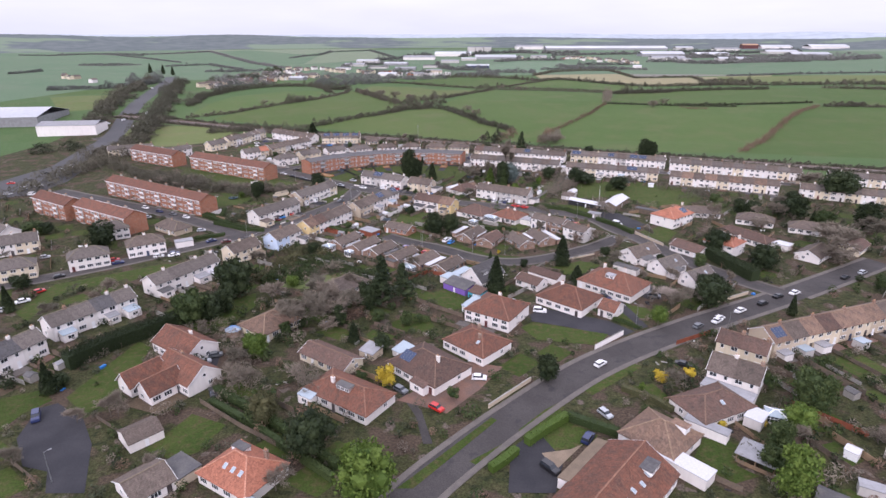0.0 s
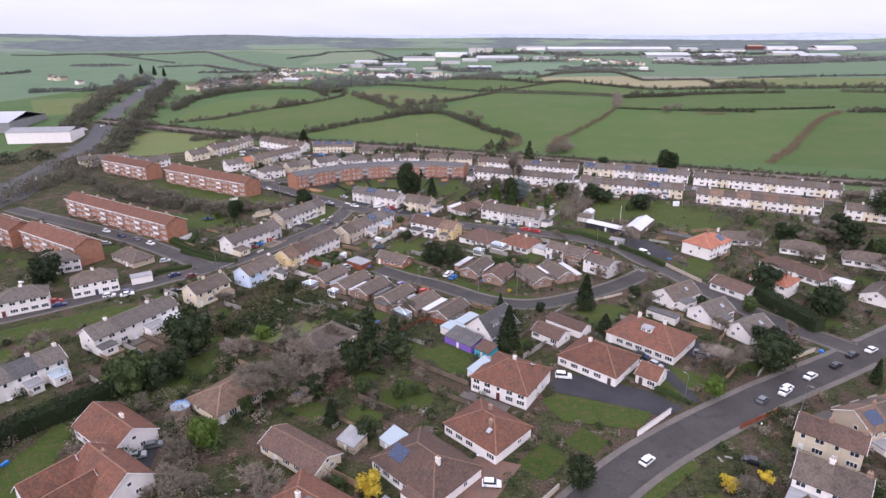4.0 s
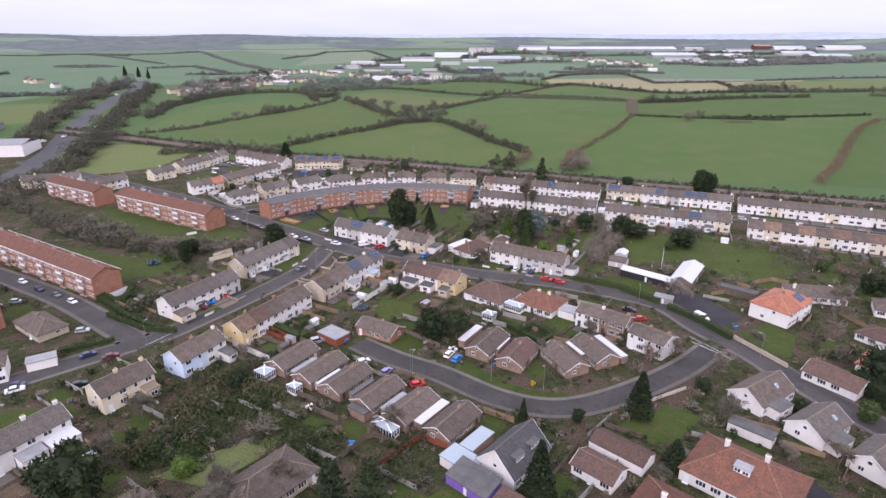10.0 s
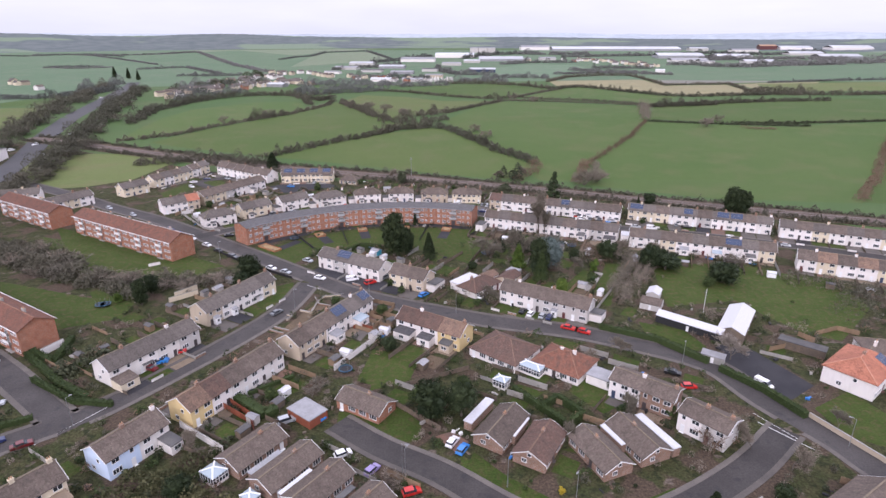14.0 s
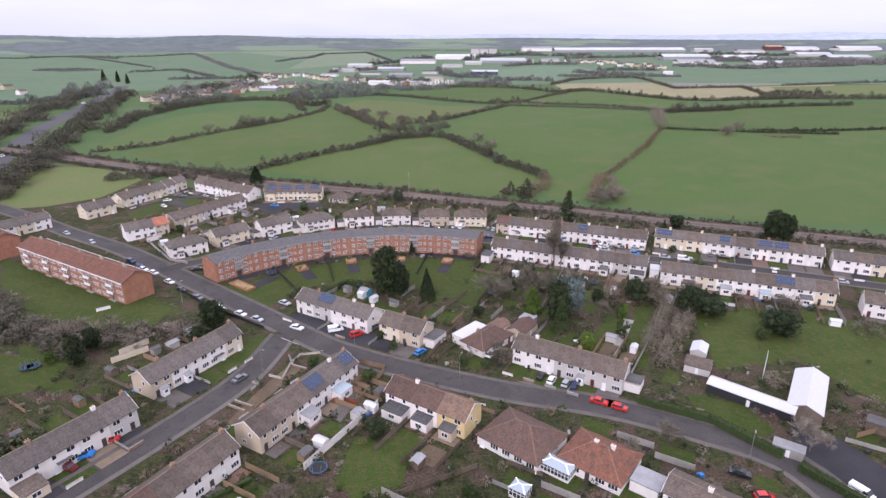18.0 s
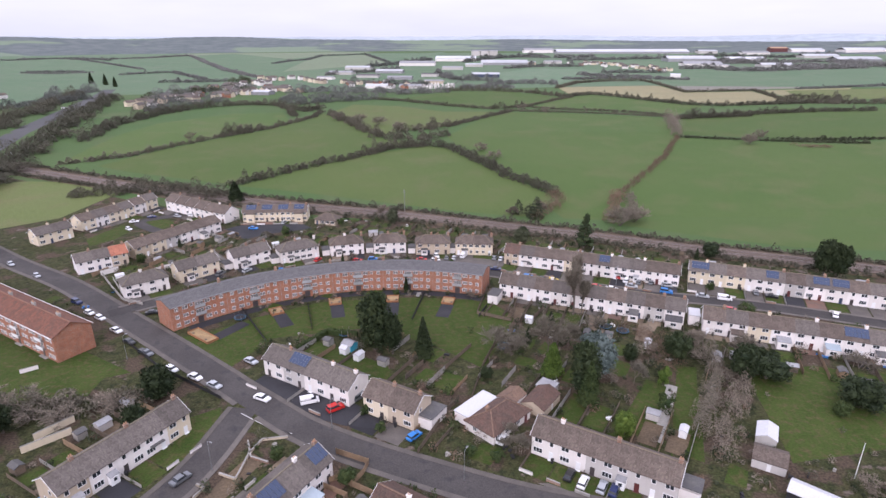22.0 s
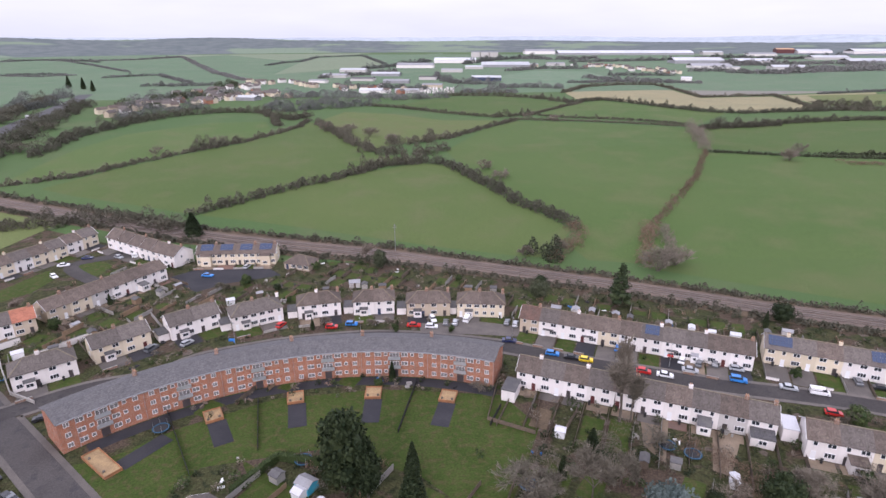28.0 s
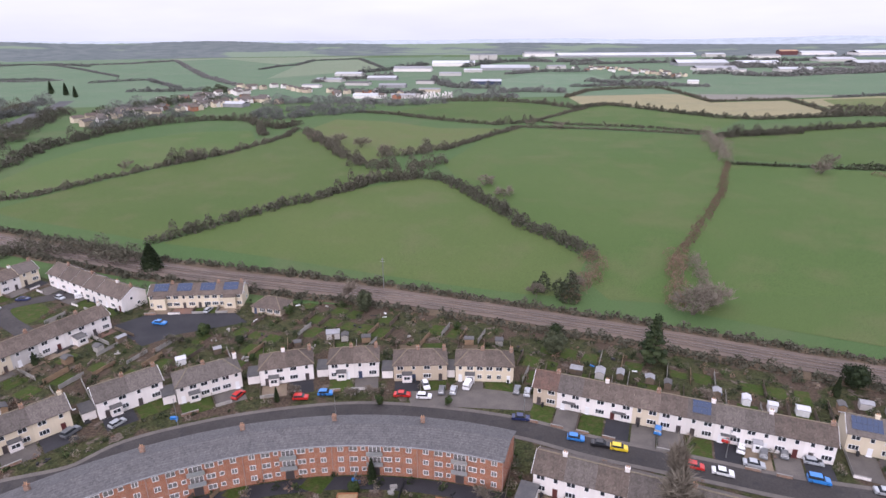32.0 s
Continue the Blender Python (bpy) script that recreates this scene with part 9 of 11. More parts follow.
garden_wall([(-53.2, 310.7), (-48.0, 308.2)], 0.6, 0.3, BROWNBRICK, 'brick planter wall before the terrace')
garden_wall([(-50.5, 315.3), (-49.4, 318.1), (-51.3, 319.0)], 0.6, 0.3, TAN, 'stepped pink stone planter wall')
garden_wall([(-47.8, 322.2), (-43.8, 320.6), (-43.6, 323.7)], 0.6, 0.3, TAN, 'stepped pink stone planter wall')
garden_wall([(-45.0, 332.6), (-42.7, 327.3), (-38.3, 325.5)], 0.6, 0.3, BROWNBRICK, 'brick wall round the corner plot')
garden_wall([(-43.6, 323.7), (-43.4, 328.7), (-41.9, 333.1), (-36.3, 334.1)], 0.6, 0.3, TAN, 'low stone wall round the corner plot')
area('driveway', [(-52.2, 302.4), (-49.4, 313.0), (-46.8, 320.6), (-43.0, 329.0), (-39.5, 326.6), (-44.0, 315.9), (-47.5, 307.5), (-48.7, 299.5)], EARTH, 0.034, 'brown gravel forecourt before the terrace', 'driveway')
area('driveway', [(-29.9, 305.7), (-28.8, 309.6), (-23.5, 314.9), (-23.1, 308.4), (-25.1, 302.4)], PAVING, 0.036, 'paved back yard of the corner house', 'driveway')
area('lawn', [(54.2, 358.1), (57.6, 355.5), (44.4, 334.5), (42.1, 339.7)], LAWN, 0.036, 'long mown lawn behind the terrace', 'lawn')
area('lawn', [(64.9, 364.7), (70.1, 364.0), (61.1, 341.1), (49.4, 327.2)], LAWN, 0.036, 'long mown lawn behind the terrace', 'lawn')
area('garden_bed', [(58.5, 356.1), (61.3, 354.5), (49.2, 331.7), (46.9, 334.5)], CONCRETE, 0.038, 'strip of grey slabs and soil between lawns', 'garden bed')
area('patio', [(48.1, 398.1), (54.6, 397.0), (48.4, 381.6), (45.6, 387.7)], GRAVEL, 0.038, 'sandy paved patio behind a house', 'patio')
area('patio', [(63.7, 393.3), (68.7, 389.8), (60.9, 377.8), (57.8, 379.7)], GRAVEL, 0.038, 'sandy gravel yard behind a house', 'patio')
fence([(2.1, 347.4), (-6.2, 328.4)], 1.5, WOOD)
fence([(17.4, 383.2), (10.8, 365.2), (5.0, 342.2)], 1.5)
fence([(17.3, 424.5), (10.7, 397.1)], 1.4, WOOD, label='wire and timber boundary fence')
fence([(25.7, 410.3), (21.5, 391.7)], 1.4)
fence([(10.7, 397.1), (21.5, 391.7)], 1.2)
fence([(-15.4, 355.9), (-4.7, 375.6)], 1.4)
fence([(-2.6, 358.9), (7.8, 375.6)], 1.4)
fence([(86.5, 155.4), (96.4, 146.0)], 1.4)
fence([(87.6, 146.0), (92.1, 138.8)], 1.4)
fence([(85.9, 136.5), (96.5, 124.2)], 1.6, REDWOOD, label='red-brown stained timber panel fence')
fence([(68.9, 165.9), (81.7, 172.5)], 1.5, REDWOOD, label='red-brown stained timber panel fence')
fence([(50.0, 116.3), (60.0, 107.7)], 1.5)
fence([(-12.1, 270.3), (-0.8, 260.6)], 1.5)
fence([(-9.8, 278.7), (6.9, 286.8)], 1.5)
garden_wall([(87.9, 266.0), (95.0, 249.7)], 1.3, 0.25, TAN, 'stone-coloured wall beside the road')
garden_wall([(46.7, 231.6), (63.0, 239.6)], 0.8, 0.25, TAN, 'low tan garden wall')
garden_wall([(-16.7, 116.9), (-10.2, 110.8)], 1.2, 0.25, WHITE, 'white wall by the gateway')
garden_wall([(93.1, 193.6), (107.2, 200.9)], 1.2, 0.25, TAN, 'stone boundary wall by the road')
garden_wall([(-116.7, 361.0), (-113.3, 363.6)], 1.2, 0.25, WHITE, 'low white garden wall')
garden_wall([(-132.8, 429.9), (-128.6, 434.9)], 2, 0.25, WHITE, 'tall white garden wall')
garden_wall([(-94.2, 328.7), (-87.0, 335.7)], 1.8, 0.25, CREAM, 'cream rendered garden wall')
garden_wall([(-94.2, 333.1), (-89.1, 340.2)], 1.8, 0.25, CREAM, 'cream rendered garden wall')
garden_wall([(-115.2, 293.9), (-112.6, 300.2)], 2.2, 0.25, WHITE, 'white end wall of a yard')
street_lamp(12.8, 243.0, 60)
street_lamp(-8.8, 247.0, -30)
street_lamp(-8.1, 245.4, 60)
street_lamp(60.4, 177.0, 130)
street_lamp(3.9, 320.5, 60)
street_lamp(66.6, 289.8, -120)
street_lamp(-49.8, 323.5, -30)
street_lamp(-25.4, 437.3, -90)
street_lamp(21.1, 437.1, -90)
street_lamp(63.7, 421.3, -110)
street_lamp(-79.4, 110.9, 40)
street_lamp(26.0, 239.3, -120)
street_lamp(-63.0, 433.9, -60)
street_lamp(-26.7, 337.4, 60)
street_lamp(-91.1, 368.5, 60)
street_lamp(90.2, 255.0, 150)
street_lamp(86.8, 172.5, -60)
street_lamp(-87.7, 262.7, 60)
trampoline(-27.0, 286.2)
trampoline(50.7, 387.2)
trampoline(55.3, 384.2)
trampoline(17.6, 374.9)
trampoline(-30.7, 382.5)
trampoline(-116.0, 326.1)
trampoline(-114.9, 326.4)
trampoline(-66.9, 393.4)

# road markings
def dashes(pts, n, ln, w, label="white painted road marking", z=0.125):
    line = smooth(pts, 12)
    bm = bmesh.new()
    for i in range(0, len(line) - 1, n):
        a = line[i]
        d = (line[i + 1] - a).normalized()
        beam(bm, (a.x, a.y, z), (a.x + d.x * ln, a.y + d.y * ln, z), w, 0.01)
    tagged(part("road_marking", bm, LINE), label, "road marking", kind="structure")


# railway
def railway():
    line = smooth(RAIL, 10)
    bm = bmesh.new()
    ribbon(bm, line, -5.2, 5.2, 0.35, 0.6)
    tagged(part("trackbed", bm, BALLAST), "brown stone railway ballast bed", "railway", kind="structure")
    bm = bmesh.new()
    for o in (-2.6, -1.1, 1.1, 2.6):
        ribbon(bm, line, o - 0.06, o + 0.06, 0.62, 0.14)
    tagged(part("rails", bm, RAILM), "two pairs of worn steel rails", "railway", kind="structure")
    bm = bmesh.new()
    for a, b in zip(line, line[1:]):
        d = (b - a)
        k = max(1, int(d.length / 0.75))
        n = Vector((-d.y, d.x)).normalized()
        for i in range(k):
            p = a + d * (i / k)
            if -160 < p.x < 190:
                for o in (-1.85, 1.85):
                    c = p + n * o
                    beam(bm, (c.x - n.x * 1.25, c.y - n.y * 1.25, lie(c.y) + 0.43), (c.x + n.x * 1.25, c.y + n.y * 1.25, lie(c.y) + 0.43), 0.24, 0.14)
    tagged(part("sleepers", bm, BALLAST), "brown-grey railway sleepers", "railway", kind="stuff")
    for side in (-7.0, 7.0):
        bm = bmesh.new()
        ribbon(bm, line, side - 2.6, side + 2.6, 0.12, 0.0)
        for f in bm.faces:
            if f.normal.z < 0:
                f.normal_flip()
        tagged(part("railway_verge", bm, EARTH), "rough brown railway verge", "verge", kind="structure")


railway()
m = thing("signal_mast", pose(-20.7, 513.5, lie(513)), "thin grey mast beside the railway", "mast")
bm = bmesh.new()
tube(bm, (0, 0, 0), (0, 0, 12), 0.16, 0.1, 6)
part("pole", bm, STEEL, m)
bm = bmesh.new()
beam(bm, (-0.9, 0, 10.5), (0.9, 0, 10.5), 0.12, 0.12)
beam(bm, (-0.6, 0, 11.3), (0.6, 0, 11.3), 0.12, 0.12)
part("crossarm", bm, STEEL, m)

dashes([(74.5, 263.9), (82.1, 254.1)], 1, 1.0, 0.25, 'white give-way line')
dashes([(-92.2, 255.6), (-88.2, 261.5), (-82.6, 270.8)], 1, 1.2, 0.2, 'white give-way line')
dashes([(-50.1, 343.2), (-41.4, 337.6), (-36.1, 335.6)], 1, 0.8, 0.2, 'white give-way line')
dashes([(75.1, 267.3), (81.2, 256.5)], 1, 0.8, 0.2, 'white give-way line')

# ---- parked cars ----
car(-246.9, 335.9, 20, 'white', 'hatchback', 'waiting at the road junction')
car(-246.6, 347.3, 200, 'silver', 'van', 'waiting at the road junction')
car(-241.8, 355.3, 60, 'white', 'saloon', 'waiting at the road junction')
car(-244.2, 372.5, 110, 'grey', 'hatchback', 'waiting at the road junction')
car(-232.2, 334.6, 20, 'white', 'van', 'waiting at the road junction')
car(-262.8, 361.0, 200, 'red', 'saloon', 'waiting at the road junction')
car(-253.8, 398.0, 60, 'silver', 'hatchback', 'waiting at the road junction')
car(-254.1, 408.4, 110, 'white', 'van', 'waiting at the road junction')
car(-257.7, 388.1, 20, 'black', 'saloon', 'waiting at the road junction')
car(-1.2, 135.1, -40, 'red', 'hatchback', 'on a driveway')
car(-64.0, 146.7, 40, 'white', 'saloon', 'on a driveway')
car(-66.0, 156.4, 20, 'silver', 'hatchback', 'on a driveway')
car(-64.0, 159.9, 20, 'grey', 'hatchback', 'on a driveway')
car(32.2, 187.4, -10, 'white', 'suv', 'on a driveway')
car(10.0, 148.2, -5, 'white', 'hatchback', 'on a driveway')
car(43.7, 154.9, 40, 'white', 'hatchback', 'on the road')
car(79.7, 176.7, 38, 'grey', 'hatchback')
car(88.6, 181.9, 32, 'white', 'hatchback')
car(97.9, 187.3, 32, 'white', 'saloon')
car(123.5, 200.9, 30, 'white', 'saloon')
car(116.2, 198.2, 30, 'black', 'saloon')
car(108.0, 192.6, 30, 'black', 'hatchback')
car(150.1, 214.4, 32, 'black', 'saloon')
car(159.6, 219.1, 32, 'silver', 'hatchback')
car(-96.4, 131.8, -60, 'dark blue', 'suv', 'on a driveway')
car(-142.4, 203.2, 50, 'red', 'hatchback')
car(-142.7, 195.2, 45, 'white', 'saloon')
car(-144.3, 188.9, 45, 'white', 'saloon')
car(22.8, 114.2, -50, 'black', 'suv', 'on a driveway')
car(33.0, 123.7, 55, 'dark blue', 'suv', 'on a driveway')
car(-58.1, 141.8, -60, 'black', 'saloon', 'on a driveway')
car(39.2, 132.7, -60, 'silver', 'hatchback', 'on a driveway')
car(66.4, 154.5, -30, 'black', 'saloon', 'on a driveway')
car(-10.4, 142.7, -40, 'grey', 'hatchback', 'on a driveway')
car(-110.2, 238.7, 33, 'white', 'saloon')
car(-95.2, 241.1, 35, 'black', 'saloon')
car(-101.3, 255.9, 45, 'dark blue', 'saloon')
car(-155.2, 307.7, -31, 'white', 'hatchback')
car(-144.6, 300.8, -31, 'dark blue', 'hatchback')
car(-135.6, 296.1, -31, 'grey', 'saloon')
car(-126.8, 290.9, -31, 'white', 'hatchback')
car(-145.9, 290.9, 10, 'silver', 'hatchback', 'on a driveway')
car(-111.3, 270.4, 20, 'silver', 'hatchback', 'on a driveway')
car(58.7, 193.0, -50, 'silver', 'hatchback', 'on a driveway')
car(73.4, 198.3, -20, 'grey', 'suv', 'on a driveway')
car(56.3, 197.7, -40, 'dark blue', 'hatchback', 'on a driveway')
car(87.2, 180.2, 38, 'white', 'saloon')
car(-76.5, 295.5, 15, 'red', 'hatchback', 'on a driveway')
car(-79.6, 290.4, 10, 'blue', 'suv', 'on a driveway')
car(-80.5, 286.6, -20, 'maroon', 'hatchback', 'on a driveway')
car(-55.1, 320.3, 58, 'grey', 'saloon')
car(-94.4, 255.1, 38, 'maroon', 'saloon')
car(-67.6, 358.6, -31, 'white', 'saloon')
car(-60.9, 354.7, -31, 'silver', 'saloon')
car(-30.5, 265.4, -30, 'blue', 'suv', 'on a driveway')
car(-37.4, 263.9, 30, 'silver', 'suv', 'on a driveway')
car(1.8, 256.2, 60, 'white', 'hatchback', 'on a driveway')
car(4.0, 253.8, 60, 'blue', 'hatchback', 'on a driveway')
car(-22.2, 252.3, 30, 'white', 'hatchback', 'on a driveway')
car(-15.3, 247.3, 55, 'purple', 'hatchback', 'on a driveway')
car(-6.6, 241.2, 20, 'red', 'hatchback', 'on a driveway')
car(61.9, 284.7, -25, 'black', 'saloon')
car(63.7, 278.1, 0, 'red', 'hatchback', 'on a driveway')
car(83.6, 278.9, -60, 'white', 'van', 'on a driveway')
car(-46.6, 349.0, -25, 'white', 'saloon', 'on a driveway')
car(-34.2, 347.7, 20, 'white', 'van', 'on a driveway')
car(-27.2, 344.7, 35, 'red', 'suv', 'on a driveway')
car(-21.9, 349.6, 50, 'grey', 'suv', 'on a driveway')
car(-7.2, 334.1, 50, 'blue', 'hatchback', 'on a driveway')
car(13.1, 332.9, 60, 'white', 'hatchback', 'on a driveway')
car(26.0, 321.4, 60, 'black', 'hatchback', 'on a driveway')
car(28.4, 319.4, 60, 'white', 'hatchback', 'on a driveway')
car(32.0, 318.0, 60, 'silver', 'hatchback', 'on a driveway')
car(34.2, 317.1, 60, 'dark blue', 'hatchback', 'on a driveway')
car(38.7, 310.0, -28, 'red', 'saloon')
car(43.1, 307.5, -28, 'red', 'hatchback')
car(-77.5, 295.0, 40, 'red', 'hatchback', 'on a driveway')
car(-80.5, 289.5, 30, 'blue', 'suv', 'on a driveway')
car(-75.6, 362.5, -31, 'white', 'hatchback')
car(-87.6, 371.4, -31, 'black', 'hatchback')
car(-112.7, 393.4, -31, 'white', 'hatchback')
car(-102.9, 384.9, -31, 'white', 'saloon')
car(-118.4, 397.1, -31, 'white', 'hatchback')
car(-127.5, 405.4, -31, 'dark blue', 'suv')
car(-175.5, 440.9, -40, 'silver', 'saloon')
car(-156.8, 428.7, -40, 'silver', 'hatchback')
car(-95.2, 377.7, -33, 'black', 'saloon')
car(-86.7, 371.2, -33, 'grey', 'saloon')
car(-55.0, 366.7, -33, 'silver', 'saloon', 'on the road')
car(-97.5, 397.4, 20, 'black', 'saloon')
car(-86.8, 430.7, 70, 'grey', 'suv', 'on a driveway')
car(-154.1, 497.4, 20, 'white', 'saloon')
car(-150.7, 485.8, -40, 'white', 'hatchback')
car(-149.0, 505.5, 10, 'dark blue', 'saloon')
car(-136.4, 506.5, -30, 'silver', 'hatchback')
car(-129.0, 507.6, 30, 'white', 'van')
car(-79.1, 495.8, 80, 'silver', 'hatchback', 'on a driveway')
car(-91.5, 486.6, -10, 'blue', 'saloon')
car(-3.5, 449.6, -75, 'white', 'hatchback', 'on a driveway')
car(0.8, 447.2, 85, 'grey', 'hatchback', 'on a driveway')
car(3.9, 447.2, 80, 'silver', 'hatchback', 'on a driveway')
car(7.9, 449.6, 70, 'white', 'van', 'on a driveway')
car(20.6, 447.1, 75, 'grey', 'hatchback', 'on a driveway')
car(23.2, 446.0, 75, 'silver', 'hatchback', 'on a driveway')
car(31.8, 427.6, -15, 'blue', 'hatchback')
car(37.0, 425.4, -15, 'black', 'saloon')
car(40.8, 424.1, -15, 'yellow', 'hatchback')
car(-35.7, 444.3, 2, 'red', 'hatchback')
car(-29.6, 446.2, 0, 'blue', 'hatchback')
car(-9.5, 445.3, -2, 'red', 'saloon')
car(-3.8, 444.5, -4, 'white', 'hatchback')
car(55.4, 418.1, -20, 'red', 'hatchback')
car(60.6, 416.1, -20, 'white', 'saloon')
car(68.5, 418.6, -20, 'silver', 'saloon')
car(81.7, 419.2, -20, 'silver', 'hatchback')
car(79.5, 413.6, -20, 'blue', 'suv')
car(91.0, 410.0, -20, 'silver', 'saloon')
car(97.8, 407.7, -20, 'white', 'van')
car(95.9, 399.0, -20, 'red', 'hatchback')
car(66.6, 427.5, 60, 'red', 'hatchback', 'on a driveway')
car(68.2, 423.7, 60, 'white', 'hatchback', 'on a driveway')
car(72.3, 421.9, 60, 'grey', 'hatchback', 'on a driveway')
car(76.8, 421.9, 65, 'grey', 'hatchback', 'on a driveway')
car(115.2, 409.7, -20, 'black', 'saloon')
car(111.1, 412.6, 70, 'grey', 'hatchback', 'on a driveway')
car(51.9, 430.5, 65, 'blue', 'hatchback', 'on a driveway')
car(20.1, 435.3, -8, 'dark blue', 'saloon')
car(-52.2, 445.5, 70, 'red', 'hatchback', 'on a driveway')
car(-77.6, 434.0, 60, 'silver', 'hatchback', 'on a driveway')
car(177.0, 395.4, -25, 'white', 'van')
car(128.5, 395.2, 60, 'white', 'hatchback', 'on a driveway')
car(148.0, 384.4, -25, 'silver', 'hatchback')
car(170.5, 396.0, -28, 'white', 'hatchback')
car(185.5, 387.6, -28, 'grey', 'saloon')
car(203.9, 376.2, -28, 'blue', 'hatchback')
car(138.9, 415.5, -25, 'white', 'hatchback')
car(-131.8, 233.3, 30, 'red', 'hatchback', 'on a driveway')
car(-161.8, 236.5, 30, 'silver', 'hatchback', 'on a driveway')
car(-128.8, 230.4, 30, 'dark blue', 'saloon')
car(-138.4, 225.8, 30, 'grey', 'saloon')
car(-115.9, 237.6, 20, 'white', 'hatchback')
car(-111.0, 240.8, 20, 'dark blue', 'hatchback')
car(-143.6, 216.5, 45, 'black', 'hatchback')
car(-318.0, 573.0, 70, 'white', 'van', 'on the dual carriageway', lie(573.0) + 0.13)
car(-310.9, 589.1, -108, 'white', 'suv', 'on the dual carriageway', lie(589.1) + 0.13)
car(-286.3, 561.0, 70, 'white', 'hatchback', 'on the dual carriageway', lie(561.0) + 0.13)
car(-313.6, 623.3, 72, 'black', 'hatchback', 'on the dual carriageway', lie(623.3) + 0.13)
car(-305.2, 625.4, -108, 'white', 'van', 'on the dual carriageway', lie(625.4) + 0.13)
car(-409.5, 859.3, 72, 'white', 'van', 'on the dual carriageway', lie(859.3) + 0.13)
# ---- trees and shrubs ----
tree(-20.5, 374.0, 20.1, 'tall', wide=0.83)
tree(-15.2, 371.4, 14.5, 'tall', wide=0.7)
tree(-6.1, 370.1, 10.9, 'cone', wide=1.38)
tree(29.1, 359.9, 10.2, 'cone', wide=1.56, foliage=LIMELEAF, label='yellow-green conical garden conifer')
tree(41.1, 361.0, 13.2, 'round', wide=1.0, foliage=BLUEGREEN, label='blue-grey cedar with spreading branches')
tree(35.9, 346.8, 12.3, 'cone', wide=1.17, foliage=BUSHLEAF)
tree(60.6, 460.5, 15.4, 'pine', wide=0.9)
tree(143.8, 426.5, 16.9, 'tall', wide=0.85)
tree(148.5, 426.5, 15.9, 'tall', wide=0.91)
tree(-73.1, 349.9, 9.9, 'round', wide=1.05)
tree(-114.1, 530.1, 10.8, 'cone', wide=2.08)
tree(-25.4, 495.5, 8.0, 'round', wide=0.9, foliage=IVY, label='ivy-clad tree beside the railway')
tree(34.0, 467.0, 8.2, 'round', wide=1.04, foliage=IVY)
tree(65.6, 367.9, 10.8, 'round', wide=0.9)
tree(86.6, 358.6, 6.4, 'round', wide=2.07)
tree(41.1, 334.3, 7.0, 'round', wide=0.82, foliage=LIMELEAF)
tree(57.5, 355.5, 6.0, 'shrub', wide=0.75, foliage=LIMELEAF)
tree(85.7, 364.3, 7.8, 'tall', wide=1.39)
tree(42.8, 402.3, 21.3, 'poplar', wide=0.86)
tree(30.0, 371.8, 12.5, 'bare', wide=0.95)
tree(-102.8, 326.9, 10.3, 'tall', wide=0.95)
tree(80.9, 291.9, 9.5, 'bare', wide=0.9, foliage=PALETWIG, label='pale grey leafless tree with fine twigs beside the hall')
tree(35.7, 351.7, 16.7, 'tall', wide=0.85)
tree(79.5, 357.5, 11.2, 'tall', wide=1.16)
tree(102.9, 346.0, 8.2, 'round', wide=1.74)
tree(47.2, 228.5, 12.2, 'cone', wide=1.43)
tree(-3.2, 265.7, 11.1, 'round', wide=0.9)
tree(4.1, 266.3, 9.6, 'round', wide=0.92)
tree(-72.1, 199.5, 17.5, 'round', wide=0.94)
tree(-79.1, 180.0, 14.2, 'round', foliage=BUSHLEAF, label='large dull green evergreen tree')
tree(-19.8, 192.3, 18.1, 'pine', wide=0.89)
tree(-13.4, 198.1, 13.1, 'pine', wide=1.1)
tree(-24.1, 189.0, 13.3, 'round', wide=0.64)
tree(18.9, 201.8, 14.1, 'cone', wide=1.28)
tree(90.4, 192.0, 12.2, 'round', wide=1.19)
tree(124.3, 223.8, 10.4, 'round', wide=1.24)
tree(-52.6, 160.3, 9.1, 'round', wide=0.94, foliage=LIMELEAF)
tree(67.5, 177.7, 7.1, 'round', wide=0.83, foliage=LIMELEAF)
tree(76.2, 189.8, 7.5, 'bare', wide=1.5, foliage=PALETWIG, label='spreading leafless tree with pale twigs')
tree(-145.2, 250.6, 12.9, 'round', wide=1.11)
tree(-103.4, 335.9, 7.9, 'tall', wide=1.22)
tree(113.7, 241.3, 11.0, 'round', wide=1.17)
tree(27.9, 148.0, 7.9, 'round', wide=0.95)
tree(-14.6, 106.8, 13.2, 'round', wide=1.08, foliage=LIMELEAF, label='bright green rounded garden tree')
tree(-27.6, 118.6, 11.4, 'round', wide=1.12)
tree(68.7, 105.9, 13.5, 'tall', foliage=LIMELEAF, label='light green feathery garden conifer')
tree(90.5, 136.0, 12.7, 'round', wide=0.98, foliage=BUSHLEAF)
tree(215.0, 321.1, 17.2, 'round', wide=1.3)
tree(170.8, 284.1, 13.8, 'tall', wide=1.49)
tree(194.5, 268.6, 14.8, 'tall', wide=1.39)
tree(157.5, 236.6, 13.8, 'bare', wide=2.14)
tree(82.8, 127.4, 6.5, 'round', wide=1.47, foliage=LIMELEAF)
tree(-41.4, 130.2, 8.5, 'round', wide=1.02, foliage=OLIVE)
tree(-14.2, 145.5, 6.3, 'shrub', wide=0.96, foliage=GOLDLEAF, label='golden yellow garden shrub')
tree(57.9, 147.4, 4.1, 'shrub', wide=1.19, foliage=GOLDLEAF, label='golden yellow garden shrub')
tree(65.6, 148.9, 3.5, 'shrub', wide=1.24, foliage=GOLDLEAF, label='golden yellow garden shrub')
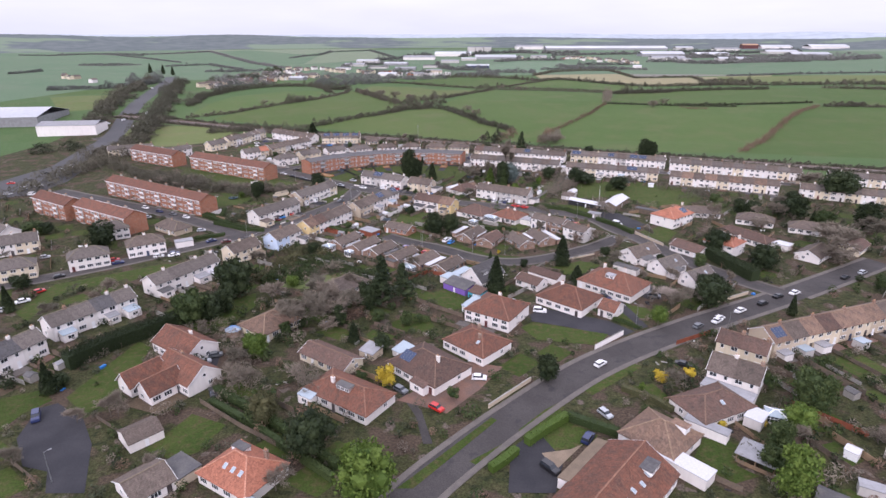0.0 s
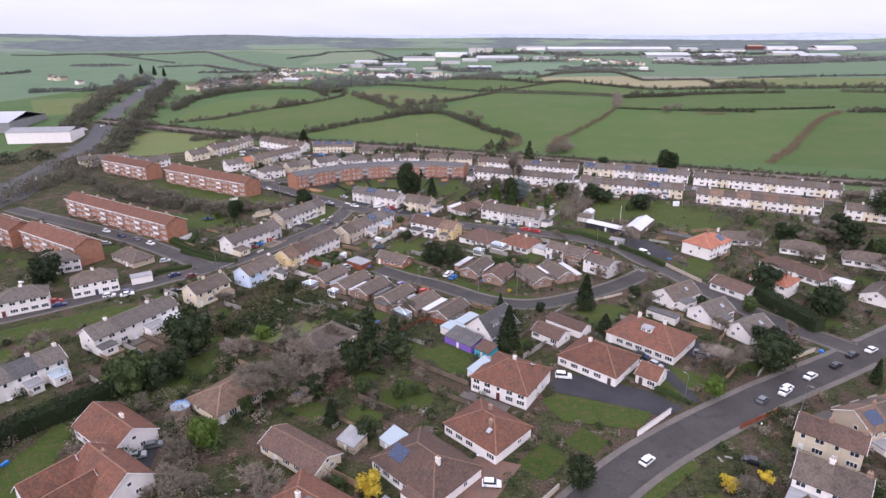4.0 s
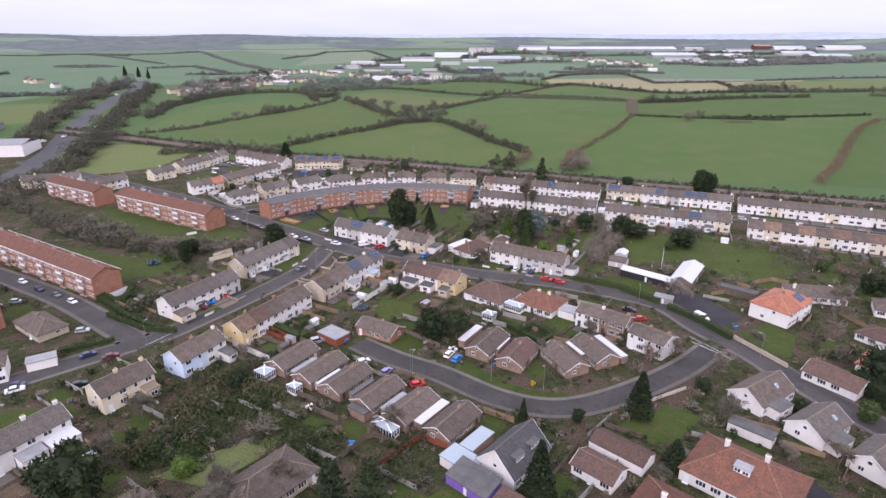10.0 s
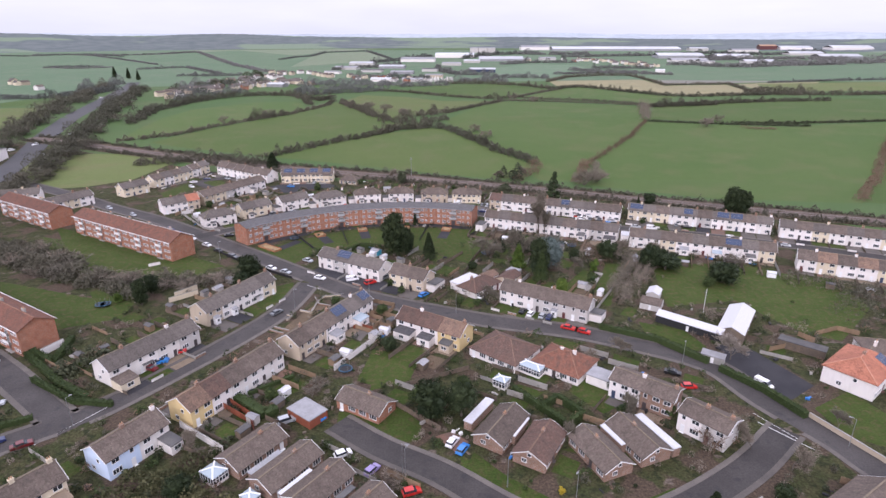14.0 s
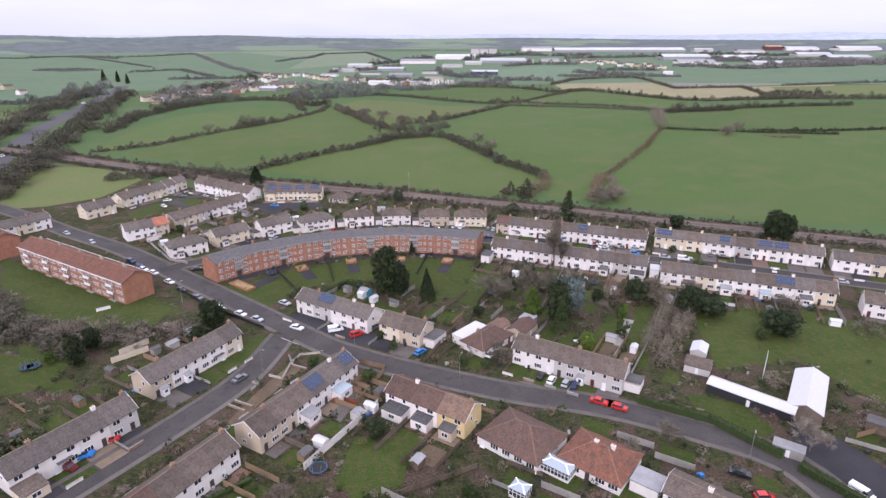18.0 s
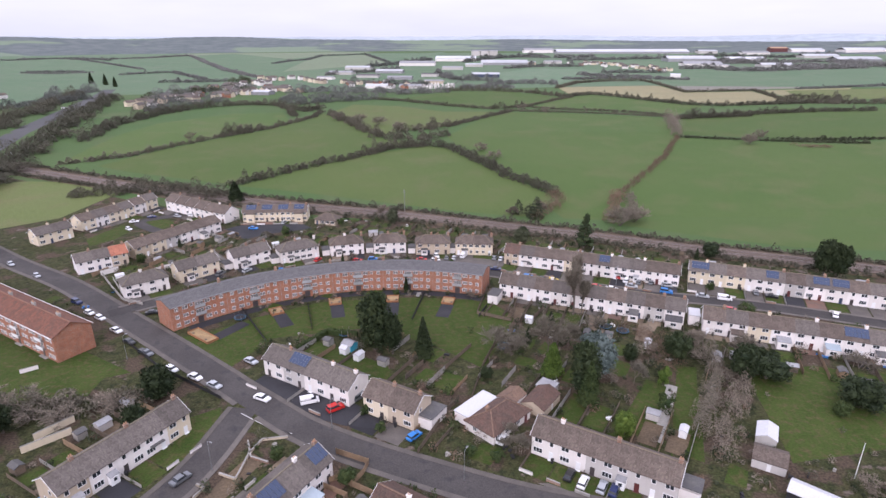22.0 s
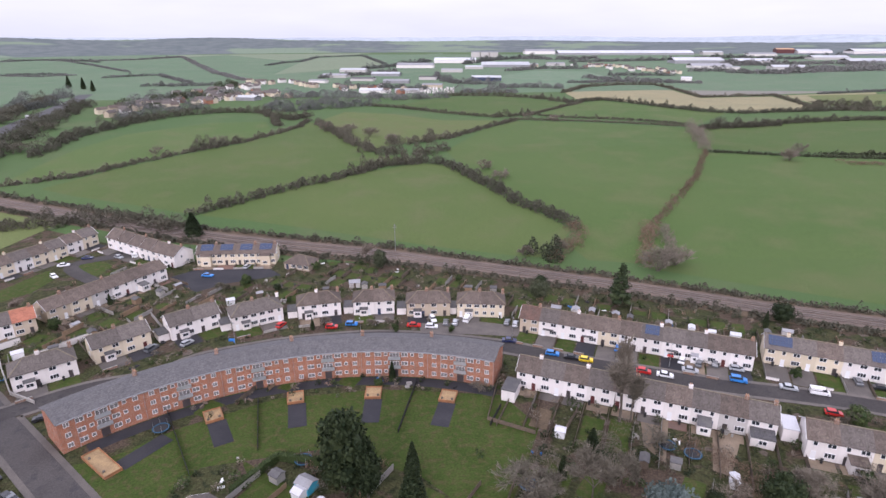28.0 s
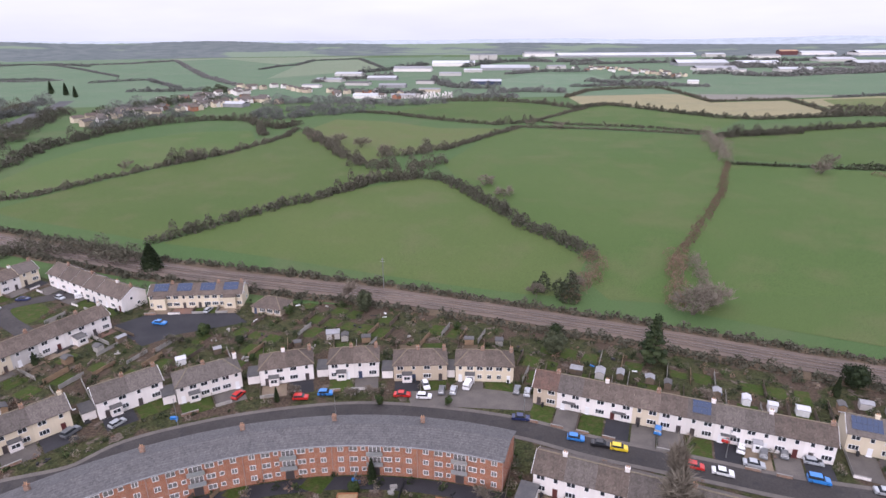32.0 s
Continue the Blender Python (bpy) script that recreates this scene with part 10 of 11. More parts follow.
tree(64.7, 127.9, 2.5, 'shrub', wide=1.69, foliage=GOLDLEAF, label='golden yellow garden shrub')
tree(-153.3, 264.2, 8.0, 'round', wide=1.48)
tree(-186.5, 266.7, 6.2, 'round', wide=2.2, foliage=BUSHLEAF)
tree(49.4, 211.4, 6.7, 'cone', wide=2.2)
tree(155.8, 295.3, 7.4, 'round', wide=1.31)
tree(216.2, 352.1, 10.2, 'bare', wide=2.09)
tree(-21.8, 382.5, 14, 'tall', wide=1.35)
tree(-17.2, 380.1, 9, 'tall')
tree(-6.6, 378.6, 8.5, 'cone', wide=1.1)
tree(24.9, 377.4, 6, 'cone')
tree(42.5, 396.3, 18, 'poplar', wide=1.4)
tree(45.4, 397.0, 13, 'poplar')
tree(-32.4, 504.3, 8, 'bare')
tree(110.1, 447.9, 7, 'round', wide=1.2)
tree(36.1, 476.2, 5, 'round')
tree(83.9, 492.5, 11, 'thicket', foliage=TWIG, wide=1.2, name='tree', label='broad leafless tree in the field corner')
tree(92.9, 498.5, 9, 'thicket', wide=1.3, name='tree')
tree(49.4, 507.8, 9, 'bare')
tree(34.6, 505.1, 7, 'bare')
tree(36.3, 374.6, 8.5, 'bare', wide=0.9)
tree(-70.4, 333.2, 10, 'tall')
tree(-75.9, 356.1, 6, 'round', wide=1.1)
tree(-111.7, 328.8, 4, 'shrub', foliage=LIMELEAF)
tree(-73.7, 181.8, 10, 'round')
tree(95.1, 200.9, 8, 'round')
tree(93.1, 205.4, 6, 'round')
tree(77.2, 190.7, 7, 'bare', wide=1.3)
tree(73.9, 196.6, 6, 'bare')
tree(84.6, 194.6, 7, 'bare', wide=1.4)
tree(-32.4, 122.5, 5, 'shrub')
tree(51.1, 143.1, 2.5, 'shrub', foliage=LIMELEAF)
tree(74.8, 128.5, 2, 'shrub', foliage=GOLDLEAF, label='golden yellow garden shrub')
tree(68.9, 113.8, 7, 'round', foliage=BUSHLEAF)
tree(83.4, 143.5, 5, 'shrub')
tree(-31.8, 178.0, 8, 'tall')
tree(-47.1, 172.7, 5, 'shrub')
tree(-42.0, 193.7, 10, 'bare', wide=1.2)
tree(-33.5, 178.0, 9, 'bare', wide=1.2)
tree(-43.7, 172.7, 10, 'bare', wide=1.2)
tree(-42.2, 181.7, 8, 'bare', wide=1.2)
tree(-57.8, 195.9, 9, 'bare', wide=1.2)
tree(-32.3, 204.9, 7, 'bare', wide=1.2)
tree(-55.4, 154.2, 7, 'bare', wide=1.2)
tree(-49.1, 143.7, 6, 'bare', wide=1.2)
tree(-55.7, 146.2, 6, 'bare', wide=1.2)
tree(-39.4, 188.8, 10, 'bare', wide=1.3)
tree(-42.2, 178.6, 11, 'bare', wide=1.3)
tree(-32.2, 185.2, 9, 'bare', wide=1.3)
tree(-48.7, 183.5, 9, 'bare', wide=1.3)
tree(-28.5, 190.7, 8, 'bare', wide=1.3)
tree(-45.6, 200.9, 8, 'bare', wide=1.3)
tree(-71.2, 187.6, 9, 'round')
tree(2.7, 138.9, 4, 'shrub')
tree(-20.8, 147.4, 4, 'shrub')
tree(-42.0, 139.0, 4, 'shrub')
tree(-20.3, 143.7, 3, 'shrub')
tree(-31.5, 187.5, 5, 'shrub')
tree(-6.5, 271.4, 5, 'shrub')
tree(13.5, 292.6, 4, 'shrub')
tree(27.4, 256.8, 5, 'bare')
tree(64.5, 256.8, 6, 'bare', wide=1.4)
tree(58.6, 255.0, 5, 'thicket', foliage=REDTWIG)
tree(73.6, 247.9, 6, 'bare', wide=1.3)
tree(23.7, 241.2, 2, 'shrub', foliage=GOLDLEAF, label='golden yellow garden shrub')
tree(87.8, 375.4, 4, 'shrub')
tree(91.5, 365.0, 5, 'round')
tree(54.5, 344.7, 5, 'shrub')
tree(5.9, 328.4, 3.5, 'shrub')
tree(11.2, 326.4, 3.5, 'shrub')
tree(15.8, 332.7, 5, 'bare')
tree(-19.8, 342.8, 3, 'shrub')
tree(-15.1, 336.2, 3, 'shrub')
tree(2.8, 441.5, 3, 'shrub')
tree(-37.5, 445.4, 4, 'bare')
tree(-15.2, 441.6, 3, 'shrub')
tree(95.8, 415.4, 3.5, 'shrub')
tree(-22.8, 444.6, 4, 'bare')
tree(-17.4, 445.4, 4, 'bare')
tree(5.5, 481.7, 3, 'shrub')
tree(-51.0, 493.2, 4, 'shrub')
tree(-73.1, 476.8, 5, 'shrub')
tree(-79.8, 471.8, 5, 'bare')
tree(53.7, 266.0, 4, 'shrub')
tree(43.1, 267.0, 4, 'shrub')
tree(150.6, 298.4, 8, 'round')
tree(152.2, 287.0, 8, 'bare')
tree(164.7, 292.6, 9, 'bare')
tree(184.4, 311.0, 10, 'round')
tree(220.5, 331.2, 13, 'round')
tree(168.8, 294.5, 8, 'round')
tree(201.9, 280.9, 8, 'round')
tree(127.4, 231.1, 6, 'round')
tree(91.7, 197.8, 7, 'round')
tree(105.0, 209.5, 6, 'bare')
tree(177.3, 294.5, 9, 'tall')
tree(227.1, 658.1, 9, 'thicket', name='tree', wide=1.2, label='leafless hedgerow tree with brown twigs')
tree(103.5, 826.4, 7, 'thicket', name='tree', wide=1.2, label='leafless hedgerow tree with brown twigs')
tree(-59.4, 743.3, 9, 'thicket', name='tree', wide=1.2, label='leafless hedgerow tree with brown twigs')
tree(-78.9, 760.2, 9, 'thicket', name='tree', wide=1.2, label='leafless hedgerow tree with brown twigs')
tree(-40.0, 715.4, 8, 'thicket', name='tree', wide=1.2, label='leafless hedgerow tree with brown twigs')
tree(25.3, 638.0, 7, 'thicket', name='tree', wide=1.2, label='leafless hedgerow tree with brown twigs')
tree(249.5, 680.7, 7, 'thicket', name='tree', wide=1.2, label='leafless hedgerow tree with brown twigs')
tree(-167.5, 709.2, 7, 'thicket', name='tree', wide=1.2, label='leafless hedgerow tree with brown twigs')
tree(-199.0, 679.2, 6, 'thicket', name='tree', wide=1.2, label='leafless hedgerow tree with brown twigs')
tree(81.9, 849.7, 7, 'thicket', name='tree', wide=1.2, label='leafless hedgerow tree with brown twigs')
tree(-99.0, 773.2, 8, 'thicket', name='tree', wide=1.2, label='leafless hedgerow tree with brown twigs')
tree(33.0, 617.1, 7, 'thicket', name='tree', wide=1.2, label='leafless hedgerow tree with brown twigs')
tree(-563.2, 1180.0, 18, 'cone', wide=1.2, label='tall dark poplar-shaped evergreen')
tree(-528.0, 1157.5, 17, 'cone', wide=1.2, label='tall dark poplar-shaped evergreen')
tree(-496.3, 1126.2, 15, 'cone', wide=1.2, label='tall dark poplar-shaped evergreen')
tree(-71.3, 226.5, 7, 'bare', wide=1.25)
tree(-41.5, 223.5, 5, 'thicket', wide=1.25)
tree(-72.8, 212.7, 6, 'bare', wide=1.25)
tree(-77.9, 212.7, 6, 'bare', wide=1.25)
tree(-37.9, 190.7, 9, 'bare', wide=1.25)
tree(-27.3, 186.7, 4, 'thicket', foliage=REDTWIG, wide=1.3)
tree(-29.0, 184.4, 3.5, 'thicket', foliage=REDTWIG, wide=1.3)
tree(-26.0, 194.6, 7, 'tall')
tree(-54.1, 208.9, 5, 'round', foliage=LIMELEAF, wide=1.2, label='yellow-green willowy garden bush')
tree(-52.4, 239.3, 6, 'round', wide=1.1)
tree(74.3, 120.6, 8, 'tall', foliage=BUSHLEAF, wide=1.3)
tree(-31.7, 178.3, 5, 'shrub')
tree(-7.5, 180.2, 4, 'shrub')
tree(-10.9, 178.6, 5, 'round', foliage=BUSHLEAF)
tree(-31.8, 143.7, 6, 'thicket', wide=1.25)
tree(-36.7, 146.2, 6, 'thicket', wide=1.25)
tree(-78.9, 132.4, 5, 'bare', wide=1.25)
tree(-85.7, 130.3, 5, 'bare', wide=1.25)
tree(-90.5, 115.6, 6, 'bare', wide=1.25)
tree(-61.9, 114.0, 4, 'bare', wide=1.25)
tree(-52.0, 143.7, 6, 'bare', wide=1.25)
tree(74.6, 212.7, 5, 'bare', wide=1.25)
tree(83.6, 210.2, 6, 'bare', wide=1.25)
tree(68.0, 254.3, 4, 'bare', wide=1.25)
tree(148.4, 271.8, 7, 'thicket', wide=1.25)
tree(110.6, 254.3, 5, 'bare', wide=1.25)
tree(-33.0, 276.2, 4, 'thicket', wide=1.25)
tree(91.4, 260.8, 5, 'bare', wide=1.25)
tree(170.8, 257.2, 10, 'bare', wide=1.25)
tree(171.4, 246.8, 9, 'bare', wide=1.25)
tree(190.8, 264.7, 10, 'bare', wide=1.25)
tree(158.8, 231.0, 8, 'thicket', wide=1.25)
tree(177.8, 272.6, 11, 'round', foliage=BUSHLEAF)
tree(127.4, 231.1, 8, 'round', foliage=BUSHLEAF)
tree(100.8, 226.5, 6, 'round', foliage=BUSHLEAF)
tree(32.2, 226.5, 4, 'round', foliage=EVERGREEN)
tree(24.6, 199.8, 4, 'round', foliage=EVERGREEN)
tree(-43.6, 272.5, 4, 'round', foliage=BUSHLEAF)
tree(43.6, 276.3, 4, 'round', foliage=EVERGREEN)
tree(5.0, 276.3, 5, 'round', foliage=BUSHLEAF)
tree(96.3, 342.1, 5, 'round', foliage=BUSHLEAF)
tree(-171.1, 364.2, 6, 'thicket', wide=1.7, name='tree', label='leafless scrub tree behind the brick flats')
tree(-154.2, 355.6, 6, 'thicket', wide=1.7, name='tree', label='leafless scrub tree behind the brick flats')
tree(-141.7, 352.9, 7, 'thicket', wide=1.7, name='tree', label='leafless scrub tree behind the brick flats')
tree(-128.0, 347.6, 6, 'thicket', wide=1.7, name='tree', label='leafless scrub tree behind the brick flats')
tree(-114.3, 343.6, 6, 'thicket', wide=1.7, name='tree', label='leafless scrub tree behind the brick flats')
tree(-102.4, 342.6, 6, 'thicket', wide=1.7, name='tree', label='leafless scrub tree behind the brick flats')
tree(-91.7, 341.6, 5, 'thicket', wide=1.7, name='tree', label='leafless scrub tree behind the brick flats')
tree(-82.1, 343.6, 5, 'thicket', wide=1.7, name='tree', label='leafless scrub tree behind the brick flats')
tree(-171.7, 373.5, 6, 'thicket', wide=1.7, name='tree', label='leafless scrub tree behind the brick flats')
tree(-153.0, 364.2, 6, 'thicket', wide=1.7, name='tree', label='leafless scrub tree behind the brick flats')
tree(-244.8, 470.7, 9, 'thicket', foliage=HEDGEROW, wide=2.0, name='tree', label='leafless brown roadside tree')
tree(-255.3, 501.3, 9, 'thicket', foliage=HEDGEROW, wide=2.0, name='tree', label='leafless brown roadside tree')
tree(-259.7, 528.3, 9, 'thicket', foliage=HEDGEROW, wide=2.0, name='tree', label='leafless brown roadside tree')
tree(-266.3, 555.3, 9, 'thicket', foliage=HEDGEROW, wide=2.0, name='tree', label='leafless brown roadside tree')
tree(-269.8, 582.7, 8, 'thicket', foliage=HEDGEROW, wide=2.0, name='tree', label='leafless brown roadside tree')
tree(-287.3, 634.2, 8, 'thicket', foliage=HEDGEROW, wide=2.0, name='tree', label='leafless brown roadside tree')
tree(-298.1, 682.0, 8, 'thicket', foliage=HEDGEROW, wide=2.0, name='tree', label='leafless brown roadside tree')
tree(-327.0, 582.5, 8, 'thicket', foliage=HEDGEROW, wide=2.0, name='tree', label='leafless brown roadside tree')
tree(-341.7, 627.4, 8, 'thicket', foliage=HEDGEROW, wide=2.0, name='tree', label='leafless brown roadside tree')
tree(-354.7, 674.0, 8, 'thicket', foliage=HEDGEROW, wide=2.0, name='tree', label='leafless brown roadside tree')
tree(-371.7, 731.6, 8, 'thicket', foliage=HEDGEROW, wide=2.0, name='tree', label='leafless brown roadside tree')
tree(-403.1, 814.6, 8, 'thicket', foliage=HEDGEROW, wide=2.0, name='tree', label='leafless brown roadside tree')
tree(-338.5, 775.4, 8, 'thicket', foliage=HEDGEROW, wide=2.0, name='tree', label='leafless brown roadside tree')

# ---- shrubs and small trees that fill the gardens ----
def inside(p, poly):
    hit = False
    for (ax, ay), (bx, by) in zip(poly, poly[1:] + poly[:1]):
        if (ay > p[1]) != (by > p[1]) and p[0] < (bx - ax) * (p[1] - ay) / (by - ay) + ax:
            hit = not hit
    return hit


FEET = [(hx, hy, math.cos(radians(rz)), math.sin(radians(rz)), L / 2, W / 2, (L + W) / 2 + 2) for hx, hy, rz, L, W in FOOT]
WAYS = [(p.x, p.y, (r[2] / 2 + 2.6) ** 2) for r in ROADS for p in r[1]]
HARD = [q for n, q in PATCHES if n in ("driveway", "paved_strip", "path")]
BOXES = {}


def among(p, polys):
    for q in polys:
        k = id(q)
        if k not in BOXES:
            BOXES[k] = (min(v[0] for v in q), max(v[0] for v in q), min(v[1] for v in q), max(v[1] for v in q))
        b = BOXES[k]
        if b[0] < p[0] < b[1] and b[2] < p[1] < b[3] and inside(p, q):
            return True
    return False


def clear(x, y, gap=1.2):
    for hx, hy, c, s, a, b, far in FEET:
        dx, dy = x - hx, y - hy
        if abs(dx) < far and abs(dy) < far and abs(dx * c + dy * s) < a + gap and abs(dy * c - dx * s) < b + gap:
            return False
    if any((px - x) ** 2 + (py - y) ** 2 < rr for px, py, rr in WAYS):
        return False
    for (ax, ay), (bx, by) in zip(RAIL, RAIL[1:]):
        if ax <= x <= bx and y > ay + (by - ay) * (x - ax) / (bx - ax) - 11:
            return False
    return not among((x, y), HARD)


OPEN_LAWNS = [q for n, q in PATCHES if n == "lawn"]


def scatter(count, x0, y0, x1, y1, seed, kinds, lo, hi, lawns=0.25):
    rng = random.Random(seed)
    done = tries = 0
    while done < count and tries < count * 12:
        tries += 1
        x, y = rng.uniform(x0, x1), rng.uniform(y0, y1)
        if not clear(x, y) or (among((x, y), OPEN_LAWNS) and rng.random() > lawns):
            continue
        kind, leafage = rng.choice(kinds)
        tree(x, y, rng.uniform(lo, hi) * (1.5 if kind in ("bare", "cone") else 1), kind, foliage=leafage, wide=rng.uniform(0.9, 1.4))
        done += 1


def small_shrubs(count, x0, y0, x1, y1, seed, lo, hi, lawns=0.25):
    rng = random.Random(seed)
    done = tries = 0
    while done < count and tries < count * 12:
        tries += 1
        x, y = rng.uniform(x0, x1), rng.uniform(y0, y1)
        if clear(x, y, 0.5) and not (among((x, y), OPEN_LAWNS) and rng.random() > lawns):
            SMALL.append((x, y, rng.uniform(lo, hi), rng.randrange(6)))
            done += 1


LAWNY = ("lawn", "driveway", "paved_strip", "path", "patio", "garden_bed", "field")
TAKEN = [q for n, q in PATCHES if n in LAWNY]


PANELS, CLUTTER = [], []


def plots(x0, y0, x1, y1, rz, du, dv, seed, green=0.55, lo=0.8, hi=2.6, fenced=0.45):
    """Garden plots: a lawn or bare soil in the middle, shrubs along the bounds."""
    rng = random.Random(seed)
    c, s = math.cos(radians(rz)), math.sin(radians(rz))
    mx, my, half = (x0 + x1) / 2, (y0 + y1) / 2, math.hypot(x1 - x0, y1 - y0) / 2

    turf = bmesh.new()

    def at(u, v):
        return mx + c * u - s * v, my + s * u + c * v
    for i in range(int(-half / du), int(half / du) + 1):
        for j in range(int(-half / dv), int(half / dv) + 1):
            u, v = i * du + (j % 2) * du * 0.4, j * dv
            x, y = at(u, v)
            if not (x0 < x < x1 and y0 < y < y1):
                continue
            a, b = du * rng.uniform(0.28, 0.42), dv * rng.uniform(0.25, 0.4)
            a, b = a * 1.05, b * 1.05
            corners = [at(u + p * a * rng.uniform(0.8, 1.1), v + q * b * rng.uniform(0.8, 1.1)) for p, q in ((-1, -1), (1, -1), (1, 1), (-1, 1))]
            if rng.random() < green and all(clear(px, py, 0.3) and not among((px, py), TAKEN) for px, py in corners + [(x, y)]):
                z = 0.025 + 0.005 * ((i + 2 * j) % 5) + 0.0006 * seed
                turf.faces.new([turf.verts.new((px, py, lie(py) + z)) for px, py in corners])
                OPEN_LAWNS.append(corners)
                TAKEN.append(corners)
            ends = [at(u - 0.5 * du, v - 0.46 * dv), at(u - 0.5 * du, v + 0.46 * dv)]
            if rng.random() < fenced and all(clear(*q, 0.2) and not among(q, TAKEN) for q in ends + [at(u - 0.5 * du, v)]):
                PANELS.append((*ends, rng.choice((1.1, 1.4, 1.7)), rng.randrange(3)))
            for k in range(rng.randrange(2)):
                px, py = at(u + rng.uniform(-0.5, 0.5) * du, v + rng.uniform(-0.5, 0.5) * dv)
                if clear(px, py, 0.2) and not among((px, py), OPEN_LAWNS):
                    CLUTTER.append((px, py, rng.randrange(5)))
            for k in range(rng.randrange(3, 8)):
                if rng.random() < 0.6:
                    px, py = at(u + rng.choice((-0.5, 0.5)) * du + rng.gauss(0, 0.5), v + rng.uniform(-0.5, 0.5) * dv)
                else:
                    px, py = at(u + rng.uniform(-0.5, 0.5) * du, v + 0.5 * dv + rng.gauss(0, 0.5))
                if clear(px, py, 0.3) and not (among((px, py), OPEN_LAWNS) and rng.random() > 0.03):
                    SMALL.append((px, py, rng.uniform(lo, hi) * (1.4 if rng.random() < 0.15 else 1), rng.choice((0, 0, 1, 2, 2, 3, 3, 4, 5))))
    tagged(part("garden_lawns", turf, LAWN), "small mown lawns in the back gardens", "lawns", kind="stuff")


plots(-135, 95, 15, 215, 57, 9, 13, 1, 0.5, 0.8, 3.0)
plots(15, 150, 95, 230, -44, 9, 12, 2, 0.5)
plots(45, 95, 190, 165, 20, 6.5, 11, 3, 0.55, 0.8, 3.0)
plots(-110, 215, 100, 320, 59, 7, 9, 4, 0.45, 0.6, 2.2)
plots(-60, 320, 130, 400, -30, 7, 10, 5, 0.3, 0.6, 2.4)
plots(-140, 400, 160, 520, -22, 6, 8, 6, 0.6, 0.5, 1.8, 0.4)
plots(100, 195, 260, 330, -45, 9, 12, 7, 0.5, 1.0, 3.2)
plots(-250, 120, -140, 320, 32, 10, 13, 8, 0.5, 1.0, 3.2)
small_shrubs(120, -60, 165, 5, 235, 21, 1.2, 3.4)


def plant_small():
    """All the small garden shrubs, one mesh for each kind of foliage."""
    for i, (mat, words) in enumerate(((BUSHLEAF, "green leafy"), (EVERGREEN, "dark evergreen"), (TWIG, "bare grey-brown"), (HEDGEROW, "dull brown"), (REDTWIG, "russet brown"), (IVY, "dark ivy-green"))):
        rng = np.random.default_rng(i)
        slim = 0.34 if i in (2, 3, 4) else 0.8
        blocks = []
        for x, y, h, k in SMALL:
            if k != i:
                continue
            n = int((34 if y < 260 else 24) * (1 + h * 0.6))
            d = rng.normal(size=(n, 3))
            d *= (rng.uniform(0.5, 1.08, n) / np.linalg.norm(d, axis=1))[:, None]
            c = np.column_stack((x + d[:, 0] * h * 0.55, y + d[:, 1] * h * 0.55, np.maximum(0.05, h * 0.45 + d[:, 2] * h * 0.5) + lie(y)))
            a = rng.normal(size=(n, 3))
            a /= np.linalg.norm(a, axis=1)[:, None]
            b = np.cross(a, rng.normal(size=(n, 3)))
            b /= np.linalg.norm(b, axis=1)[:, None]
            s = rng.uniform(0.1, 0.24, n)[:, None] * (0.75 + 0.25 * h)
            a, b = a * s * (1.35 if slim < 0.5 else 1), b * s * slim
            blocks.append(np.stack((c - a - b * 0.4, c - b, c + a + b * 0.3, c + b), axis=1).reshape(-1, 3))
        v = np.concatenate(blocks)
        me = bpy.data.meshes.new("garden_shrubs")
        me.vertices.add(len(v))
        me.vertices.foreach_set("co", v.ravel())
        me.loops.add(len(v))
        me.loops.foreach_set("vertex_index", np.arange(len(v)))
        me.polygons.add(len(v) // 4)
        me.polygons.foreach_set("loop_start", np.arange(0, len(v), 4))
        me.update(calc_edges=True)
        me.materials.append(mat)
        tagged(new("garden_shrubs", me), words + " shrubs scattered through the gardens", "shrubs", kind="stuff")


plant_small()


def bounds():
    """The many plain fences between plots, and the odds and ends that lie about."""
    for k, (mat, words) in enumerate(((WOOD, "weathered brown"), (NEWWOOD, "pale tan"), (CONCRETE, "grey slab"))):
        bm = bmesh.new()
        for (ax, ay), (bx, by), h, m in PANELS:
            if m != k:
                continue
            n = max(1, round(math.hypot(bx - ax, by - ay) / 1.9))
            for i in range(n):
                p, q = Vector((ax, ay)).lerp(Vector((bx, by)), i / n), Vector((ax, ay)).lerp(Vector((bx, by)), (i + 0.96) / n)
                z = lie(p.y)
                beam(bm, (p.x, p.y, z + h / 2), (q.x, q.y, z + h / 2), 0.05, h)
                box(bm, p.x - 0.06, p.y - 0.06, z - 0.1, p.x + 0.06, p.y + 0.06, z + h + 0.08)
        tagged(part("garden_fences", bm, mat), words + " fences between the garden plots", "fences", kind="stuff")
    rng = random.Random(77)
    for k, mat in enumerate((WOOD, CONCRETE, RUBBER, UPVC, BLUEPL)):
        bm = bmesh.new()
        for x, y, m in CLUTTER:
            if m == k and (k < 3 or rng.random() < 0.4):
                for _ in range(rng.randrange(1, 4)):
                    cx, cy, a = x + rng.gauss(0, 0.8), y + rng.gauss(0, 0.8), rng.uniform(0, 3.14)
                    ln, w, h = rng.uniform(0.3, 1.8), rng.uniform(0.2, 0.7), rng.uniform(0.15, 0.7)
                    z = lie(cy)
                    beam(bm, (cx - math.cos(a) * ln / 2, cy - math.sin(a) * ln / 2, z + h / 2), (cx + math.cos(a) * ln / 2, cy + math.sin(a) * ln / 2, z + h / 2), w, h)
        tagged(part("garden_clutter", bm, mat), "planters, boards and boxes lying in the gardens", "garden clutter", kind="stuff")


bounds()
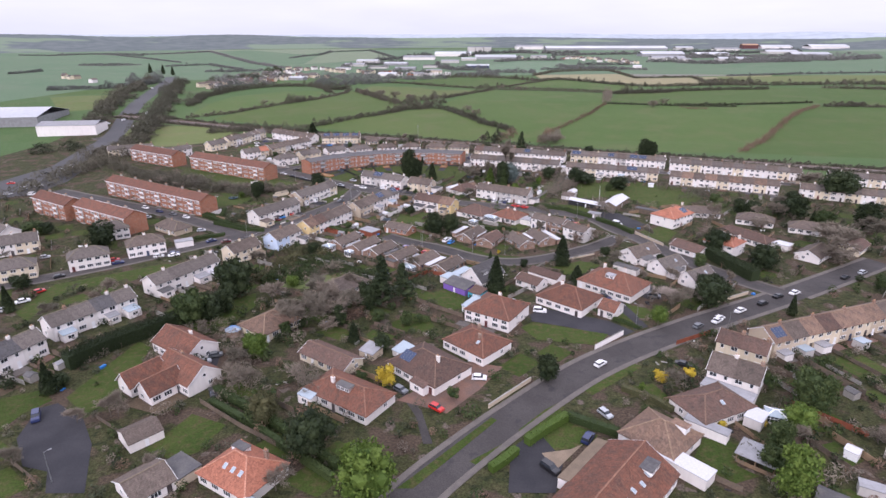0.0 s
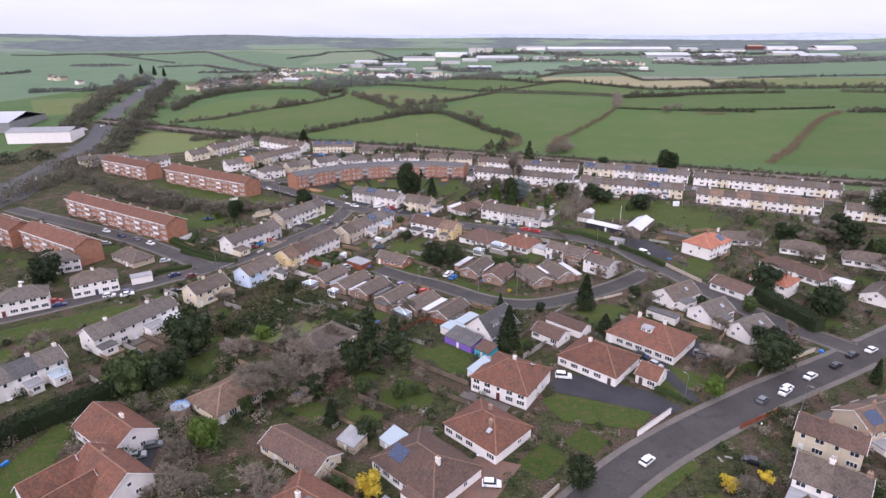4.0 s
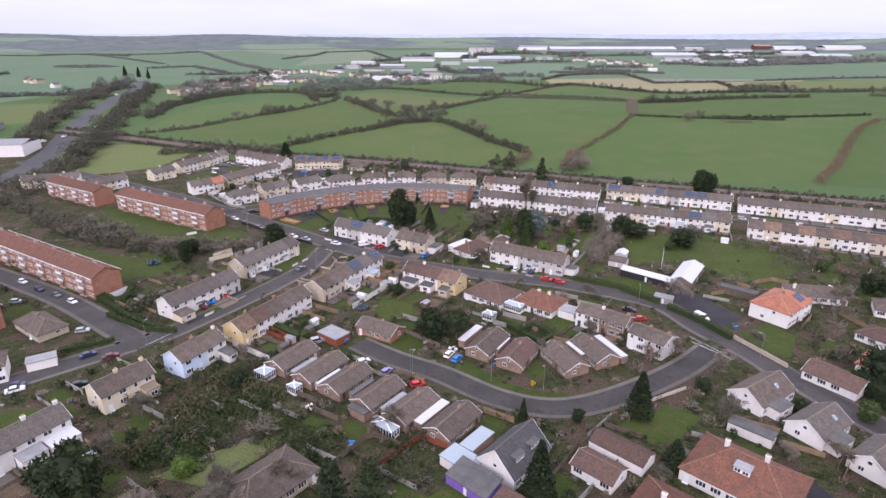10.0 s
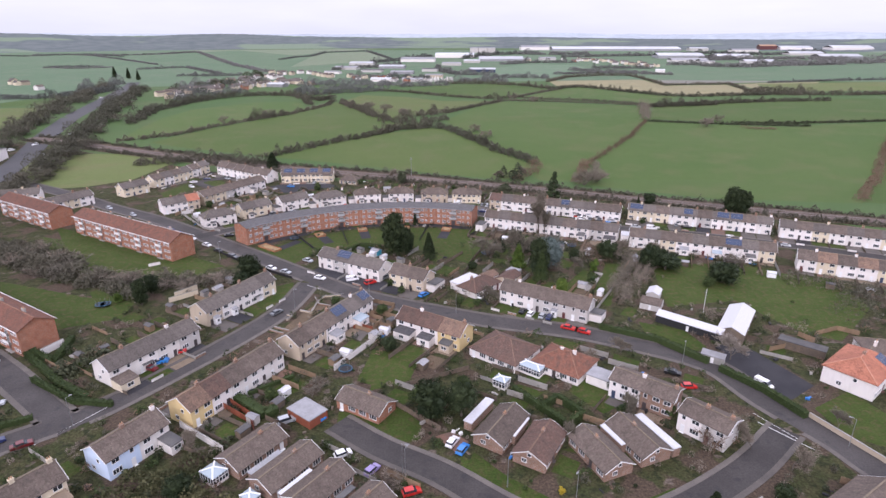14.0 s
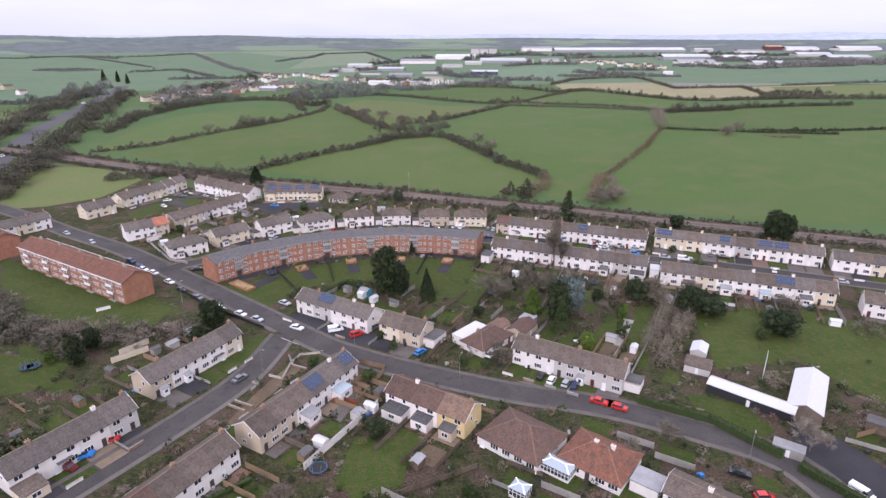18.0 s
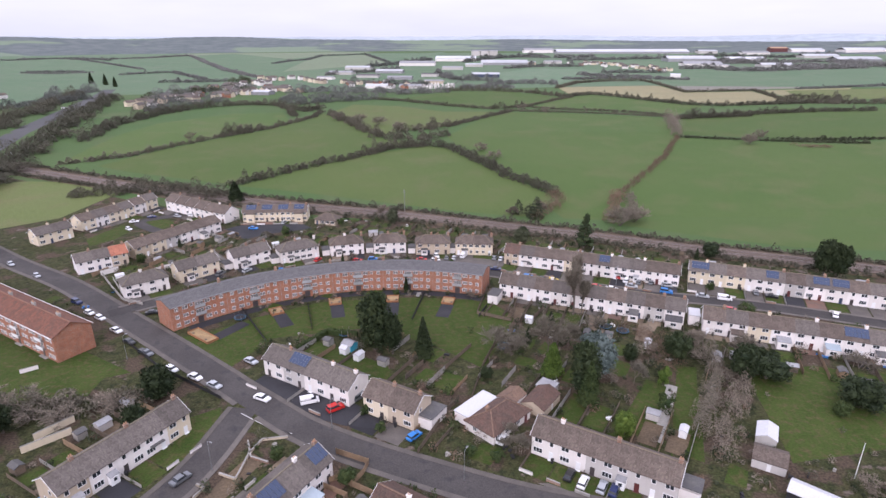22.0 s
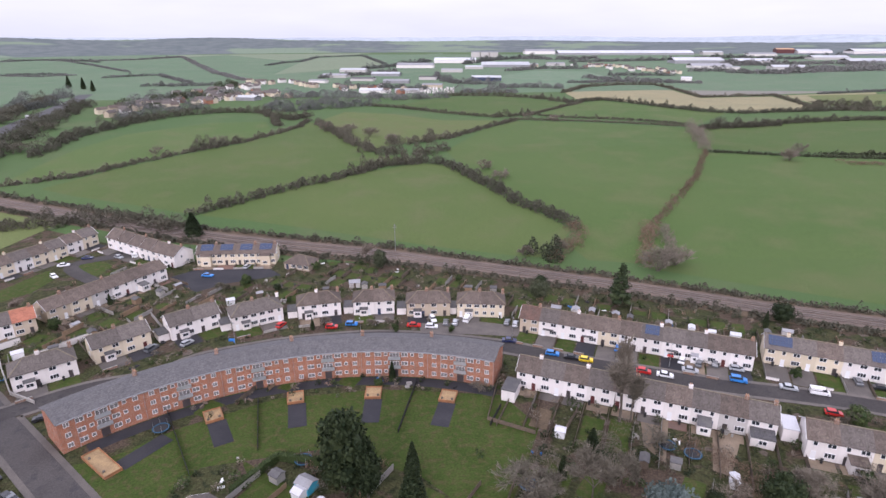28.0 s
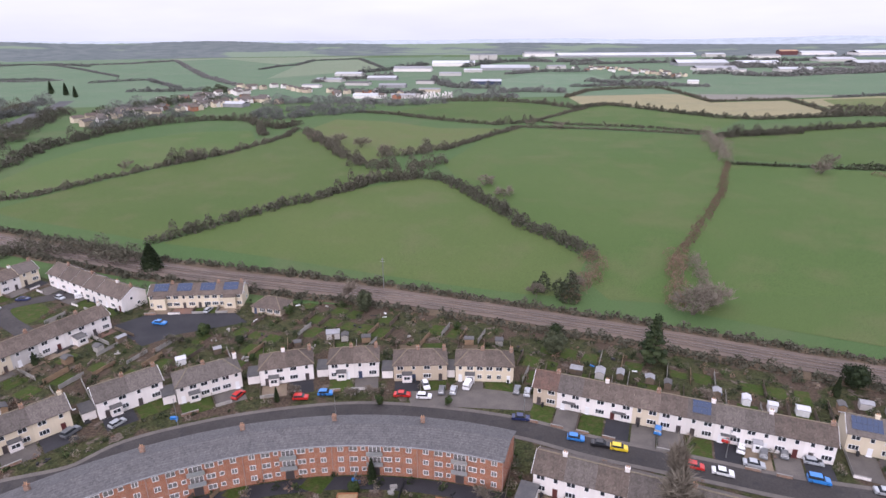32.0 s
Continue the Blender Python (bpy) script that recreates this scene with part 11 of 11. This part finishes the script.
BIG = (("bare", None), ("bare", None), ("thicket", None), ("cone", None), ("round", BUSHLEAF), ("round", None))
scatter(20, -130, 95, 100, 225, 11, BIG, 3.5, 6.0, 0.0)
scatter(22, 100, 130, 270, 330, 12, BIG, 4, 7, 0.0)
scatter(14, -60, 225, 110, 330, 13, BIG, 3, 5, 0.0)
scatter(20, 0, 325, 120, 395, 14, BIG, 3.5, 6.5, 0.0)
scatter(26, -260, 100, -120, 280, 15, BIG, 4, 8, 0.2)
scatter(20, -150, 400, 150, 490, 16, BIG, 2.5, 4.5, 0.05)

# ---- distant village, trading estate and woods ----
warehouse(-187, 1550, -8, 55, 28, 5.0, GREY, SHEETING, 'white warehouse with a pale sheeted roof')
warehouse(-108, 1431, -6, 54, 27, 4.5, PALEFELT, SHEETING, 'white warehouse with a pale sheeted roof')
warehouse(-64, 1707, -4, 86, 43, 6.6, WHITE, PALEFELT, 'white warehouse with a pale sheeted roof')
warehouse(-26, 1331, -10, 30, 15, 4.9, GREY, FELT, 'small grey works building')
warehouse(-94, 1100, -4, 40, 20, 4.0, WHITE, SHEETING, 'white warehouse with a pale sheeted roof')
warehouse(-198, 1392, -12, 48, 24, 4.4, GREY, PALEFELT, 'grey warehouse with a pale roof')
warehouse(-137, 1311, -8, 40, 20, 4.0, GREY, FELT, 'small grey works building')
warehouse(-76, 1263, -4, 42, 21, 4.0, PALEFELT, PALEFELT, 'grey warehouse with a pale roof')
warehouse(-205, 1268, -12, 29, 14, 4.0, WHITE, PALEFELT, 'small grey works building')
warehouse(-16, 1181, -8, 30, 15, 4.2, TAN, PALEFELT, 'small grey works building')
warehouse(-49, 1099, -4, 32, 16, 4.0, GREY, PALEFELT, 'grey warehouse with a pale roof')
warehouse(34, 1943, -4, 113, 56, 7.7, WHITE, SHEETING, 'long low white distribution shed')
warehouse(150, 1742, -3, 114, 57, 5.7, PALEFELT, SHEETING, 'long low white distribution shed')
warehouse(75, 1314, -6, 50, 25, 5.6, DOORS[3], SHEETING, 'dark blue-green warehouse with a white roof')
warehouse(19, 1540, -6, 44, 22, 4.9, GREY, PALEFELT, 'grey warehouse with a pale roof')
warehouse(71, 1655, -5, 40, 20, 5.3, GREY, SHEETING, 'grey warehouse with a pale roof')
warehouse(667, 2535, -1, 492, 79, 7.3, PALEFELT, SHEETING, 'very long white distribution shed')
warehouse(369, 2624, 0, 115, 58, 11.1, WHITE, PALEFELT, 'grey warehouse with a pale roof')
warehouse(279, 1784, 0, 44, 22, 5.9, GREY, PALEFELT, 'small grey works building')
warehouse(210, 1738, 0, 37, 18, 5.7, TAN, PALEFELT, 'small grey works building')
warehouse(673, 1898, -3, 128, 64, 8.2, PALEFELT, SHEETING, 'long low white distribution shed')
warehouse(610, 1667, -3, 88, 44, 5.9, WHITE, PALEFELT, 'white warehouse with a pale sheeted roof')
warehouse(413, 1299, -20, 17, 14, 5.1, WHITE, METAL_WHITE, 'white farm building among distant trees')
warehouse(1292, 2595, -10, 62, 43, 16.5, DOORS[2], POT, 'orange-red industrial building on the skyline')
warehouse(1392, 2584, -5, 121, 60, 10.5, WHITE, SHEETING, 'white warehouse with a pale sheeted roof')
warehouse(1863, 3109, -5, 99, 50, 13.2, WHITE, SHEETING, 'white warehouse with a pale sheeted roof')
warehouse(1559, 2506, -5, 148, 74, 12.7, WHITE, SHEETING, 'long low white distribution shed')
warehouse(979, 2504, 0, 71, 36, 9.5, GREY, SHEETING, 'grey warehouse with a pale roof')
warehouse(759, 1615, -4, 72, 36, 6.0, GREY, SHEETING, 'grey warehouse with a pale roof')
warehouse(832, 1918, -3, 107, 54, 5.7, WHITE, SHEETING, 'long low white distribution shed')
warehouse(1127, 1896, -3, 115, 58, 6.1, PALEFELT, SHEETING, 'long low white distribution shed')
warehouse(1154, 2105, -3, 105, 52, 6.7, GREY, SHEETING, 'grey warehouse with a pale roof')
warehouse(1096, 2383, -3, 92, 46, 7.4, WHITE, PALEFELT, 'grey warehouse with a pale roof')
warehouse(630, 1602, -8, 34, 17, 5.7, WHITE, PALEFELT, 'small grey works building')
warehouse(-243, 1011, -14, 34, 17, 4.0, PALEFELT, SHEETING, 'white hall in the village')
warehouse(109, 2322, 4, 28, 17, 15.9, GREY, PALEFELT, 'pale tower block on the skyline')
warehouse(139, 2320, 4, 28, 17, 15.9, GREY, PALEFELT, 'pale tower block on the skyline')
warehouse(169, 2317, 4, 28, 17, 15.9, GREY, PALEFELT, 'pale tower block on the skyline')
warehouse(-434, 588, 5.9, 107, 60, 7, PALEFELT, SHEETING, 'large white retail shed beside the main road')
warehouse(-331, 540, 7.1, 49, 25, 8, WHITE, PALEFELT, 'white showroom with a flat canopy')
VILLAGE = [(-318.0, 937.4, -224.7, 1075.5, 46, 16, 3), (-343.9, 860.7, -342.4, 968.5, 10, 14, 4), (-341.4, 1038.6, -284.9, 1172.8, 22, 16, 5), (-307.1, 1272.3, -188.5, 1187.4, 16, 14, 6), (367.9, 1778.2, 462.1, 1481.5, 46, 24, 7), (-171.5, 1186.7, -46.9, 1069.7, 12, 22, 8), (-690.5, 1097.0, -540.7, 939.5, 5, 14, 9)]
for ax, ay, bx, by, count, loose, seed in VILLAGE:
    rng = random.Random(seed)
    for i in range(count):
        f = rng.random()
        hx, hy = ax + (bx - ax) * f + rng.gauss(0, loose), ay + (by - ay) * f + rng.gauss(0, loose)
        far_house(round(hx, 1), round(hy, 1), rng.choice((-30, 10, 50, 75)) + rng.uniform(-8, 8), rng.uniform(8, 13), 7, 4.6,
                  rng.choice(("white rendered", "white rendered", "white rendered", "cream rendered", "cream rendered", "tan rendered", "red brick")), rng.choice(("grey tiled", "grey tiled", "grey tiled", "grey-brown tiled")))


# rows of vans and cars in the yard before the sheds, too far off to tell apart
for seed, mat, tint in ((21, WHITE, "white"), (22, GREY, "grey")):
    rng = random.Random(seed)
    bm = bmesh.new()
    for r in range(6):
        for k in range(13):
            if rng.random() < 0.35:
                continue
            x, y = -52 + k * 5.4 + rng.uniform(-1, 1) + (seed - 21) * 2.6, 1088 + r * 14 + rng.uniform(-2, 2)
            z, tall = lie(y), rng.choice((1.5, 2.4, 2.4, 3.0))
            box(bm, x - 1, y - 2.4, z + 0.3, x + 1, y + 1.4, z + tall)
            box(bm, x - 0.95, y + 1.4, z + 0.3, x + 0.95, y + 2.6, z + min(1.7, tall * 0.62))
    tagged(part("parked_vehicles", bm, mat), f"rows of parked {tint} vans in a distant yard", "vehicles", kind="stuff")


def ridge(name, y0, x0, x1, base, humps, seed, material, label, foot=0.93, n=60, rough=3.0):
    """A long hill: its foot nearer by the given share, an uneven crest, a short back."""
    rng = random.Random(seed)
    bm = bmesh.new()
    rows = [[] for _ in range(5)]
    for i in range(n + 1):
        x = x0 + (x1 - x0) * i / n
        y = math.sqrt(max(1, y0 ** 2 - x ** 2)) + 170
        top = base + sum(a * math.exp(-((x - c) / w) ** 2) for c, w, a in humps)
        for k, (f, s) in enumerate(((foot, 0.0), (foot + (1 - foot) * 0.4, 0.3), (foot + (1 - foot) * 0.75, 0.72), (1.0, 1.0), (1.03, -0.2))):
            z0 = lie(y * foot) - 2
            z = z0 + (top - z0) * s + (rng.uniform(-rough, rough) if k in (1, 2, 3) else 0)
            rows[k].append(bm.verts.new((x * f, y * f, z)))
    for a, b in zip(rows, rows[1:]):
        for i in range(n):
            bm.faces.new((a[i], a[i + 1], b[i + 1], b[i]))
    tagged(part(name, bm, material), label, "hills", kind="structure")


def hazed_hill_mat(name):
    """Wooded hill seen from afar: leafless woods broken by fields, haze painted into both."""
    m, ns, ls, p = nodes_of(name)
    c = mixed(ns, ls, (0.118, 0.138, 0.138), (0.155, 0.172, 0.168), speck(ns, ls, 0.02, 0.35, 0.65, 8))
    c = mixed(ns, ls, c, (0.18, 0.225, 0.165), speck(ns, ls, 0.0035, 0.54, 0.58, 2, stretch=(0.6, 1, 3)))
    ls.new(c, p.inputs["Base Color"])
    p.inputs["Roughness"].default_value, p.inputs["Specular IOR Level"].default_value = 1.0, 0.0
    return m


ridge("backdrop", 4560, -3700, 3700, 74, ((-2700, 260, 10), (-1900, 500, 5), (2450, 420, 14), (3300, 300, 12), (600, 500, 8)), 4, HAZED_HILLS, "pale hazy hills on the horizon")
ridge("wooded_hills", 3300, -3200, 3200, 55, ((-2000, 420, 29), (-1120, 380, 24), (-500, 300, 7), (375, 500, 9), (2300, 330, 24), (3000, 300, 18)), 5, hazed_hill_mat("hazed_wooded_hill"), "low wooded hills beyond the fields", 0.8, 420, 1.2)
area("estuary", [(-3000, 3450), (-2700, 3600), (-900, 4400), (-700, 4380), (-1000, 4150), (-2600, 3300)], WATER, 0.6, "pale estuary water near the horizon", "water")
